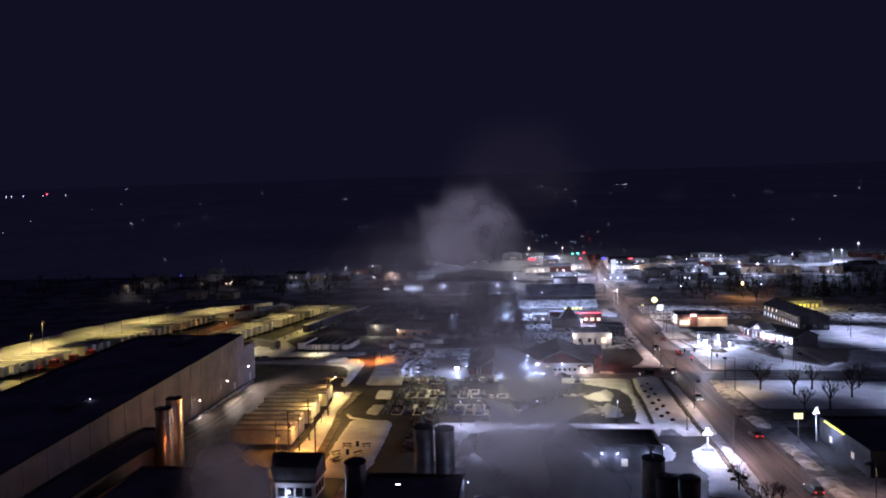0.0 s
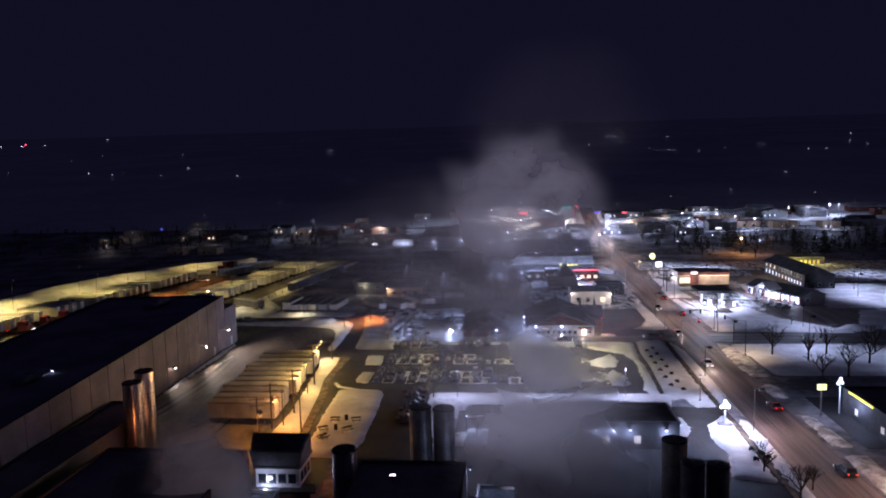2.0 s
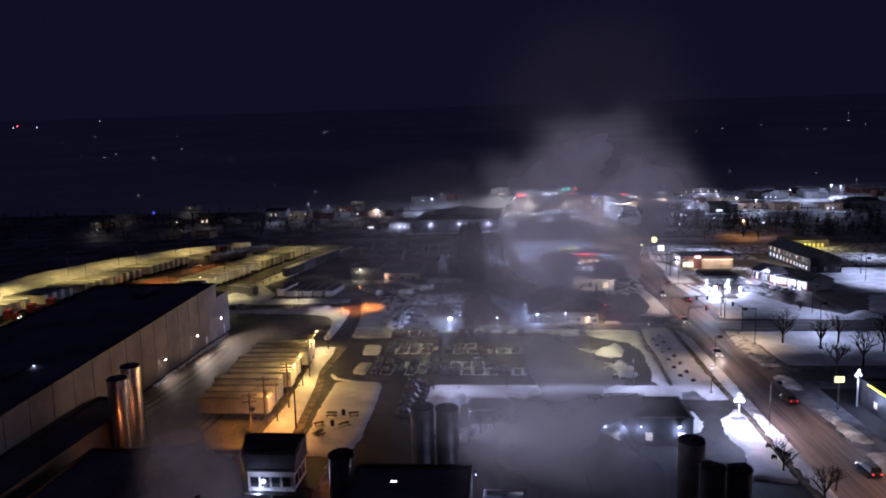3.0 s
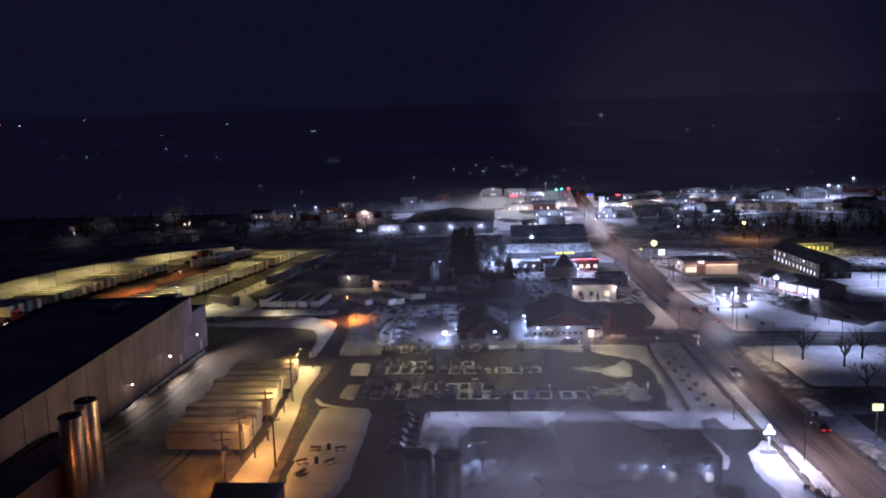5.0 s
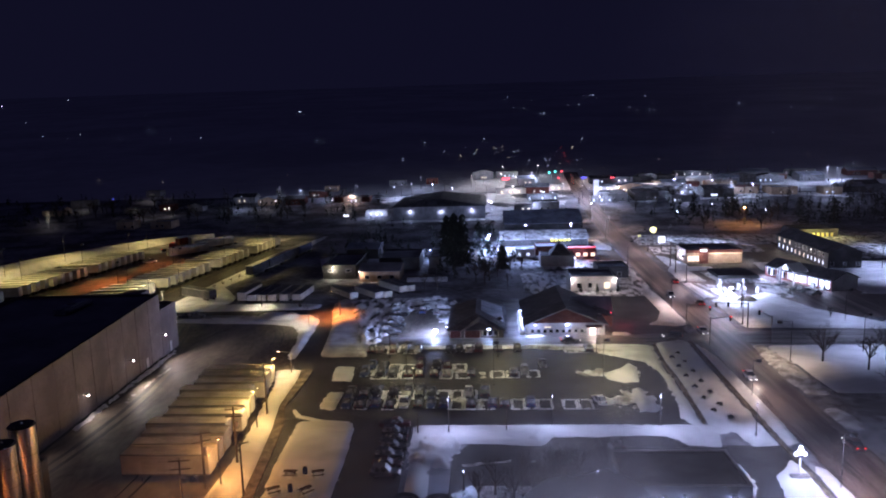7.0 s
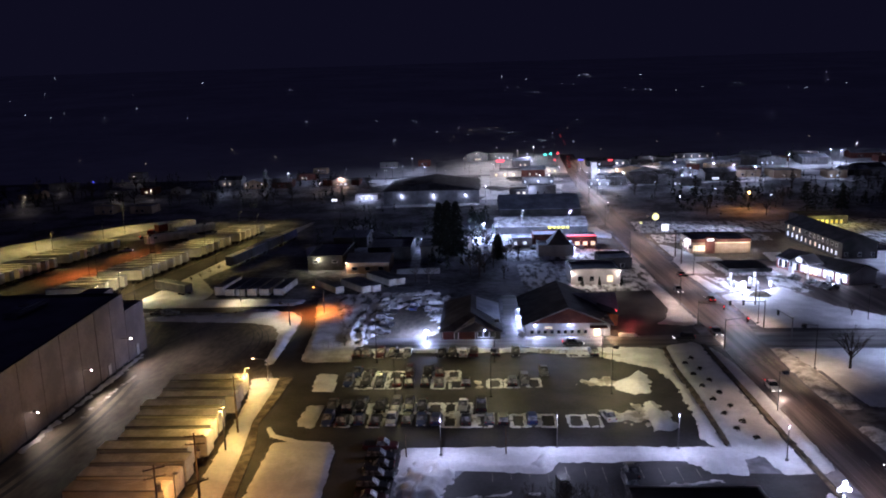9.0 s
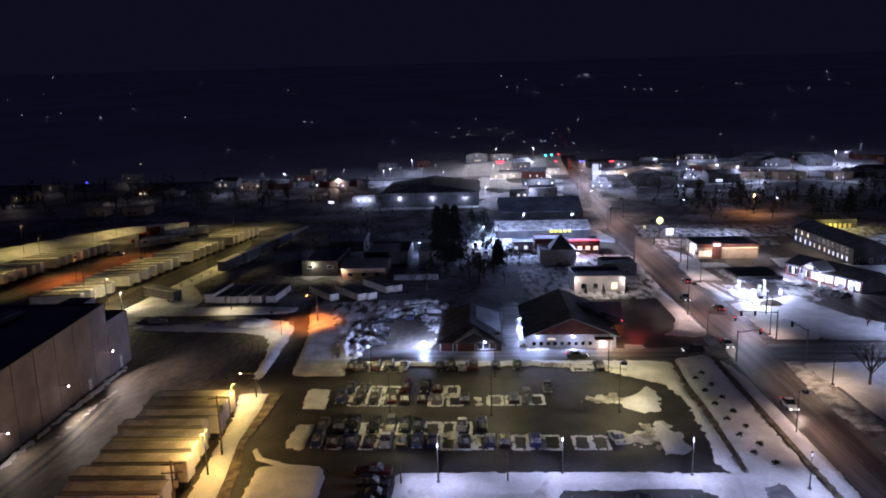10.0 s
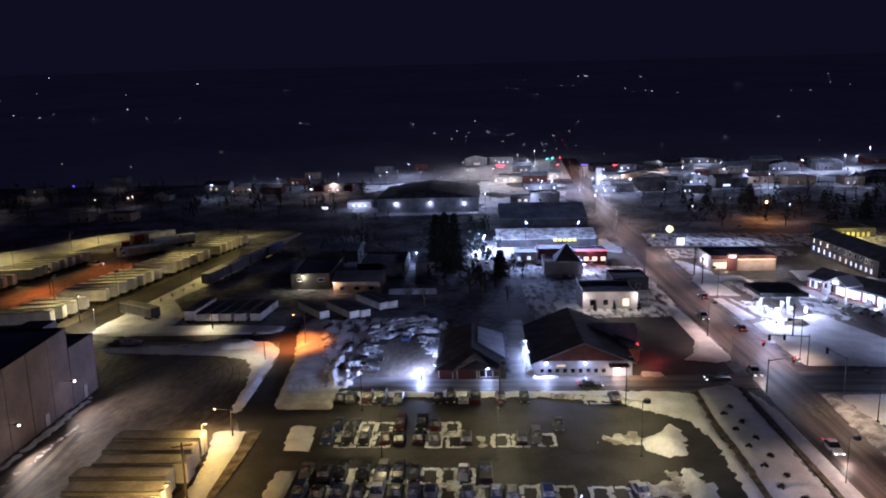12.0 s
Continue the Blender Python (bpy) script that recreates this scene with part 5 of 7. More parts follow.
for _x, _y, _w, _d in ((-24.6, 154, 5.2, 1.6), (-18.6, 138.8, 4.0, 1.2), (-7.4, 138.7, 3.6, 1.0), (-6.2, 154.2, 3.4, 2.2), (-0.9, 151.5, 1.4, 3.6), (-1.2, 136.2, 1.4, 3.8), (-5.0, 138.6, 1.6, 3.0)):
    snow_bank("snow_patch", [(_x, _y - _d / 2), (_x + _w, _y - _d / 2), (_x + _w, _y + _d / 2), (_x, _y + _d / 2)], 0.14, 0.4, 0.08, M["dirty_snow"], "grey snow left between parked cars", 0.35, 0.03, 0.5, "snow patch")


def lot_lamp(x, y, h, colour, power, label="short lamp post with a glowing column head"):
    t = thing("lot_lamp", label, "lamp post", Matrix.Translation((x, y, 0)), "car park lamps")
    part("pole", rodded((0, 0, 0), (0, 0, h - 0.6), 0.08, 0.06, 8), M["pole_steel"], t)
    part("lens", rodded((0, 0, h - 0.6), (0, 0, h - 0.1), 0.06, 0.05, 10), head_mat(colour, 1.6), t, "glowing column lens")
    part("cap", rodded((0, 0, h - 0.1), (0, 0, h + 0.05), 0.2, 0.1, 10), M["black_metal"], t)
    part("footing", rodded((0, 0, 0), (0, 0, 0.5), 0.25, 0.25, 12), M["grey_wall"], t)
    light(x, y - 0.6, h + 0.3, power, colour, 0.05)
    return t


for _x, _y, _h in ((-5.5, 124.3, 6.0), (11.1, 126.6, 5.6), (28.1, 126.1, 5.8), (41.8, 122.8, 5.4)):
    lot_lamp(_x, _y, _h, (0.74, 0.77, 1.0), 1350 if _x < 40 else 900)
lone("fence_post", rodded((0, 0, 0), (0, 0, 4.6), 0.1, 0.07, 8), M["pole_wood"], "bare dark post in the snow strip", "post", Matrix.Translation((3.7, 124.6, 0)))
lone("fence_post", rodded((0, 0, 0), (0, 0, 3.4), 0.1, 0.07, 8), M["pole_wood"], "bare dark post in the snow", "post", Matrix.Translation((-10.4, 124.0, 0.3)))
# masts added to light the lot; none are known to stand here
for _x, _y, _h, _p in ((-14.5, 146.2, 8.5, 1900), (3.0, 163.0, 8.5, 2000), (22.6, 147.0, 8.5, 2500), (-20.0, 163.2, 8.5, 1900), (2.0, 146.0, 8.5, 1600), (24.0, 164.5, 8.5, 2200)):
    street_lamp(_x, _y, _h, (1.0, 0.84, 0.35), _p, (0.6, 0), "added car park lamp that lights the lot from a deep shade", 2.0, shaded=True)

# shrubs in the snow field
_shr = [shrub_mesh(s) for s in (1, 2, 3)]
for _i in range(7):
    for _s, _x in ((0, 38.3), (1, 40.2)):
        _y = 132.2 + _i * 5.62 - _s * 2.9
        if _y < 164:
            lone("shrub", _shr[(_i + _s) % 3], M["shrub"], "small dark winter shrub standing in snow", "shrub", pose(_x + 0.012 * (_y - 131), _y, 0.3, 0, 0, 50 * _i), "roadside shrubs")

# ---- roadside sign, shops ----
def roadside_sign():
    t = thing("roadside_sign", "glowing white cloud-shaped sign with a red centre on a post", "sign", Matrix.Translation((42.6, 109.4, 0)))
    part("post", rodded((0, 0, 0), (0, 0, 3.0), 0.16, 0.16, 10), M["white_wall"], t)
    bm = bmesh.new()
    for c, r in (((0, 0, 3.9), 0.5), ((-0.55, 0, 3.6), 0.34), ((0.55, 0, 3.6), 0.34), ((0, 0, 4.5), 0.32)):
        ball(bm, c, r, 2, (1, 0.45, 1))
    part("sign_face", bm, M["sign_white"], t)
    part("emblem", boxed(-0.3, 0.3, -0.34, -0.22, 3.75, 4.1, bevel=0.04), M["neon_red"], t, "red emblem bar")
    part("plinth", boxed(-1.2, 1.2, -0.5, 0.5, 0, 0.6, bevel=0.08), M["grey_wall"], t)
    return t


roadside_sign()
light(42.6, 107.6, 4.2, 1500, COOL, 0.4)
light(42.0, 103.0, 4.6, 700, COOL, 0.3)
for _x, _y, _s in ((43.4, 98, 1), (44.4, 96.6, 2), (45.0, 95, 3), (42.8, 94, 1)):
    lone("shrub", _shr[_s - 1], M["shrub"], "small dark winter shrub standing in snow", "shrub", pose(_x, _y, 0.3, 0, 0, 70 * _s), "roadside shrubs")
bare_tree(42.6, 89.8, 6.0, 1, 40)
bare_tree(44.0, 80.0, 7.0, 2, 140)
bare_tree(47.4, 84.5, 4.5, 3, 10)

building("drive_in", "low drive-in restaurant with a yellow light strip along its canopy", 66, 88, 97, 118, 4.6, "dark_wall", category="restaurant",
         windows=(("w", -4, 5, 2, 1.2, 1.0, 1.0, "lit_dim"), ("n", -6, 6, 2, 1.4, 1.6, 1.2, "lit_dim")))
lone("light_strip", boxed(-0.1, 0.1, 0, 8.4, 0, 0.26), M["neon_yellow"], "long yellow neon strip on a canopy edge", "light strip", Matrix.Translation((65.8, 106.6, 4.4)))
light(65.0, 111.0, 3.4, 250, COOL, 0.3)


def pylon_sign(x, y, z0, w, h, face, label):
    g = gz(y)
    t = thing("pylon_sign", label, "sign", pose(x, y, g), "roadside signs")
    part("post", rodded((0, 0, 0), (0, 0, z0), 0.14, 0.14, 8), M["dull_steel"], t)
    cab = part("cabinet", boxed(-w / 2, w / 2, -0.2, 0.2, z0, z0 + h, bevel=0.04), M["grey_wall"], t)
    part("face", boxed(-w / 2 + 0.08, w / 2 - 0.08, -0.24, -0.2, z0 + 0.08, z0 + h - 0.08), M[face], cab, "glowing sign face")
    part("face", boxed(-w / 2 + 0.08, w / 2 - 0.08, 0.2, 0.24, z0 + 0.08, z0 + h - 0.08), M[face], cab)
    for i in range(3):
        part("lettering_bar", boxed(-w * 0.32, w * 0.32 - (0.15 * w if i == 1 else 0), -0.26, -0.24, z0 + h * (0.25 + 0.22 * i), z0 + h * (0.34 + 0.22 * i)), M["grey_wall"], cab)
    return t


pylon_sign(60.9, 114.8, 5.0, 1.7, 1.2, "sign_yellow", "yellow and white lit menu sign on a post")
t = thing("roof_sign", "glowing white arched sign above a canopy", "sign", Matrix.Translation((65.0, 116.8, 0)))
part("post", rodded((0, 0, 0), (0, 0, 5.4), 0.15, 0.15, 8), M["white_wall"], t)
bm = bmesh.new()
for _c, _r in (((0, 0, 6.0), 0.38), ((-0.35, 0, 5.6), 0.3), ((0.4, 0, 5.7), 0.26), ((0.1, 0, 6.5), 0.26)):
    ball(bm, _c, _r, 2, (1, 0.5, 1))
part("sign_face", bm, M["sign_white"], t)
light(64.4, 115.4, 4.6, 260, COOL, 0.3)

# ---- the two gabled buildings ----
def garage():
    t = building("garage_house", "gabled garage with red doors and a cold flood lamp", -8.0, 4.6, 176.9, 200.0, 2.0, "dark_wall", "hip", "shingle_roof", 2.9, category="garage", ridge=7.5)
    for i, (a, b) in enumerate(((-6.0, -3.6), (-2.6, 0.9))):
        d = part("garage_door", boxed(a, b, -11.63, -11.55, 0.1, 1.9), M["red_paint"], t, "red overhead door")
        part("frame", boxed(a - 0.14, a, -11.65, -11.55, 0.1, 2.02), M["white_wall"], d)
        part("frame", boxed(b, b + 0.14, -11.65, -11.55, 0.1, 2.02), M["white_wall"], d)
    for i in range(3):
        window(t, "s", 2.0 + i * 1.3, 0.5, 1.1, 1.3, (6.3, 11.55), M["glass_dark"])
    part("porch_roof", gable(8.4, 5.0, 2.05, 2.3, 0.3, "y"), M["dusted_shingle"], t, "snow-dusted front gable").location = (0.9, -9.9, 0)
    # snow lies on the east slope; its grey colour stands in for dim light
    part("roof_snow", lofted([[(1.2, -3.5, 4.36), (6.5, -6.5, 2.1), (6.5, -6.5, 2.3), (1.2, -3.5, 4.54)], [(1.2, 7.0, 4.36), (6.5, 9.0, 2.1), (6.5, 9.0, 2.3), (1.2, 7.0, 4.54)]]), M["grey_roof"], t, "snow on the east slope, dimmed to grey in its colour")
    return t


garage()
wall_lamp(-8.1, 178.6, 2.1, -0.9, 0, COOL, 10, 30.0, 0.16, "glaring cold flood lamp over the slushy lot")
light(-8.8, 178.6, 4.4, 20000, COOL, 0.3, 122.0, 0.3, (-23.0, 189.0, 0.0))
# lens made oversized so that its shape stands in for the glare
wall_lamp(-11.0, 176.4, 1.9, -0.2, -0.4, COOL, 1300, 60.0, 0.6, "glaring cold flood lamp on a low post")
lone("lamp_post", rodded((0, 0, 0), (0, 0, 2.0), 0.08, 0.06, 8), M["pole_steel"], "short dark post carrying a flood lamp", "post", Matrix.Translation((-11.0, 176.45, 0)))
wall_lamp(1.3, 176.8, 2.1, 0, -0.6, COOL, 600, 60.0, 0.24, reach=1.9)


def station():
    t = thing("fire_station", "white-fronted station with a broad dark gabled roof and red gable", "station", Matrix.Translation((19.0, 189.6, 0)))
    X, Y = 9.0, 11.4
    for a in ((-X, X, -Y, -Y + 0.3), (-X, X, Y - 0.3, Y), (-X, -X + 0.3, -Y + 0.3, Y - 0.3), (X - 0.3, X, -Y + 0.3, Y - 0.3)):
        part("wall", boxed(*a, 0, 3.0), M["white_wall"], t)
    part("roof", gable(2 * X, 2 * Y, 3.0, 3.7, 0.7, "y", 0.25), M["shingle_roof"], t, "dark shingle roof")
    bm = bmesh.new()
    vs = [bm.verts.new(p) for p in ((-X, -Y - 0.05, 3.0), (X, -Y - 0.05, 3.0), (0, -Y - 0.05, 6.4), (-X, -Y + 0.2, 3.0), (X, -Y + 0.2, 3.0), (0, -Y + 0.2, 6.4))]
    for f in ((0, 1, 2), (5, 4, 3), (0, 3, 4, 1), (1, 4, 5, 2), (2, 5, 3, 0)):
        bm.faces.new([vs[i] for i in f])
    bmesh.ops.recalc_face_normals(bm, faces=bm.faces)
    part("gable_wall", bm, M["brick_wall"], t, "dark red gable above the white front")
    for s in (-1, 1):
        part("verge_board", lofted([[(s * 9.7, -Y - 0.78, 2.45), (s * 9.7, -Y - 0.7, 2.45), (s * 9.7, -Y - 0.7, 2.7), (s * 9.7, -Y - 0.78, 2.7)],
                                    [(0, -Y - 0.78, 6.44), (0, -Y - 0.7, 6.44), (0, -Y - 0.7, 6.7), (0, -Y - 0.78, 6.7)]]), M["grey_wall"], t)
    for i in range(9):
        window(t, "s", -7.6 + i * 1.42, 0.7, 0.75, 0.8, (X, Y), M["glass_dark"])
    sg = part("sign_board", boxed(-4.9, -3.3, -Y - 0.1, -Y, 1.95, 2.2), M["lit_warm"], t, "small lit name board")
    part("porch", boxed(4.6, 8.2, -Y - 1.6, -Y, 2.2, 2.45, bevel=0.04), M["brick_wall"], t, "entrance porch roof")
    part("door", boxed(5.6, 6.8, -Y - 0.06, -Y, 0.1, 2.1), M["lit_warm"], t, "lit entrance door")
    for px in (4.8, 8.0):
        part("porch_post", boxed(px - 0.1, px + 0.1, -Y - 1.5, -Y - 1.3, 0, 2.2), M["white_wall"], t)
    # side wing
    part("wing_wall", boxed(X, X + 3.0, -4, 9, 0, 2.6), M["brick_wall"], t)
    part("wing_roof", lofted([[(X - 1.0, -4.6, 3.7), (X + 3.6, -4.6, 2.4), (X + 3.6, 9.6, 2.4), (X - 1.0, 9.6, 3.7)], [(X - 1.0, -4.6, 3.9), (X + 3.6, -4.6, 2.6), (X + 3.6, 9.6, 2.6), (X - 1.0, 9.6, 3.9)]]), M["shingle_roof"], t)
    part("cross_roof", gable(14, 7.0, 3.0, 2.6, 0.4, "x"), M["grey_roof"], t, "snow-dusted cross roof").location = (5.5, 4.0, 0)
    return t


station()
for _x in (12.0, 19.2):
    wall_lamp(_x, 178.1, 2.8, 0, -1.5, COOL, 1100, 70.0, 0.24, reach=1.9)
wall_lamp(25.4, 177.0, 1.9, 0, -0.3, (1.0, 0.75, 0.6), 200, 20.0, 0.2)
wall_lamp(28.1, 180.4, 2.3, 0.6, -0.4, (1.0, 0.6, 0.25), 330, 16.0, 0.2, "orange lamp beside the side door")
wall_lamp(9.9, 190.5, 2.7, -1.2, 0, COOL, 900, 60.0, 0.22)
wall_lamp(9.9, 184.0, 2.7, -1.2, 0, COOL, 500, 40.0, 0.2)
light(34.4, 187.0, 1.7, 240, (1.0, 0.10, 0.09), 0.1)
lone("wall_sign", boxed(-0.06, 0.06, -0.5, 0.5, -0.6, 0.6, bevel=0.02), M["neon_red"], "small glowing red sign on a brick wall", "sign", Matrix.Translation((31.1, 188.0, 2.3)))
bm = bmesh.new()
for _i in range(9):
    rod(bm, (6 + _i * 1.7, 218.5, 0), (6 + _i * 1.7, 218.5, 1.3), 0.05, 0.05, 6)
for _z in (0.5, 1.2):
    rod(bm, (6, 218.5, _z), (19.6, 218.5, _z), 0.04, 0.04, 6)
lone("fence", bm, M["white_wall"], "low pale rail fence behind the station", "fence")

# ---- bank and shops up the street ----
building("bank", "flat-roofed bank with pale lit walls", 25.4, 38.6, 222.4, 234, 4.6, "white_wall", category="bank", windows=(("s", 3.2, 4.6, 1, 1.0, 1.6, 1.8, "lit_warm"), ("s", -4.2, -1.0, 2, 1.2, 1.2, 1.4, "glass_dark")))
for _x in (25.6, 38.4):
    wall_lamp(_x, 222.2, 3.9, 0, -0.7, WARM, 170, 30.0, 0.16)
# bare light added to brighten the bank's front; it has no fixture
light(32, 218.6, 3.0, 260, WARM, 0.3)
for _x in (28.2, 32.8, 38.8):
    bm = bmesh.new()
    _r = random.Random(int(_x))
    for _i in range(70):
        _z = _r.random() * 2.6
        _a = _r.uniform(0, 6.28)
        _q = 0.55 * (1 - _z / 2.8) * _r.uniform(0.6, 1.05)
        ball(bm, (math.cos(_a) * _q, math.sin(_a) * _q, _z + 0.15), 0.17, 0)
    lone("cone_shrub", bm, M["needles"], "slim dark conical shrub against a lit wall", "shrub", Matrix.Translation((_x, 220.9, 0)), "conical shrubs")
building("chapel", "white building under a steep dark pyramid roof", 19.6, 31.2, 260.5, 268.5, 4.0, "white_wall", "flat", "dark_roof", category="chapel")
lone("pyramid_roof", hip(6.4, 6.4, 4.2, 4.6, 0.5), M["shingle_roof"], "steep dark pyramid roof", "roof", Matrix.Translation((26.6, 264.4, 0)))
wall_lamp(31.3, 262, 2.8, 0.6, -0.2, WHITE, 800, 40.0, 0.28)
building("diner", "diner with a red fascia and a red neon line", 30.5, 41.0, 276, 284, 3.9, "red_paint", category="diner", windows=(("s", -4, 4, 4, 0.9, 1.4, 1.2, "lit_warm"),))
lone("neon_line", boxed(0, 9.8, -0.1, 0.05, 0, 0.28), M["neon_red"], "long red neon line on a fascia", "neon light", Matrix.Translation((30.9, 275.8, 4.1)))
light(36, 273.6, 3.6, 350, (1.0, 0.35, 0.3), 0.3)
building("shop", "low shop with lit white front", 12.0, 19.0, 279, 287, 3.2, "white_wall", roof_mat="grey_roof", category="shop", windows=(("s", -2.4, 1.0, 2, 0.9, 1.1, 1.0, "lit_cool"),))
building("shop", "brown brick shop with a dark roof", 19.6, 30.0, 280, 290, 4.0, "brick_wall", category="shop", windows=(("s", -3.6, 3.6, 3, 0.9, 1.2, 1.3, "glass_dark"),))
building("service_garage", "car dealer's hall with a snowy roof and yellow lettering", 7, 42, 303, 322, 3.4, "dark_wall", "gable_x", "dirty_snow", 2.2, category="hall")
bm = bmesh.new()
for _i in range(5):
    box(bm, _i * 1.7, _i * 1.7 + 1.1, -0.1, 0.0, 0, 0.9)
lone("fascia_lettering", bm, M["neon_yellow"], "row of yellow lit lettering bars on a fascia", "lettering", Matrix.Translation((27.0, 302.8, 2.4)))
street_lamp(16.2, 289.6, 11.4, COOL, 13000, (0.4, -0.4), "tall cold floodlight mast over the car lot", 60.0)
street_lamp(33.2, 288.4, 11.4, COOL, 13000, (0.4, -0.4), "tall cold floodlight mast over the car lot", 60.0)
street_lamp(2.0, 296.0, 6.0, COOL, 16000, (0.4, -0.4), "tall cold floodlight mast over the car lot", 40.0)
building("market_hall", "wide hall under a blue-grey snowy roof", 10, 46, 350, 382, 3.0, "dark_wall", "gable_x", "grey_roof", 4.6, category="hall")
building("house", "dark house with a flat roof beside the road", 36, 45.5, 240, 250, 3.8, "dark_wall", category="house", windows=(("s", -2, 2, 2, 1.0, 1.1, 1.1, "glass_dark"),))

# ---- dark yards in the middle ----
building("store_shed", "long dim shed with a lamp at its corner", -40, -27, 241, 254, 3.6, "tan_wall", "gable_x", "dark_roof", 1.5, category="shed", windows=(("s", -4, 4, 3, 1.0, 1.4, 1.0, "glass_dark"),))
wall_lamp(-39.8, 240.8, 3.2, 0, -0.5, (1.0, 0.7, 0.4), 220, 40.0, 0.14)
building("store_shed", "dark long shed with a flat roof", -53, -42, 246, 268, 4.6, "dark_wall", category="shed", windows=(("s", -3, 3, 2, 2.4, 1.6, 0.8, "glass_dark"),))
wall_lamp(-49.5, 245.8, 4.0, 0, -0.5, (1.0, 0.9, 0.5), 420, 40.0, 0.16)
building("store_shed", "dark long shed with a flat roof", -36, -22, 258, 276, 4.6, "dark_wall", category="shed")
building("store_shed", "grey shed lit on one side", -19, -11, 262, 276, 4.0, "grey_wall", category="shed")
wall_lamp(-19.4, 276.5, 4.0, -0.5, 0, COOL, 900, 40.0, 0.18)
building("store_shed", "dark shed with snow on its roof", -52, -40, 283, 298, 4.0, "dark_wall", "gable_x", "grey_roof", 1.2, category="shed")
lone("boundary_wall", boxed(-24.5, -11.5, 239.4, 239.9, 0, 1.6), M["grey_wall"], "low pale boundary wall", "wall")
conifer(-10.0, 262, 19.0, 3.6, 1, dense=1700)
conifer(-7.2, 264, 18.4, 3.4, 2, dense=1300)
conifer(-12.8, 265, 18.0, 3.4, 3, dense=1300)
conifer(6.4, 258, 8.0, 2.2, 4)
for _x, _y, _h, _s in ((6, 262, 9.5, 3), (9, 256, 8, 1), (5, 270, 9, 2), (11, 268, 7, 3), (3, 276, 9, 1), (13, 258, 6, 2), (0.4, 234, 8.6, 1), (-2.4, 238, 7.6, 2), (1.8, 240, 8.0, 3), (4.6, 246, 7.0, 1), (-14, 228, 6, 2), (-18, 230, 6, 3), (7.4, 232, 5.4, 2)):
    bare_tree(_x, _y, _h, _s, _x * 31, "bare trees")
for _x, _c in ((-69.4, "trailer_side"), (-66.6, "trailer_side"), (-63.6, "trailer_side"), (-60.6, "trailer_side"), (-57.2, "trailer_side"), (-53.4, "trailer_side")):
    trailer(_x, 213.4, -94, _c, "box trailer with a dull roof parked end-on", snowy=False, squat=0.78)
for _x, _y in ((-37.0, 214.9), (-29.8, 214.9), (-27.2, 215.8), (-23.6, 222.4), (-21.4, 223.4)):
    trailer(_x, _y, -52, squat=0.78, snowy=False, label="box trailer with a dull roof parked end-on")
trailer(-79, 216.6, -30, "dark_wall", "dark box trailer parked beside the strip", snowy=False, squat=0.8)
# the last wagon is coloured blue in place of blue light falling on it
for _i in range(4):
    trailer(-77.2 + _i * 1.9, 262 + _i * 13.4, 82, ("dark_wall", "blue_lit_box")[_i // 3], ("dark rail wagon behind the snow bank", "rail wagon coloured blue for blue light behind the snow bank")[_i // 3], "dark wagons")
for _i in range(12):
    bare_tree(-86.5 + 0.9 * _i, 222 + 5.2 * _i, 2.2, 1 + _i % 3, 37 * _i, "fence-line scrub")

# ---- trailer yard ----
for _i in range(26):
    if _i in (4, 12, 19):
        continue
    _y = 212.4 + _i * 4.1
    trailer(-102.4 + 0.148 * (_y - 212), _y, 8.5)
for _i in range(-22, 18):
    if _i in (9, -1, -6, -16):
        continue
    _y = 222 + _i * 3.7
    trailer(-141.0 + 0.13 * (_y - 222), _y, 8.5)
trailer(-133.5, 318, -118, "red_box")
trailer(-128.6, 320, -118)
for _x, _y in ((-117, 300), (-114.5, 303.5), (-113, 318), (-110.5, 321.5)):
    trailer(_x, _y, 48)
car("pickup", "white", -128.5, 281, 20, True, "yard vehicles")
for _k, (_x, _y, _p) in enumerate(((-92.0, 224, 4500), (-86.5, 258, 4200), (-84.0, 296, 4000), (-96, 330, 4000), (-106, 220, 3600), (-102, 248, 3400), (-97, 276, 3400), (-93, 303, 3200), (-118, 330, 3600), (-147, 232, 4200), (-144, 262, 4000), (-139, 286, 3400), (-168, 254, 7000), (-164, 284, 7000), (-148, 320, 7500), (-170, 218, 8000), (-170, 190, 9000), (-154, 190, 8000), (-154, 168, 8000), (-156, 140, 6000), (-122, 178, 4500), (-120, 140, 4500))):
    street_lamp(_x, _y, 11.0, YARD, (0.56 if _x > -98 else 0.38 if _x > -145 or _y > 250 else 0.70) * _p, (0.6, 0.0), "yellow yard lamp on a tall pole", 2.0, group="yard lamps", shaded=True)
street_lamp(-122, 244, 7.4, (1.0, 0.27, 0.04), 9000, (0.5, 0), "orange yard lamp over the aisle", 2.0, shaded=True, group="yard lamps")
street_lamp(-116, 274, 7.4, (1.0, 0.29, 0.05), 9000, (0.5, 0), "orange yard lamp over the aisle", 2.0, shaded=True, group="yard lamps")
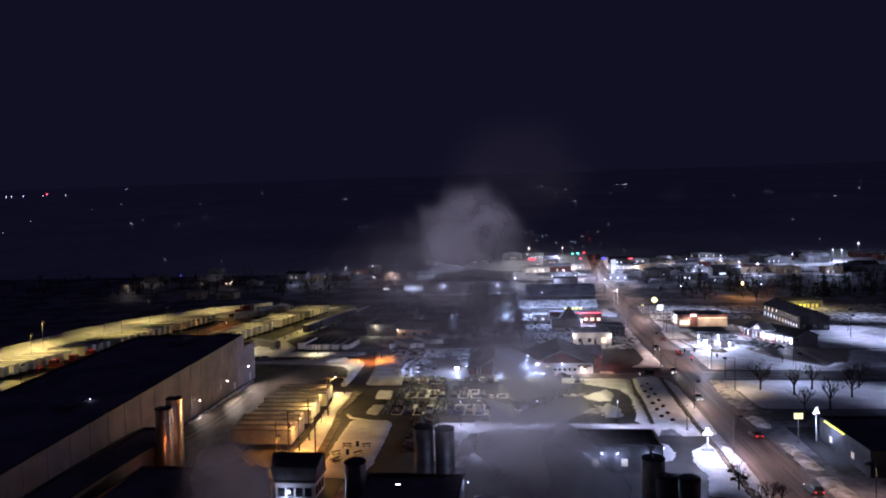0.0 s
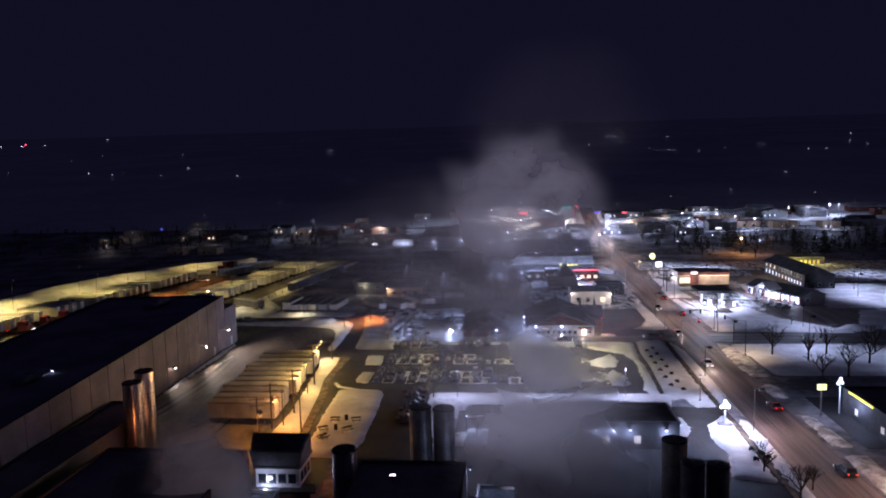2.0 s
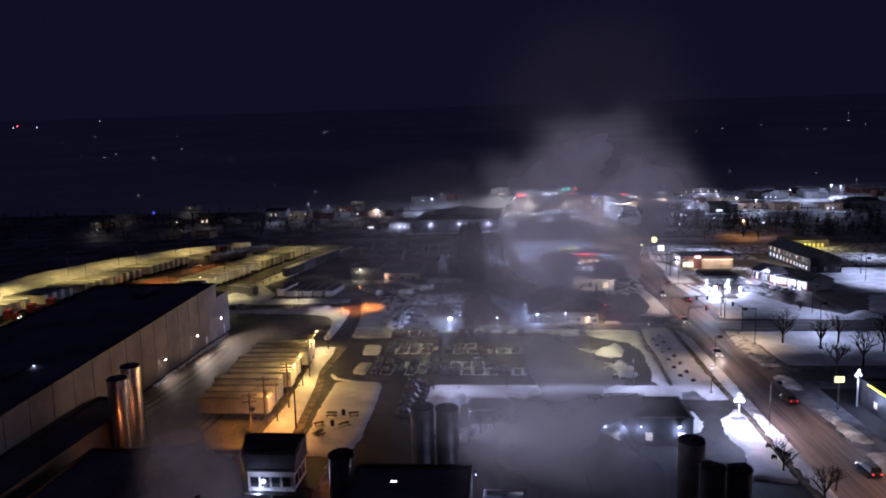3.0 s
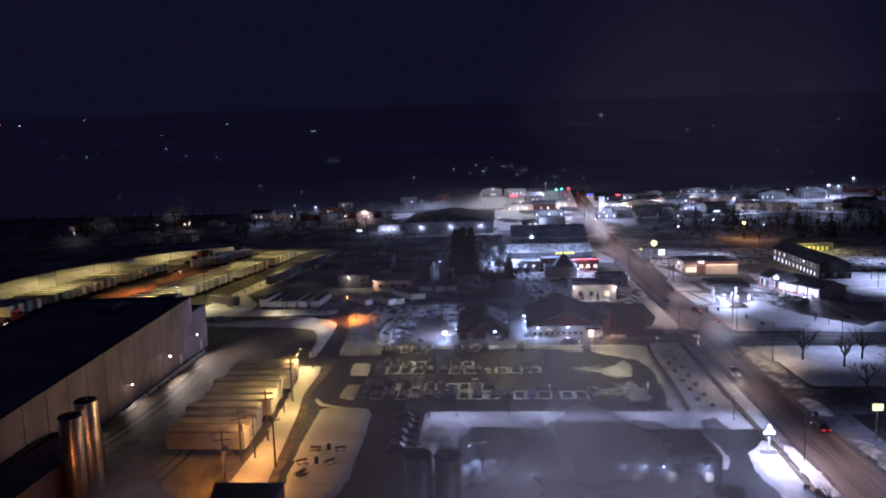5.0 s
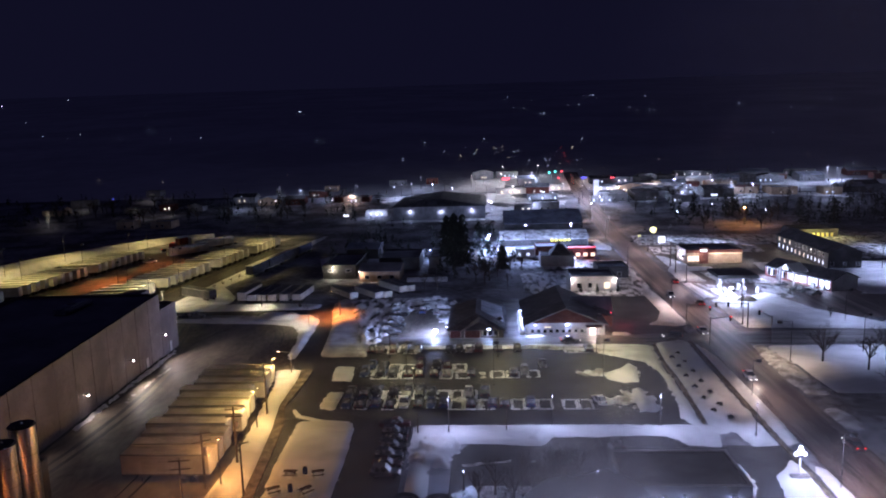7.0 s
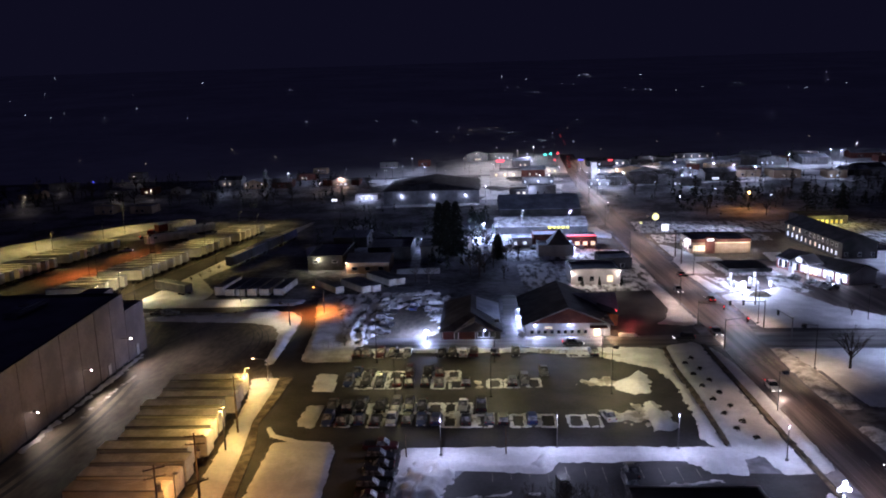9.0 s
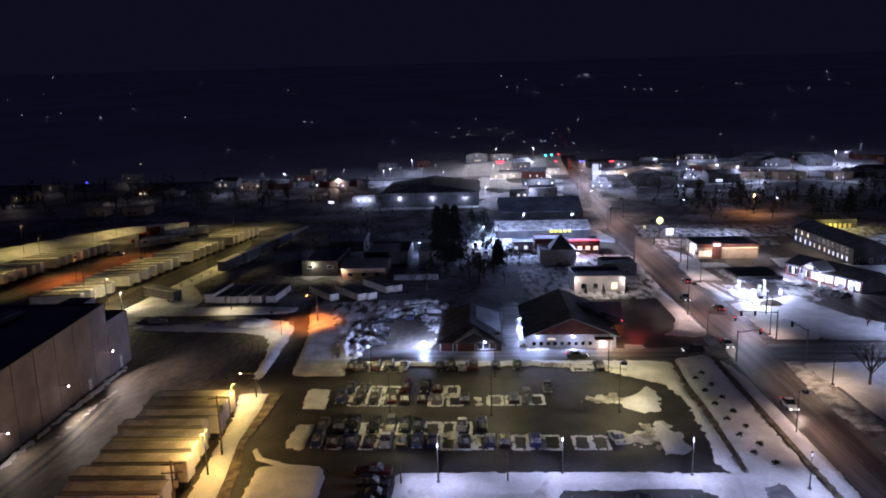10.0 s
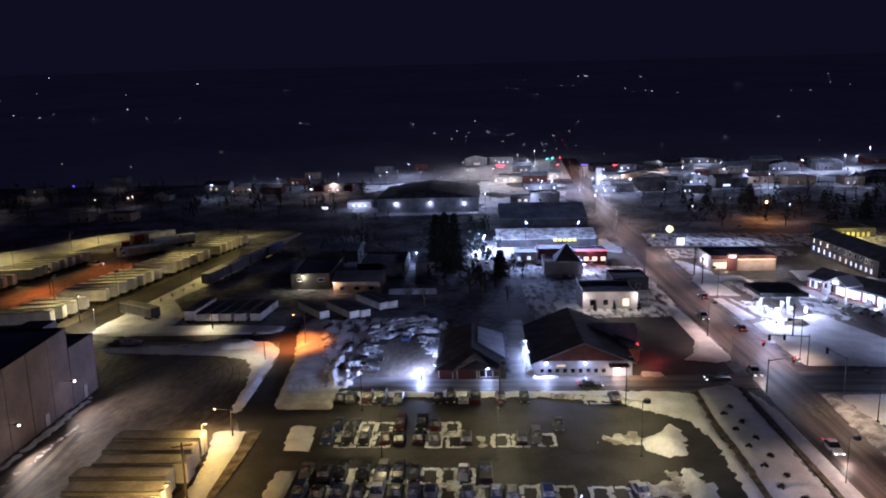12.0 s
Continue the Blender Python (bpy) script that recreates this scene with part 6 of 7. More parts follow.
for _x, _y in ((-141.5, 183.6), (-140.5, 192.2), (-139.5, 200.2), (-131.6, 309.0)):
    t = thing("truck_tractor", "dark red truck tractor with lit tail lamps in the yard", "truck", pose(_x, _y, 0.05, 0, 0, 8), "yard trucks")
    part("cab", boxed(-1.2, 1.2, -1.2, 1.2, 1.0, 3.5, bevel=0.15), M["red_box"], t)
    part("hood", boxed(1.2, 2.8, -1.0, 1.0, 1.0, 2.2, bevel=0.15), M["red_box"], t)
    part("windscreen", boxed(1.18, 1.24, -1.0, 1.0, 2.4, 3.2), M["car_glass"], t)
    part("frame", boxed(-4.6, 1.2, -0.5, 0.5, 0.7, 1.0), M["black_metal"], t)
    for _wx in (2.0, -2.4, -3.7):
        for _s in (-1, 1):
            part("wheel", TRAILER_WHEEL, M["rubber"], t).location = (_wx, _s * 1.0, 0.5)
    for _s in (-1, 1):
        part("tail_lamp", boxed(-4.7, -4.6, _s * 0.6 - 0.2, _s * 0.6 + 0.2, 0.8, 1.05), M["tail_red"], t, "lit red tail lamp")
        part("headlight", boxed(2.8, 2.86, _s * 0.7 - 0.15, _s * 0.7 + 0.15, 1.1, 1.35), M["head_on"], t, "lit headlight")
        part("marker_lamp", boxed(-0.1, 0.1, _s * 0.8 - 0.1, _s * 0.8 + 0.1, 3.5, 3.6), M["tail_red"], t, "lit roof marker lamp")
street_lamp(-97.6, 215.5, 7.0, (1.0, 0.85, 0.4), 1500, (0.5, 0), "yard lamp beside the gate", 40.0)
street_lamp(-37.6, 197.4, 6.9, ORANGE, 8000, (-2.2, -0.4), "orange sodium street lamp at the bend of the drive", 50.0, cone=122.0)
street_lamp(-62.0, 208.4, 4.4, (1.0, 0.80, 0.40), 900, (0.0, -1.0), "yellow street lamp beside the snow strip", 6.0, cone=140.0)
street_lamp(-92.0, 212.0, 4.4, (1.0, 0.80, 0.40), 1500, (0.5, -1.0), "yellow street lamp beside the drive", 6.0)
car("sedan", "black", -79, 198, 10)
car("suv", "grey", -76.4, 198.2, 14)

# ---- right side of the road ----
def fuel_canopy():
    t = thing("fuel_canopy", "fuel station canopy with a dark top and glaring lit underside", "canopy", Matrix.Translation((70.2, 219.3, 0)))
    part("deck", boxed(-5.4, 5.4, -5.2, 5.2, 5.2, 6.0, bevel=0.05), M["dark_wall"], t)
    part("fascia", boxed(-5.5, 5.5, -5.3, -5.2, 5.1, 6.05), M["black_metal"], t, "dark canopy fascia")
    for i in range(3):
        for j in range(2):
            part("light_panel", boxed(-4.0 + i * 3.4, -2.8 + i * 3.4, -3.2 + j * 5.0, -2.0 + j * 5.0, 5.12, 5.2), head_mat(WHITE, 30.0), t, "glaring ceiling light panel")
    for x in (-3.2, 3.2):
        part("column", boxed(x - 0.25, x + 0.25, -0.25, 0.25, 0, 5.2), M["white_wall"], t)
    return t


fuel_canopy()
for _x in (67.4, 73.2):
    for _y in (217.2, 221.8):
        t = thing("fuel_pump", "white fuel pump on a kerbed island", "fuel pump", Matrix.Translation((_x, _y, 0)), "fuel pumps")
        part("island", boxed(-0.6, 0.6, -1.2, 1.2, 0, 0.2, bevel=0.05), M["grey_wall"], t)
        part("casing", boxed(-0.3, 0.3, -0.5, 0.5, 0.2, 2.0, bevel=0.05), M["white_wall"], t)
        part("display", boxed(-0.26, 0.26, -0.54, -0.5, 1.3, 1.8), M["lit_cool"], t)
        part("hose", rodded((0.34, 0.2, 0.5), (0.34, 0.2, 1.6), 0.04, 0.04, 6), M["rubber"], t)
for _x, _y in ((68.2, 216.2), (72.4, 216.2), (70.2, 222)):
    light(_x, _y, 4.9, 1700, WHITE, 0.5)
pylon_sign(66.4, 208.4, 1.2, 1.2, 3.0, "sign_white", "tall glaring white price sign beside the pumps")
light(66.8, 206.4, 4.2, 1500, WHITE, 0.4)
pylon_sign(76.2, 216.2, 0.6, 0.8, 1.6, "sign_white", "small lit box sign in the snow")
light(76.6, 214.6, 2.4, 500, WHITE, 0.3)
t = building("convenience_store", "convenience store with a glaring white front and dark roof", 91.5, 101, 219, 244, 3.4, "white_wall", "gable_y", "shingle_roof", 1.9, category="store",
             windows=(("w", -11, -4.4, 4, 0.6, 1.3, 2.0, "lit_cool"), ("w", 4.6, 11, 4, 0.6, 1.3, 2.0, "glass_dark"), ("w", -1.6, 1.6, 3, 0.2, 0.9, 2.2, "lit_warm")))
t.matrix_basis = pose(97.2, 231.6, 0, 0, 0, 22)
part("gable_porch", gable(5, 6, 4.4, 1.9, 0.2, "x"), M["white_wall"], t, "white porch gable").location = (-6.6, 0, 0)
for _y in (-2.6, 2.6):
    part("porch_post", boxed(-8.8, -8.4, _y - 0.2, _y + 0.2, 0, 4.4), M["white_wall"], t)
part("base_band", boxed(-4.86, -4.76, -12.4, 12.4, 0.0, 0.55), M["brick_wall"], t, "dark brick band along the foot of the wall")
part("fascia", boxed(-5.0, -4.76, -12.4, 12.4, 2.75, 3.3), M["dark_wall"], t, "dark fascia under the eaves")
for _y in (-12.2, -8.0, -4.0, 4.0, 8.0, 12.2):
    part("pier", boxed(-5.0, -4.77, _y - 0.28, _y + 0.28, 0.56, 2.74), M["brick_wall"], t, "dark brick pier")
for _y in (-6.6, -10.0, 6.4):
    part("ice_chest", boxed(-5.8, -5.05, _y - 0.7, _y + 0.7, 0.05, 1.5, bevel=0.04), M["grey_wall"], t, "pale ice chest against the wall")
part("sign_face", boxed(-7.0, -6.86, -0.9, 0.9, 5.0, 5.7), M["sign_white"], t, "small lit sign on the porch gable").location = (-2.35, 0, -0.5)
for _x, _y in ((94.0, 219.5), (91.8, 225.0), (88.6, 233.0), (86.2, 239.0)):
    light(_x, _y, 1.9, 850, WHITE, 0.3)
for _y in (214.6, 217.6, 220.6, 226, 236):
    car(_rng.choice(_styles), _rng.choice(("black", "grey", "silver")), 90.6 - 0.4 * (_y - 216), _y, _rng.choice((0, 180)) + 22, False, "cars at the store")
t = building("restaurant", "tan roadside restaurant with a dark parapet and lit front", 69.4, 88.4, 263, 276, 4.6, "tan_wall", category="restaurant",
             windows=(("s", -8.2, -5.4, 3, 0.8, 1.2, 1.8, "lit_warm"), ("w", -3, 3, 3, 0.8, 1.2, 1.6, "lit_warm")))
part("tower", boxed(-5.0, -2.0, -7.0, -6.5, 0, 5.6), M["brick_wall"], t, "dark red entrance panel")
part("sign_face", boxed(-4.6, -2.5, -7.08, -7.0, 4.2, 4.9), M["sign_white"], t, "small lit sign")
part("fascia", boxed(-9.55, 9.55, -6.6, -6.5, 3.6, 4.75), M["brick_wall"], t, "brown fascia band")
part("light_band", boxed(-1.8, 9.3, -6.66, -6.5, 3.4, 3.55), M["lit_warm"], t, "warm light band under the fascia")
for _x in (74, 80, 86):
    light(_x, 261.0, 3.2, 320, WARM, 0.3)
wall_lamp(69.2, 268, 3.6, -0.6, 0, WHITE, 800, 30.0, 0.18)
wall_lamp(88.6, 266, 3.6, 0.6, -0.4, WHITE, 800, 30.0, 0.18)
t = building("hotel", "two-storey hotel with rows of lit windows", 111, 121.5, 250, 291, 5.4, "dark_wall", "gable_y", "shingle_roof", 2.4, category="hotel",
             windows=(("w", -17, -6, 5, 0.9, 0.8, 1.2, "lit_cool"), ("w", -17, 4, 8, 3.4, 0.9, 1.2, "glass_dark"), ("w", 7, 18, 4, 0.9, 0.9, 1.4, "lit_cool"), ("w", 9, 18, 3, 3.4, 0.8, 1.2, "lit_warm"), ("w", -3, 4, 3, 0.9, 0.9, 1.3, "lit_dim"), ("s", -4, 4, 3, 1.0, 1.0, 1.2, "glass_dark")))
# bare lights added along the hotel front, without fixtures
for _y in (256, 268, 282):
    light(108.6, _y, 3.6, 260, WARM, 0.3)
building("yellow_hall", "hall with a yellow-lit front", 127, 144, 313, 326, 3.6, "dark_wall", category="hall", windows=(("s", -6.6, 6.0, 8, 0.6, 0.9, 1.5, "yellow_wash"),))
light(134, 310, 4.0, 1000, (1.0, 0.85, 0.2), 0.4)
light(143.5, 311, 5, 500, (1.0, 0.8, 0.3), 0.3)
t = thing("round_sign", "glowing pale yellow round sign on a tall post", "sign", Matrix.Translation((67.3, 302.0, 0)))
part("post", rodded((0, 0, 0), (0, 0, 5.2), 0.15, 0.15, 8), M["dull_steel"], t)
part("sign_face", rodded((0, -0.2, 6.3), (0, 0.2, 6.3), 1.25, 1.25, 24), M["sign_yellow"], t)
pylon_sign(66.9, 286.6, 3.6, 2.6, 2.4, "sign_white", "white lit box sign above a dark board")
street_lamp(76, 312, 6.5, WHITE, 1100, (0.8, 0), "cold street lamp with a deep shade", 2.0, shaded=True)
street_lamp(92, 306, 6.5, WHITE, 1500, (0.8, 0), "cold street lamp with a deep shade", 2.0, shaded=True)
pylon_sign(62.5, 305, 3.2, 1.1, 0.8, "sign_yellow", "small yellow lit sign beside the road")

for _i in range(16):
    car(_rng.choice(_styles), _rng.choice(("black", "grey", "silver", "white", "blue")), 3.0 + (_i % 8) * 5.4 + _rng.uniform(-0.8, 0.8), (274.0, 293.5)[_i // 8] + _rng.uniform(-0.8, 0.8), 90 + _rng.uniform(-8, 8), False, "cars on the dealer lot")
for _x, _y, _a in ((-21.6, 181, 4), (-21.8, 186.4, 0), (-22.2, 191.6, 8), (-22.0, 196.6, 176), (-12.4, 199.4, 95), (-16.0, 200.6, 88)):
    car(_rng.choice(_styles), _rng.choice(("black", "grey", "black", "blue")), _x, _y, _a, False, "cars on the slushy lot")

# cars and signals at the crossing
mast_arm(47.8, 183.2, 6.0, -40, ((5.6, "signal_red"),))
mast_arm(61.9, 183.0, 8.5, 180, ((4.6, "neon_yellow"), (7.4, "sign_yellow")))
mast_arm(62.4, 170.4, 5.5, 100, ((5.0, "signal_red"),))
mast_arm(49.2, 170.0, 5.0, 10, ((4.6, "signal_red"),))
for _st, _co, _x, _y, _a in (("suv", "black", 42.6, 175.2, 180), ("sedan", "white", 50.1, 148.6, -92), ("sedan", "silver", 50.4, 178.8, -90), ("sedan", "black", 57.4, 205.0, 90), ("suv", "grey", 52.0, 214.0, -90),
                             ("sedan", "black", 57.6, 232.0, 90), ("sedan", "black", 19.4, 172.8, 0), ("sedan", "red", 54.4, 119.0, 92), ("suv", "black", 54.2, 90.0, 92)):
    car(_st, _co, _x, _y, _a, True, "cars on the road")
for _x, _y in ((50.0, 144.4), (50.4, 174.8)):
    light(_x, _y, 0.9, 140, WARM, 0.15)
street_lamp(46.9, 138.6, 7.0, (1.0, 0.70, 0.44), 1500, (0.9, 0), "street lamp with a deep shade beside the road", 1.5, shaded=True)
for _x, _y, _h, _a in ((46.4, 106.0, 8.0, (1.2, 0)), (48.6, 200.0, 8.0, (1.2, 0)), (61.2, 232.0, 8.4, (-1.2, 0)), (49.6, 262.0, 8.4, (1.2, 0)), (62.6, 290.0, 8.4, (-1.2, 0)), (59.0, 80.0, 8.4, (-1.2, 0))):
    street_lamp(_x, _y, _h, PINK, 3000, _a, "street lamp with a deep shade beside the road", 1.5, shaded=True)
street_lamp(61.4, 158.0, 8.4, (1.0, 0.72, 0.42), 2300, (-2.4, 0), "street lamp with a deep shade beside the road", 1.5, cone=125.0, shaded=True)
street_lamp(61.8, 186.0, 8.4, PINK, 2600, (-2.4, 0), "street lamp with a deep shade beside the road", 1.5, cone=95.0, shaded=True)
for _x, _y, _h in ((66.4, 200.0, 7.4), (61.6, 246.0, 8.0), (63.0, 258.0, 8.6)):
    utility_pole(_x, _y, _h, 90)
for _x, _y, _h, _s in ((67.4, 157.4, 9.5, 1), (73.7, 152.4, 9.0, 2), (80, 158, 8.4, 3), (86, 150, 9.2, 1), (92, 160, 8.8, 2), (77, 140, 9, 3), (99, 155, 9.4, 1), (70, 136, 8, 2), (84.0, 190.0, 4.0, 3), (106, 162, 7, 2)):
    bare_tree(_x, _y, _h, _s, _x * 17)
for _x, _y, _h, _p in ((78, 163, 8.5, 2000), (98, 150, 8.5, 2000), (120, 176, 8.5, 2000), (86, 187, 8.0, 1500), (150, 196, 9.0, 3600), (122, 234, 8.0, 2600), (130, 222, 8.0, 3000), (128, 250, 8.0, 2600), (146, 284, 8.0, 2400), (150, 240, 8.0, 2600)):
    street_lamp(_x, _y, _h, (0.66, 0.74, 1.0), _p, (0.9, 0), "cold street lamp with a deep shade", 2.0, shaded=True)


# wire fence along the snow corner
t = thing("wire_fence", "low wire fence on thin posts along the snowy corner", "fence")
for _i in range(8):
    part("post", rodded((-35.4 + _i * 1.05, 169.6 + _i * 0.36, 0.2), (-35.4 + _i * 1.05, 169.6 + _i * 0.36, 1.7), 0.04, 0.04, 6), M["galvanised"], t)
for _z in (0.7, 1.15, 1.6):
    part("wire", rodded((-35.4, 169.6, _z), (-28.05, 172.12, _z), 0.015, 0.015, 4), M["galvanised"], t)

# ---- the far town ----
building("far_hall", "big pale hall with a black roof and wall lamps", -47, 1, 386, 440, 7.0, "grey_wall", "hip", "shingle_roof", 3.6, category="hall", ridge=24)
for _x in (-38, -22, -6):
    wall_lamp(_x, 385.8, 4.6 + gz(386), 0, -0.6, WHITE, 230, 40.0, 0.12)
snow_bank("snow_strip", [(-49, 376.5), (0, 381), (1, 385.4), (-49, 381.5)], 0.5, 1.0, 0.1, M["snow"], "lit snow before the big hall", 1.6, gz(372) + 0.4)
building("far_kiosk", "glaring white canopy beside the big hall", -64, -52, 400, 408, 3.0, "white_wall", roof_mat="grey_roof", category="canopy", windows=(("s", -3, 3, 3, 0.8, 0.9, 1.0, "lit_cool"),))
light(-58, 396, 6.0, 1500, WHITE, 0.6)
for _x in (-36, -22):
    lone("roof_hatch", boxed(-3.4, 3.4, -0.9, 0.9, 0, 0.5, bevel=0.1), M["grey_wall"], "long pale skylight on the black hall roof", "skylight", pose(_x, 399.0, gz(386) + 9.0, 8, 0, 0), "roof skylights")
building("brick_hall", "long low reddish brick hall under warm lamps", -92, -70, 452, 462, 3.4, "brick_wall", "flat", "grey_roof", category="hall")
light(-80, 447, gz(447) + 4.5, 1500, (1.0, 0.62, 0.4), 0.3)
snow_bank("snow_strip", [(-56, 333), (-44.5, 332), (-42, 313.5), (-54.8, 315.5)], 0.35, 1.2, 0.15, M["snow"], "trampled snow between dark sheds", 0.9, gz(315))
snow_bank("snow_strip", [(-62.6, 283), (-59.4, 287), (-53.4, 270), (-54.2, 252.5)], 0.35, 1.0, 0.15, M["snow"], "snow beside the dark shed", 0.8, 0.0)
pylon_sign(-70, 376, 4.0, 2.8, 1.1, "sign_white", "white lit box sign in the snow")


def far_lamps(places, h, colour, power, label, strength=40.0, size=0.3):
    for i, (x, y) in enumerate(places):
        g = gz(y)
        t = thing("street_lamp", label, "street lamp", Matrix.Translation((x, y, g)), "far street lamps")
        part("pole", rodded((0, 0, 0), (0, 0, h), 0.12, 0.08, 6), M["pole_steel"], t)
        part("head", boxed(-0.5, 0.5, -0.3, 0.3, h + 0.35, h + 0.5, bevel=0.05), M["dull_steel"], t)
        part("lens", ball(bmesh.new(), (0, 0, h + 0.1), 0.62 * size * (0.55 + 0.28 * ((i * 7) % 4)), 1), head_mat(colour, strength), t, "glowing lamp lens")
        light(x, y - 1.0, g + h - 0.5, power, colour, 0.3)


far_lamps(((33, 509), (34, 480), (34, 423), (39, 424), (7, 416), (4, 388), (-19, 448), (48, 455)), 8.0, WHITE, 1700, "cold street lamp in the far town", 40.0, 0.22)
far_lamps(((70, 459), (69, 440), (62, 436), (59, 446), (61, 470), (72, 435), (80, 429), (117, 444), (115, 428)), 7.6, WHITE, 1500, "cold street lamp in the far town", 40.0, 0.22)
far_lamps(((144, 480), (146, 446), (154, 435), (191, 481), (205, 486), (224, 498), (228, 493), (254, 527), (196, 432), (137, 454), (117, 463)), 8.0, WHITE, 1900, "bright street lamp in the far town", 60.0, 0.28)
far_lamps(((-131, 470), (-113, 454), (-96, 461), (-80, 466), (-144, 435), (-52, 468), (-32, 467), (-42, 499), (-25, 476), (-46, 472), (-55, 458)), 7.6, WHITE, 900, "cold street lamp over a far snowy lot", 18.0, 0.24)
far_lamps(((-217, 473), (-197, 410), (-181, 418), (-131, 430), (-247, 440), (-89, 431), (-245, 405), (-232, 383), (-78, 426), (-123, 433)), 4.8, (1.0, 0.85, 0.65), 150, "dim warm street lamp among far houses", 8.0, 0.3)
far_lamps(((90, 398), (89, 349), (129, 350), (112, 372), (160, 360)), 7.0, WHITE, 160, "small cold lamp among dark trees", 14.0, 0.26)
far_lamps(((0, 520), (12, 505), (22, 490), (-8, 500), (28, 530), (10, 472), (18, 455), (-5, 470), (2, 450), (40, 545), (14, 545)), 7.6, (1.0, 0.92, 0.82), 1400, "pale street lamp over a far snowy lot", 40.0, 0.24)
far_lamps(((55, 333), (54, 378), (62, 403)), 7.6, (1.0, 0.8, 0.6), 450, "pale street lamp beside the far road", 40.0, 0.22)
far_lamps(((121, 354),), 7.6, (1.0, 0.42, 0.08), 2500, "orange street lamp among dark trees", 40.0, 1.4)
_rng = random.Random(11)
_walls = ("dark_wall", "grey_wall", "dark_wall", "grey_wall", "brick_wall", "tan_wall")


def far_building(x, y, w, d, h, lit, i):
    kind = _rng.choice(("flat", "flat", "gable_x", "gable_y"))
    pane = _rng.choice(("lit_cool", "lit_warm", "lit_cool", "lit_dim"))
    n = _rng.choice((2, 2, 3))
    a = _rng.uniform(-w / 2 + 1.2, 0)
    rows = (("s", a, a + _rng.uniform(2.0, w / 2 - 0.6), n, 1.0, _rng.uniform(0.7, 1.2), 1.1, pane if lit else "glass_dark"),)
    building("far_building", "far town building with a snowy roof and " + ("lit" if lit else "dark") + " windows", x - w / 2, x + w / 2, y, y + d, h, _rng.choice(_walls), kind,
             _rng.choice(("grey_roof", "shingle_roof", "grey_roof")), 1.8, rows, group="far buildings")


for _i, (_x, _y) in enumerate(((0, 528), (17, 533), (22, 469), (34, 463), (80, 496), (78, 428), (76, 440), (92, 460), (106, 493), (122, 497), (130, 473), (150, 471), (168, 489), (186, 487), (212, 486), (202, 436), (176, 440), (156, 446),
                                 (137, 435), (114, 420), (94, 428), (96, 444), (29, 499), (34, 400))):
    far_building(_x, _y + 6, _rng.uniform(10, 20), _rng.uniform(8, 14), _rng.uniform(3.4, 5.4), _i % 3 != 2, _i)
for _i, (_x, _y) in enumerate(((-150, 452), (-132, 442), (-224, 485), (-207, 423), (-190, 428), (-253, 448), (-255, 419), (-103, 491), (-80, 443), (-185, 368), (-166, 368), (-115, 441), (-107, 468), (-171, 426), (-60, 510), (-36, 512))):
    far_building(_x, _y + 5, _rng.uniform(8, 15), _rng.uniform(7, 10), _rng.uniform(3.0, 4.6), _i % 4 == 0, _i)
for _i in range(26):
    far_building(_rng.uniform(90, 330), _rng.uniform(440, 520), _rng.uniform(9, 20), _rng.uniform(8, 12), _rng.uniform(3.0, 4.6), _i % 5 == 0, _i)
for _i in range(14):
    _x, _y = (62 + 9 * _i if _i < 10 else 8 + 9 * (_i - 10)), (432 if _i < 10 else 400) + (_i * 37) % 100
    _w = 12 + (_i * 13) % 15
    building("strip_shop", "long low far shop with a lit front", _x, _x + _w, _y, _y + 8, 3.4, ("grey_wall", "white_wall", "dark_wall")[_i % 3], "flat", "grey_roof", windows=(("s", -_w / 2 + 1.5 + _i % 4, _w / 2 - 1.5 - _i % 3, 3 + _i % 3, 0.8, 0.8 + 0.2 * (_i % 4), 1.1, ("lit_cool", "lit_warm", "lit_dim")[_i % 3]),), category="shop", group="far shops")
    light(_x + _w / 2, _y - 3.5, gz(_y) + 3.4, 900, (WHITE, WARM, WHITE)[_i % 3], 0.3)
# snow fields that catch the lamps
for _pts in (((66, 424), (130, 432), (200, 440), (210, 480), (150, 505), (66, 490)), ((-66, 440), (-16, 442), (-8, 500), (-30, 545), (-70, 520)), ((190, 430), (300, 420), (330, 520), (230, 560), (170, 520)), ((-2, 396), (48, 386), (52, 470), (0, 480)), ((-30, 482), (52, 474), (56, 556), (20, 575), (-34, 550))):
    bm = bmesh.new()
    xs = np.linspace(min(p[0] for p in _pts), max(p[0] for p in _pts), 40)
    ys = np.linspace(min(p[1] for p in _pts), max(p[1] for p in _pts), 40)
    X, Y = np.meshgrid(xs, ys)
    D = edge_distance(X, Y, list(_pts))
    g = {}
    for i in range(39):
        for j in range(39):
            c = ((i, j), (i, j + 1), (i + 1, j + 1), (i + 1, j))
            if min(D[k] for k in c) + 6 * noise.noise((X[i, j] / 14, Y[i, j] / 14, 0)) < 1 or noise.noise((X[i, j] / 17, Y[i, j] / 9, 5)) < -0.12:
                continue
            for k in c:
                if k not in g:
                    g[k] = bm.verts.new((X[k], Y[k], gz(Y[k]) + 0.12))
            bm.faces.new([g[k] for k in c]).smooth = True
    lone("snow_field_far", bm, M["snow"], "snowy lots and roofs of the far town", "snow", kind="structure")
pylon_sign(15, 500, 4.5, 5.0, 1.6, "neon_red", "long red lit sign on a far shop")
pylon_sign(86, 500, 4.0, 3.0, 0.9, "neon_red", "small red lit sign in the far town")
pylon_sign(67, 500, 4.4, 3.4, 0.9, "neon_blue", "small blue lit sign in the far town")
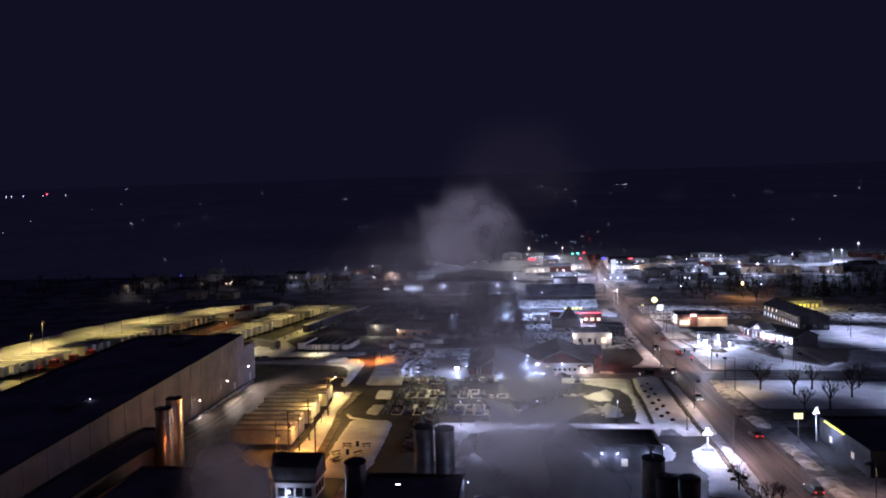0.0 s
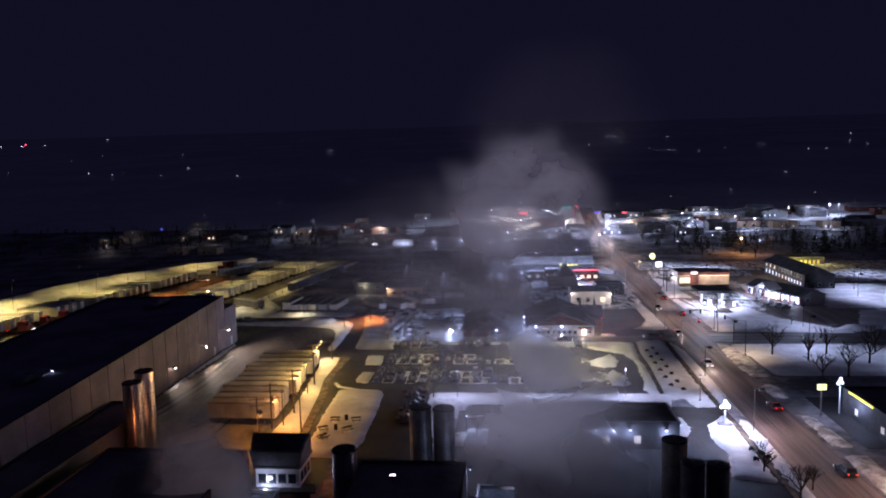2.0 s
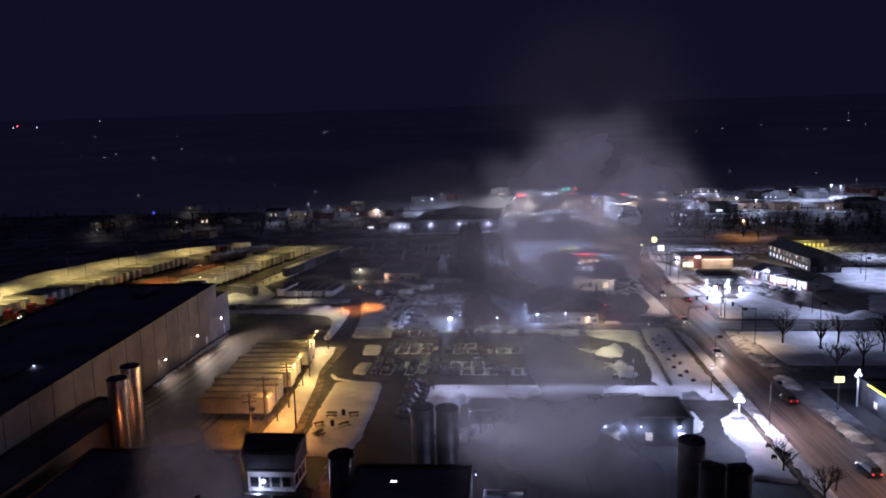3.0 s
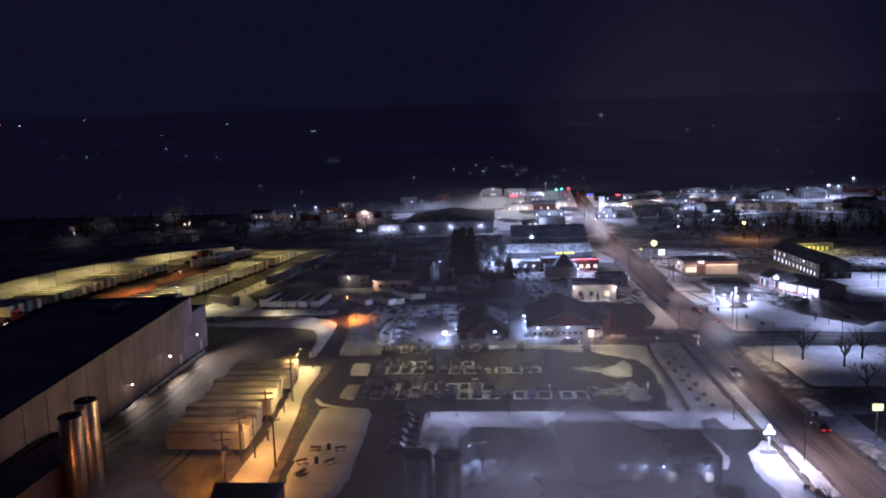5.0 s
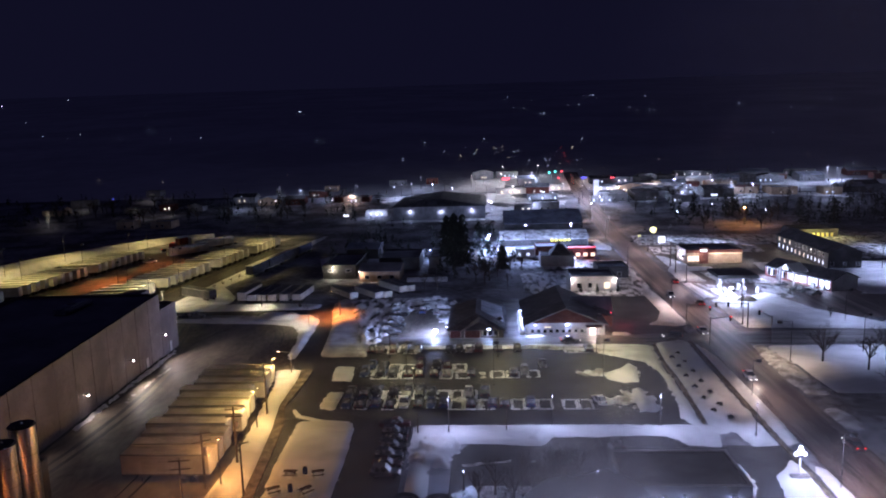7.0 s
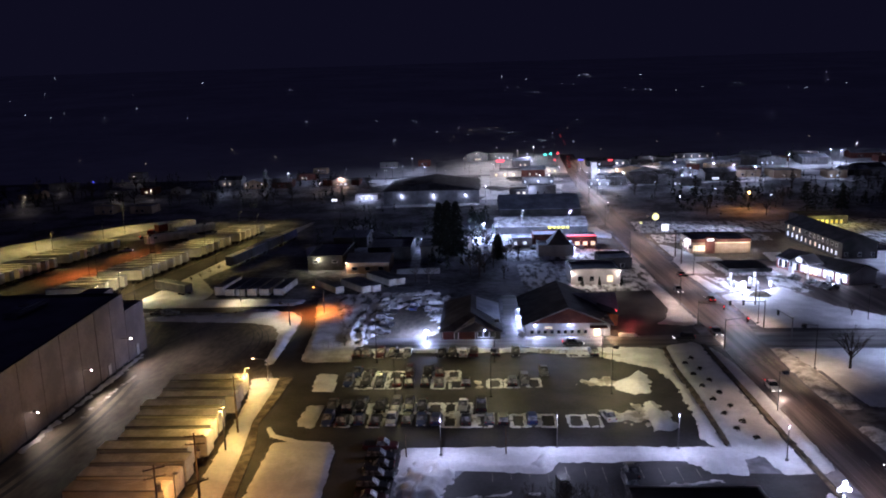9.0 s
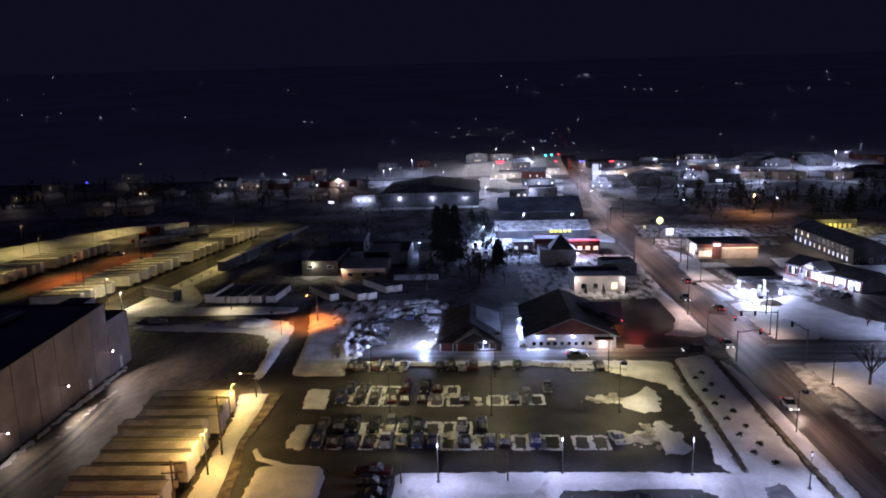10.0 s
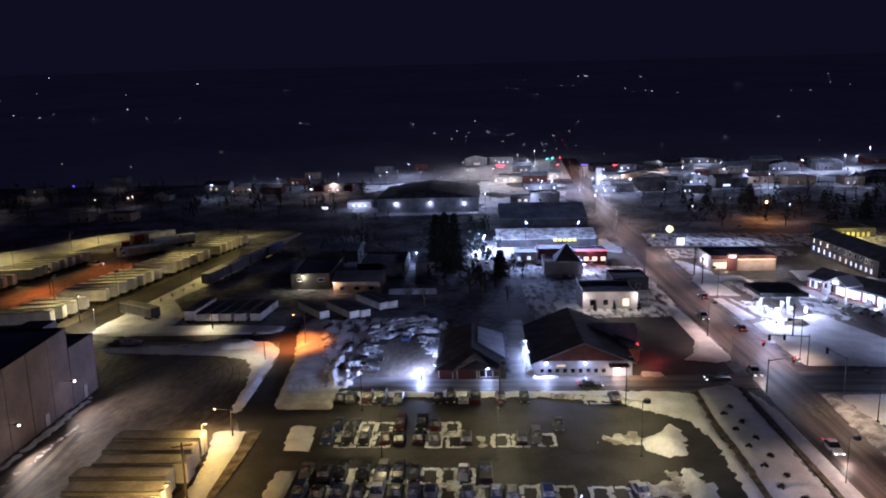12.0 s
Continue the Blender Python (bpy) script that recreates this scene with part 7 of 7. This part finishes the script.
for _x, _y, _m in ((46, 521, "signal_green"), (50, 524, "signal_green"), (55, 526, "signal_red"), (50, 496, "signal_red")):
    t = thing("traffic_signal", "far traffic signal hung over the road", "traffic signal", Matrix.Translation((_x, _y, gz(_y))), "traffic signals")
    part("mast", rodded((1.5, 0, 0), (1.5, 0, 6.2), 0.12, 0.1, 6), M["galvanised"], t)
    part("arm", rodded((1.5, 0, 6.2), (0, 0, 6.2), 0.06, 0.06, 6), M["galvanised"], t)
    part("lens", ball(bmesh.new(), (0, -0.2, 5.8), 0.55, 1), M[_m], t, "lit signal lens")
for _i in range(4):
    car("sedan", "black", 60 + _i * 1.4, 500 + _i * 14, 80, True, "cars on the far hill")
t = building("white_tower", "floodlit white tower beside the road", 66, 69, 448, 451, 11.0, "white_wall", category="tower")
light(67.5, 445, gz(445) + 5, 600, WHITE, 0.4)
for _i in range(34):
    _x, _y = _rng.uniform(78, 330), _rng.uniform(330, 480)
    bare_tree(_x, _y, _rng.uniform(7, 11), 1 + _i % 3, _x * 7, "far trees")
for _i in range(40):
    _x, _y = _rng.uniform(-330, -60), _rng.uniform(385, 450)
    bare_tree(_x, _y, _rng.uniform(8, 12), 1 + _i % 3, _x * 7, "far trees")
for _i in range(14):
    conifer(_rng.uniform(95, 200), _rng.uniform(340, 400), _rng.uniform(8, 13), 2.6, 20 + _i, "dark conifer in the far town", dense=160)


def woods(places, count, label, seed):
    """Dark scrub and trees in clumps: many small leafless and evergreen crowns in one mesh."""
    rng = random.Random(seed)
    bm = bmesh.new()
    for x0, x1, y0, y1 in places:
        for _ in range(count):
            x, y = rng.uniform(x0, x1), rng.uniform(y0, y1)
            if noise.noise((x / 22, y / 30, seed)) < -0.05:
                continue
            h = rng.uniform(2.5, 7.0)
            for _k in range(34):
                z = h * rng.uniform(0.02, 1.0)
                r = h * 0.3 * (1.1 - z / h) * rng.uniform(0.1, 1)
                a, s = rng.uniform(0, 6.3), rng.uniform(0.3, 0.7)
                c = Vector((x + math.cos(a) * r, y + math.sin(a) * r, gz(y) + z))
                v = [bm.verts.new(c + Vector((rng.uniform(-s, s), rng.uniform(-s, s), rng.uniform(-s, s * 1.3)))) for _q in range(3)]
                bm.faces.new(v)
    return lone("woods", bm, M["needles"], label, "trees", kind="stuff")


woods(((-330, -62, 378, 480),), 420, "dark scrubby woods among far houses", 3)
woods(((84, 205, 345, 400), (100, 330, 400, 540)), 230, "dark scrubby woods in the far town", 5)
woods(((-16, 4, 226, 300), (-60, -16, 278, 372), (-4, 8, 300, 350)), 90, "dark trees behind the sheds", 7)


def far_lights(name, places, colour, strength, size):
    bm = bmesh.new()
    for x, y in places:
        d = math.hypot(x, y - 50)
        ball(bm, (x, y, gz(y) + 3), size * d * 0.00052, 1)
    return lone(name, bm, head_mat(colour, strength), "scattered house lights on the dark far hills", "lights", kind="stuff")


far_lights("hill_lights", ((-1813, 3111), (-771, 2063), (-387, 1534), (-381, 1532), (-513, 1107), (-575, 988), (-484, 954), (-361, 925), (-640, 1035), (-190, 834), (-63, 791), (-70, 641)), WHITE, 2.0, 0.8)
far_lights("hill_lights", ((-588, 1043), (-724, 1541), (-409, 941), (-109, 821), (-180, 826), (-68, 809), (-900, 1400), (-820, 1100), (-1060, 1300), (-700, 880), (-980, 1650)), WHITE, 0.6, 0.8)
far_lights("hill_lights", ((66, 1962), (115, 1736), (96, 1240), (101, 1239), (265, 1936), (277, 1929), (281, 1925), (285, 1924), (397, 1827), (280, 1261), (285, 1242), (466, 1373), (304, 795), (787, 1723), (643, 1405), (104, 787)), WHITE, 2.0, 0.8)
far_lights("hill_lights", ((59, 1422), (78, 1415), (169, 1485), (190, 1478), (261, 1333), (258, 1250), (315, 1203), (378, 1277), (467, 1352), (485, 1194), (508, 1186), (510, 1185), (620, 1290), (690, 1180), (840, 1500)), WHITE, 0.7, 0.8)
far_lights("hill_lights", ((28, 677), (32, 688), (-17, 727), (0, 816), (12, 709), (38, 616), (-37, 702), (-8, 677), (52, 625), (52, 615), (55, 618), (50, 577), (76, 605), (66, 668)), WHITE, 1.6, 0.9)
far_lights("hill_lights", ((19, 726), (11, 718), (-6, 707), (84, 704), (22, 640), (60, 590), (-20, 660), (90, 560), (140, 600), (200, 640), (260, 610), (-300, 560), (-240, 540), (-150, 560), (-200, 610)), WARM, 1.2, 0.9)
far_lights("beacon_lights", ((-2043, 2550), (-1985, 2555), (-1910, 2550), (-1829, 2552), (-1740, 2558), (-1960, 2552)), (0.8, 0.7, 1.0), 1.6, 1.3)
far_lights("tower_beacon", ((-1960, 2760),), (1.0, 0.1, 0.15), 3.0, 1.6)
far_lights("tail_lights", ((68, 590), (69, 610), (70, 640), (71, 655), (73, 700)), (1.0, 0.06, 0.05), 0.8, 0.7)
far_lights("blue_lights", ((-240, 467),), (0.1, 0.12, 1.0), 4.0, 1.4)

# ---- steam ----
def vapour(name, amount, scale, wisp=1.5, tone=0.86):
    m = bpy.data.materials.new(name)
    m.use_nodes = True
    nt = m.node_tree
    nt.nodes.clear()
    N, L = nt.nodes.new, nt.links.new
    co = N("ShaderNodeTexCoord")
    sep = N("ShaderNodeSeparateXYZ")
    L(co.outputs["UV"], sep.inputs[0])
    sq = []
    for ax in ("X", "Y"):
        a = N("ShaderNodeMath")
        a.operation = "MULTIPLY_ADD"
        a.inputs[1].default_value, a.inputs[2].default_value = 2.0, -1.0
        L(sep.outputs[ax], a.inputs[0])
        b = N("ShaderNodeMath")
        b.operation = "POWER"
        b.inputs[1].default_value = 2.0
        L(a.outputs[0], b.inputs[0])
        sq.append(b)
    add = N("ShaderNodeMath")
    L(sq[0].outputs[0], add.inputs[0])
    L(sq[1].outputs[0], add.inputs[1])
    nz = N("ShaderNodeTexNoise")
    nz.inputs["Scale"].default_value, nz.inputs["Detail"].default_value, nz.inputs["Distortion"].default_value = scale, 4, 0.6
    L(co.outputs["Object"], nz.inputs["Vector"])
    # wisps eat into the rim: nought outside, full within
    nn = N("ShaderNodeMath")
    nn.operation = "MULTIPLY_ADD"
    nn.inputs[1].default_value, nn.inputs[2].default_value = wisp, -wisp / 2
    L(nz.outputs["Fac"], nn.inputs[0])
    rim = N("ShaderNodeMath")
    rim.operation = "SUBTRACT"
    L(add.outputs[0], rim.inputs[0])
    L(nn.outputs[0], rim.inputs[1])
    mr = N("ShaderNodeMapRange")
    mr.interpolation_type = "SMOOTHSTEP"
    mr.inputs["From Min"].default_value, mr.inputs["From Max"].default_value = 0.95, -0.1
    mr.inputs["To Min"].default_value, mr.inputs["To Max"].default_value = 0.0, 1.0
    L(rim.outputs[0], mr.inputs["Value"])
    # the sheet itself ends softly
    edge = N("ShaderNodeMapRange")
    edge.interpolation_type = "SMOOTHSTEP"
    edge.inputs["From Min"].default_value, edge.inputs["From Max"].default_value = 1.0, 0.1
    L(add.outputs[0], edge.inputs["Value"])
    mul = N("ShaderNodeMath")
    mul.operation = "MULTIPLY"
    L(mr.outputs[0], mul.inputs[0])
    L(edge.outputs[0], mul.inputs[1])
    amt = N("ShaderNodeMath")
    amt.operation = "MULTIPLY"
    amt.inputs[1].default_value = amount
    L(mul.outputs[0], amt.inputs[0])
    tr, df, tl, half, mix, out = (N(n) for n in ("ShaderNodeBsdfTransparent", "ShaderNodeBsdfDiffuse", "ShaderNodeBsdfTranslucent", "ShaderNodeMixShader", "ShaderNodeMixShader", "ShaderNodeOutputMaterial"))
    df.inputs["Color"].default_value = tl.inputs["Color"].default_value = (tone, tone * 0.975, tone * 1.02, 1)
    L(df.outputs[0], half.inputs[1])
    L(tl.outputs[0], half.inputs[2])
    L(amt.outputs[0], mix.inputs[0])
    L(tr.outputs[0], mix.inputs[1])
    L(half.outputs[0], mix.inputs[2])
    L(mix.outputs[0], out.inputs["Surface"])
    return m


def veil(parent, c, across, up, bulge, material, seed):
    """A round billowing sheet of vapour about c, spanned by the vectors across and up."""
    bm = bmesh.new()
    uv = bm.loops.layers.uv.new("UVMap")
    across, up = Vector(across), Vector(up)
    nrm = across.cross(up).normalized()
    rings, seg = 8, 30

    def point(i, j):
        r, a = i / rings, 2 * math.pi * j / seg
        u, v = 0.5 + 0.5 * r * math.cos(a), 0.5 + 0.5 * r * math.sin(a)
        p = Vector(c) + across * (u - 0.5) + up * (v - 0.5)
        return p + nrm * (bulge * (0.5 - r * r * 0.5) + bulge * 0.5 * noise.noise((u * 3 + seed, v * 3, seed * 0.7))), (u, v)
    mid, muv = point(0, 0)
    table = [[(bm.verts.new(mid), muv)] * seg]
    for i in range(1, rings + 1):
        table.append([(bm.verts.new(p), q) for p, q in (point(i, j) for j in range(seg))])
    for i in range(rings):
        for j in range(seg):
            k = [table[i][j], table[i + 1][j], table[i + 1][(j + 1) % seg], table[i][(j + 1) % seg]]
            if i == 0:
                k = k[:3]
            f = bm.faces.new([v for v, _ in k])
            f.smooth = True
            for lp, (_, q) in zip(f.loops, k):
                lp[uv].uv = q
    return part("vapour", bm, material, parent)


V_BANK = vapour("vapour_bank", 0.92, 0.1, 0.8, 0.36)
V_COLUMN, V_MIST = vapour("vapour_column", 0.32, 0.12, 1.6), vapour("vapour_mist", 0.3, 0.3, 2.0, 0.6)
V_HEAD, V_WREATH = vapour("vapour_head", 0.42, 0.5, 2.2), vapour("vapour_wreath", 0.3, 0.2, 1.2, 0.55)
V_DRIFT = vapour("vapour_drift", 0.72, 0.16, 1.5, 0.5)
V_WISP = vapour("vapour_wisp", 0.17, 0.16, 1.2, 0.6)
plume = thing("steam_plume", "tall grey plume of steam rising from the plant", "steam")
# low bank behind the silos
veil(plume, (11, 84, 3), (46, 0, 0), (0, 5, 32), 4, V_BANK, 1)
veil(plume, (13, 79, 3), (36, 2, 0), (0, 4, 24), 4, V_BANK, 2)
# the thin column that leans towards the line of flight and its billowing head
veil(plume, (9.0, 50, 24), (27, 0, 0), (0, -22, 46), 3, V_COLUMN, 4)
veil(plume, (7.4, 26, 40.0), (8.6, -1, 0), (0, -5, 14), 0.5, V_MIST, 6)
veil(plume, (5.9, 6.5, 44.8), (7.0, 0.3, 0), (0, -0.8, 6.0), 0.6, V_HEAD, 7)
veil(plume, (3.6, 10.5, 42.4), (9.6, 0.4, 0), (0, -2, 5.6), 0.6, V_MIST, 13)
drift = thing("steam_drift", "thin drifting steam over the plant roofs", "steam")
veil(drift, (-35.5, 71, 4), (22, 2, 0), (0, 3, 24), 2, V_DRIFT, 8)
veil(drift, (-38.5, 76, 6), (15, 2, 0), (0, 4, 26), 2, V_DRIFT, 10)
veil(drift, (-33.5, 92, 11), (12, 6, 5), (-3, 3, 16), 2, V_MIST, 12)
haze = thing("steam_haze", "thin sheets of steam drifting under the line of flight", "steam")
veil(haze, (1.5, 21.5, 39.6), (21, 0.6, 0), (0, 1.5, 15.4), 0.8, V_WREATH, 21)
veil(haze, (2.0, 27.0, 39.0), (25, -0.8, 0), (0, 1.5, 17.4), 0.8, V_WREATH, 25)
veil(haze, (8.4, 25.6, 49.0), (14.8, 0.5, 0), (0, 0.5, 10.6), 0.6, V_WISP, 31)


def added_steam_flood(x, y, z, target, power, colour, cone=75.0):
    """An added floodlight on a short stand that shines up to brighten the steam."""
    t = thing("flood_lamp", "added floodlight on a plant roof that brightens the steam", "floodlight", Matrix.Translation((x, y, z)), "plant floodlights")
    part("stand", rodded((0, 0, 0), (0, 0, 0.7), 0.06, 0.06, 6), M["pole_steel"], t)
    part("housing", boxed(-0.4, 0.4, -0.1, 0.35, 0.7, 1.1, bevel=0.05), M["black_metal"], t)
    part("lens", boxed(-0.34, 0.34, -0.06, 0.3, 1.1, 1.12), head_mat(colour, 4.0), t, "glowing lamp lens")
    light(x, y, z + 1.3, power, colour, 0.3, cone, 0.8, target)
    return t


# no such fixtures are known; each is added to light one part of the steam
added_steam_flood(-11.0, 32.0, 8.3, (5.9, 6.5, 44.8), 54000, (0.95, 0.86, 1.0), 30.0)
added_steam_flood(-12.0, 24.0, 8.3, (10, 44, 31), 32000, (0.86, 0.84, 1.0), 60.0)
added_steam_flood(3.5, 66.0, 5.1, (16, 84, 8), 420, (0.85, 0.85, 1.0))
added_steam_flood(-36.0, 60.0, 4.4, (-36, 72, 9), 420, (1.0, 0.72, 0.74), 100.0)
added_steam_flood(-9.0, 66.0, 8.3, (-1, 24, 43), 5200, (1.0, 0.78, 0.9))
for _i in range(8):
    _y = 320 + _i * 28
    street_lamp(62.4 + 0.03 * (_y - 320) if _i % 2 else 51.6 + 0.03 * (_y - 320), _y, 8.4, PINK, 2300, (-1.2 if _i % 2 else 1.2, 0), "street lamp with a deep shade beside the road", 1.5, shaded=True)
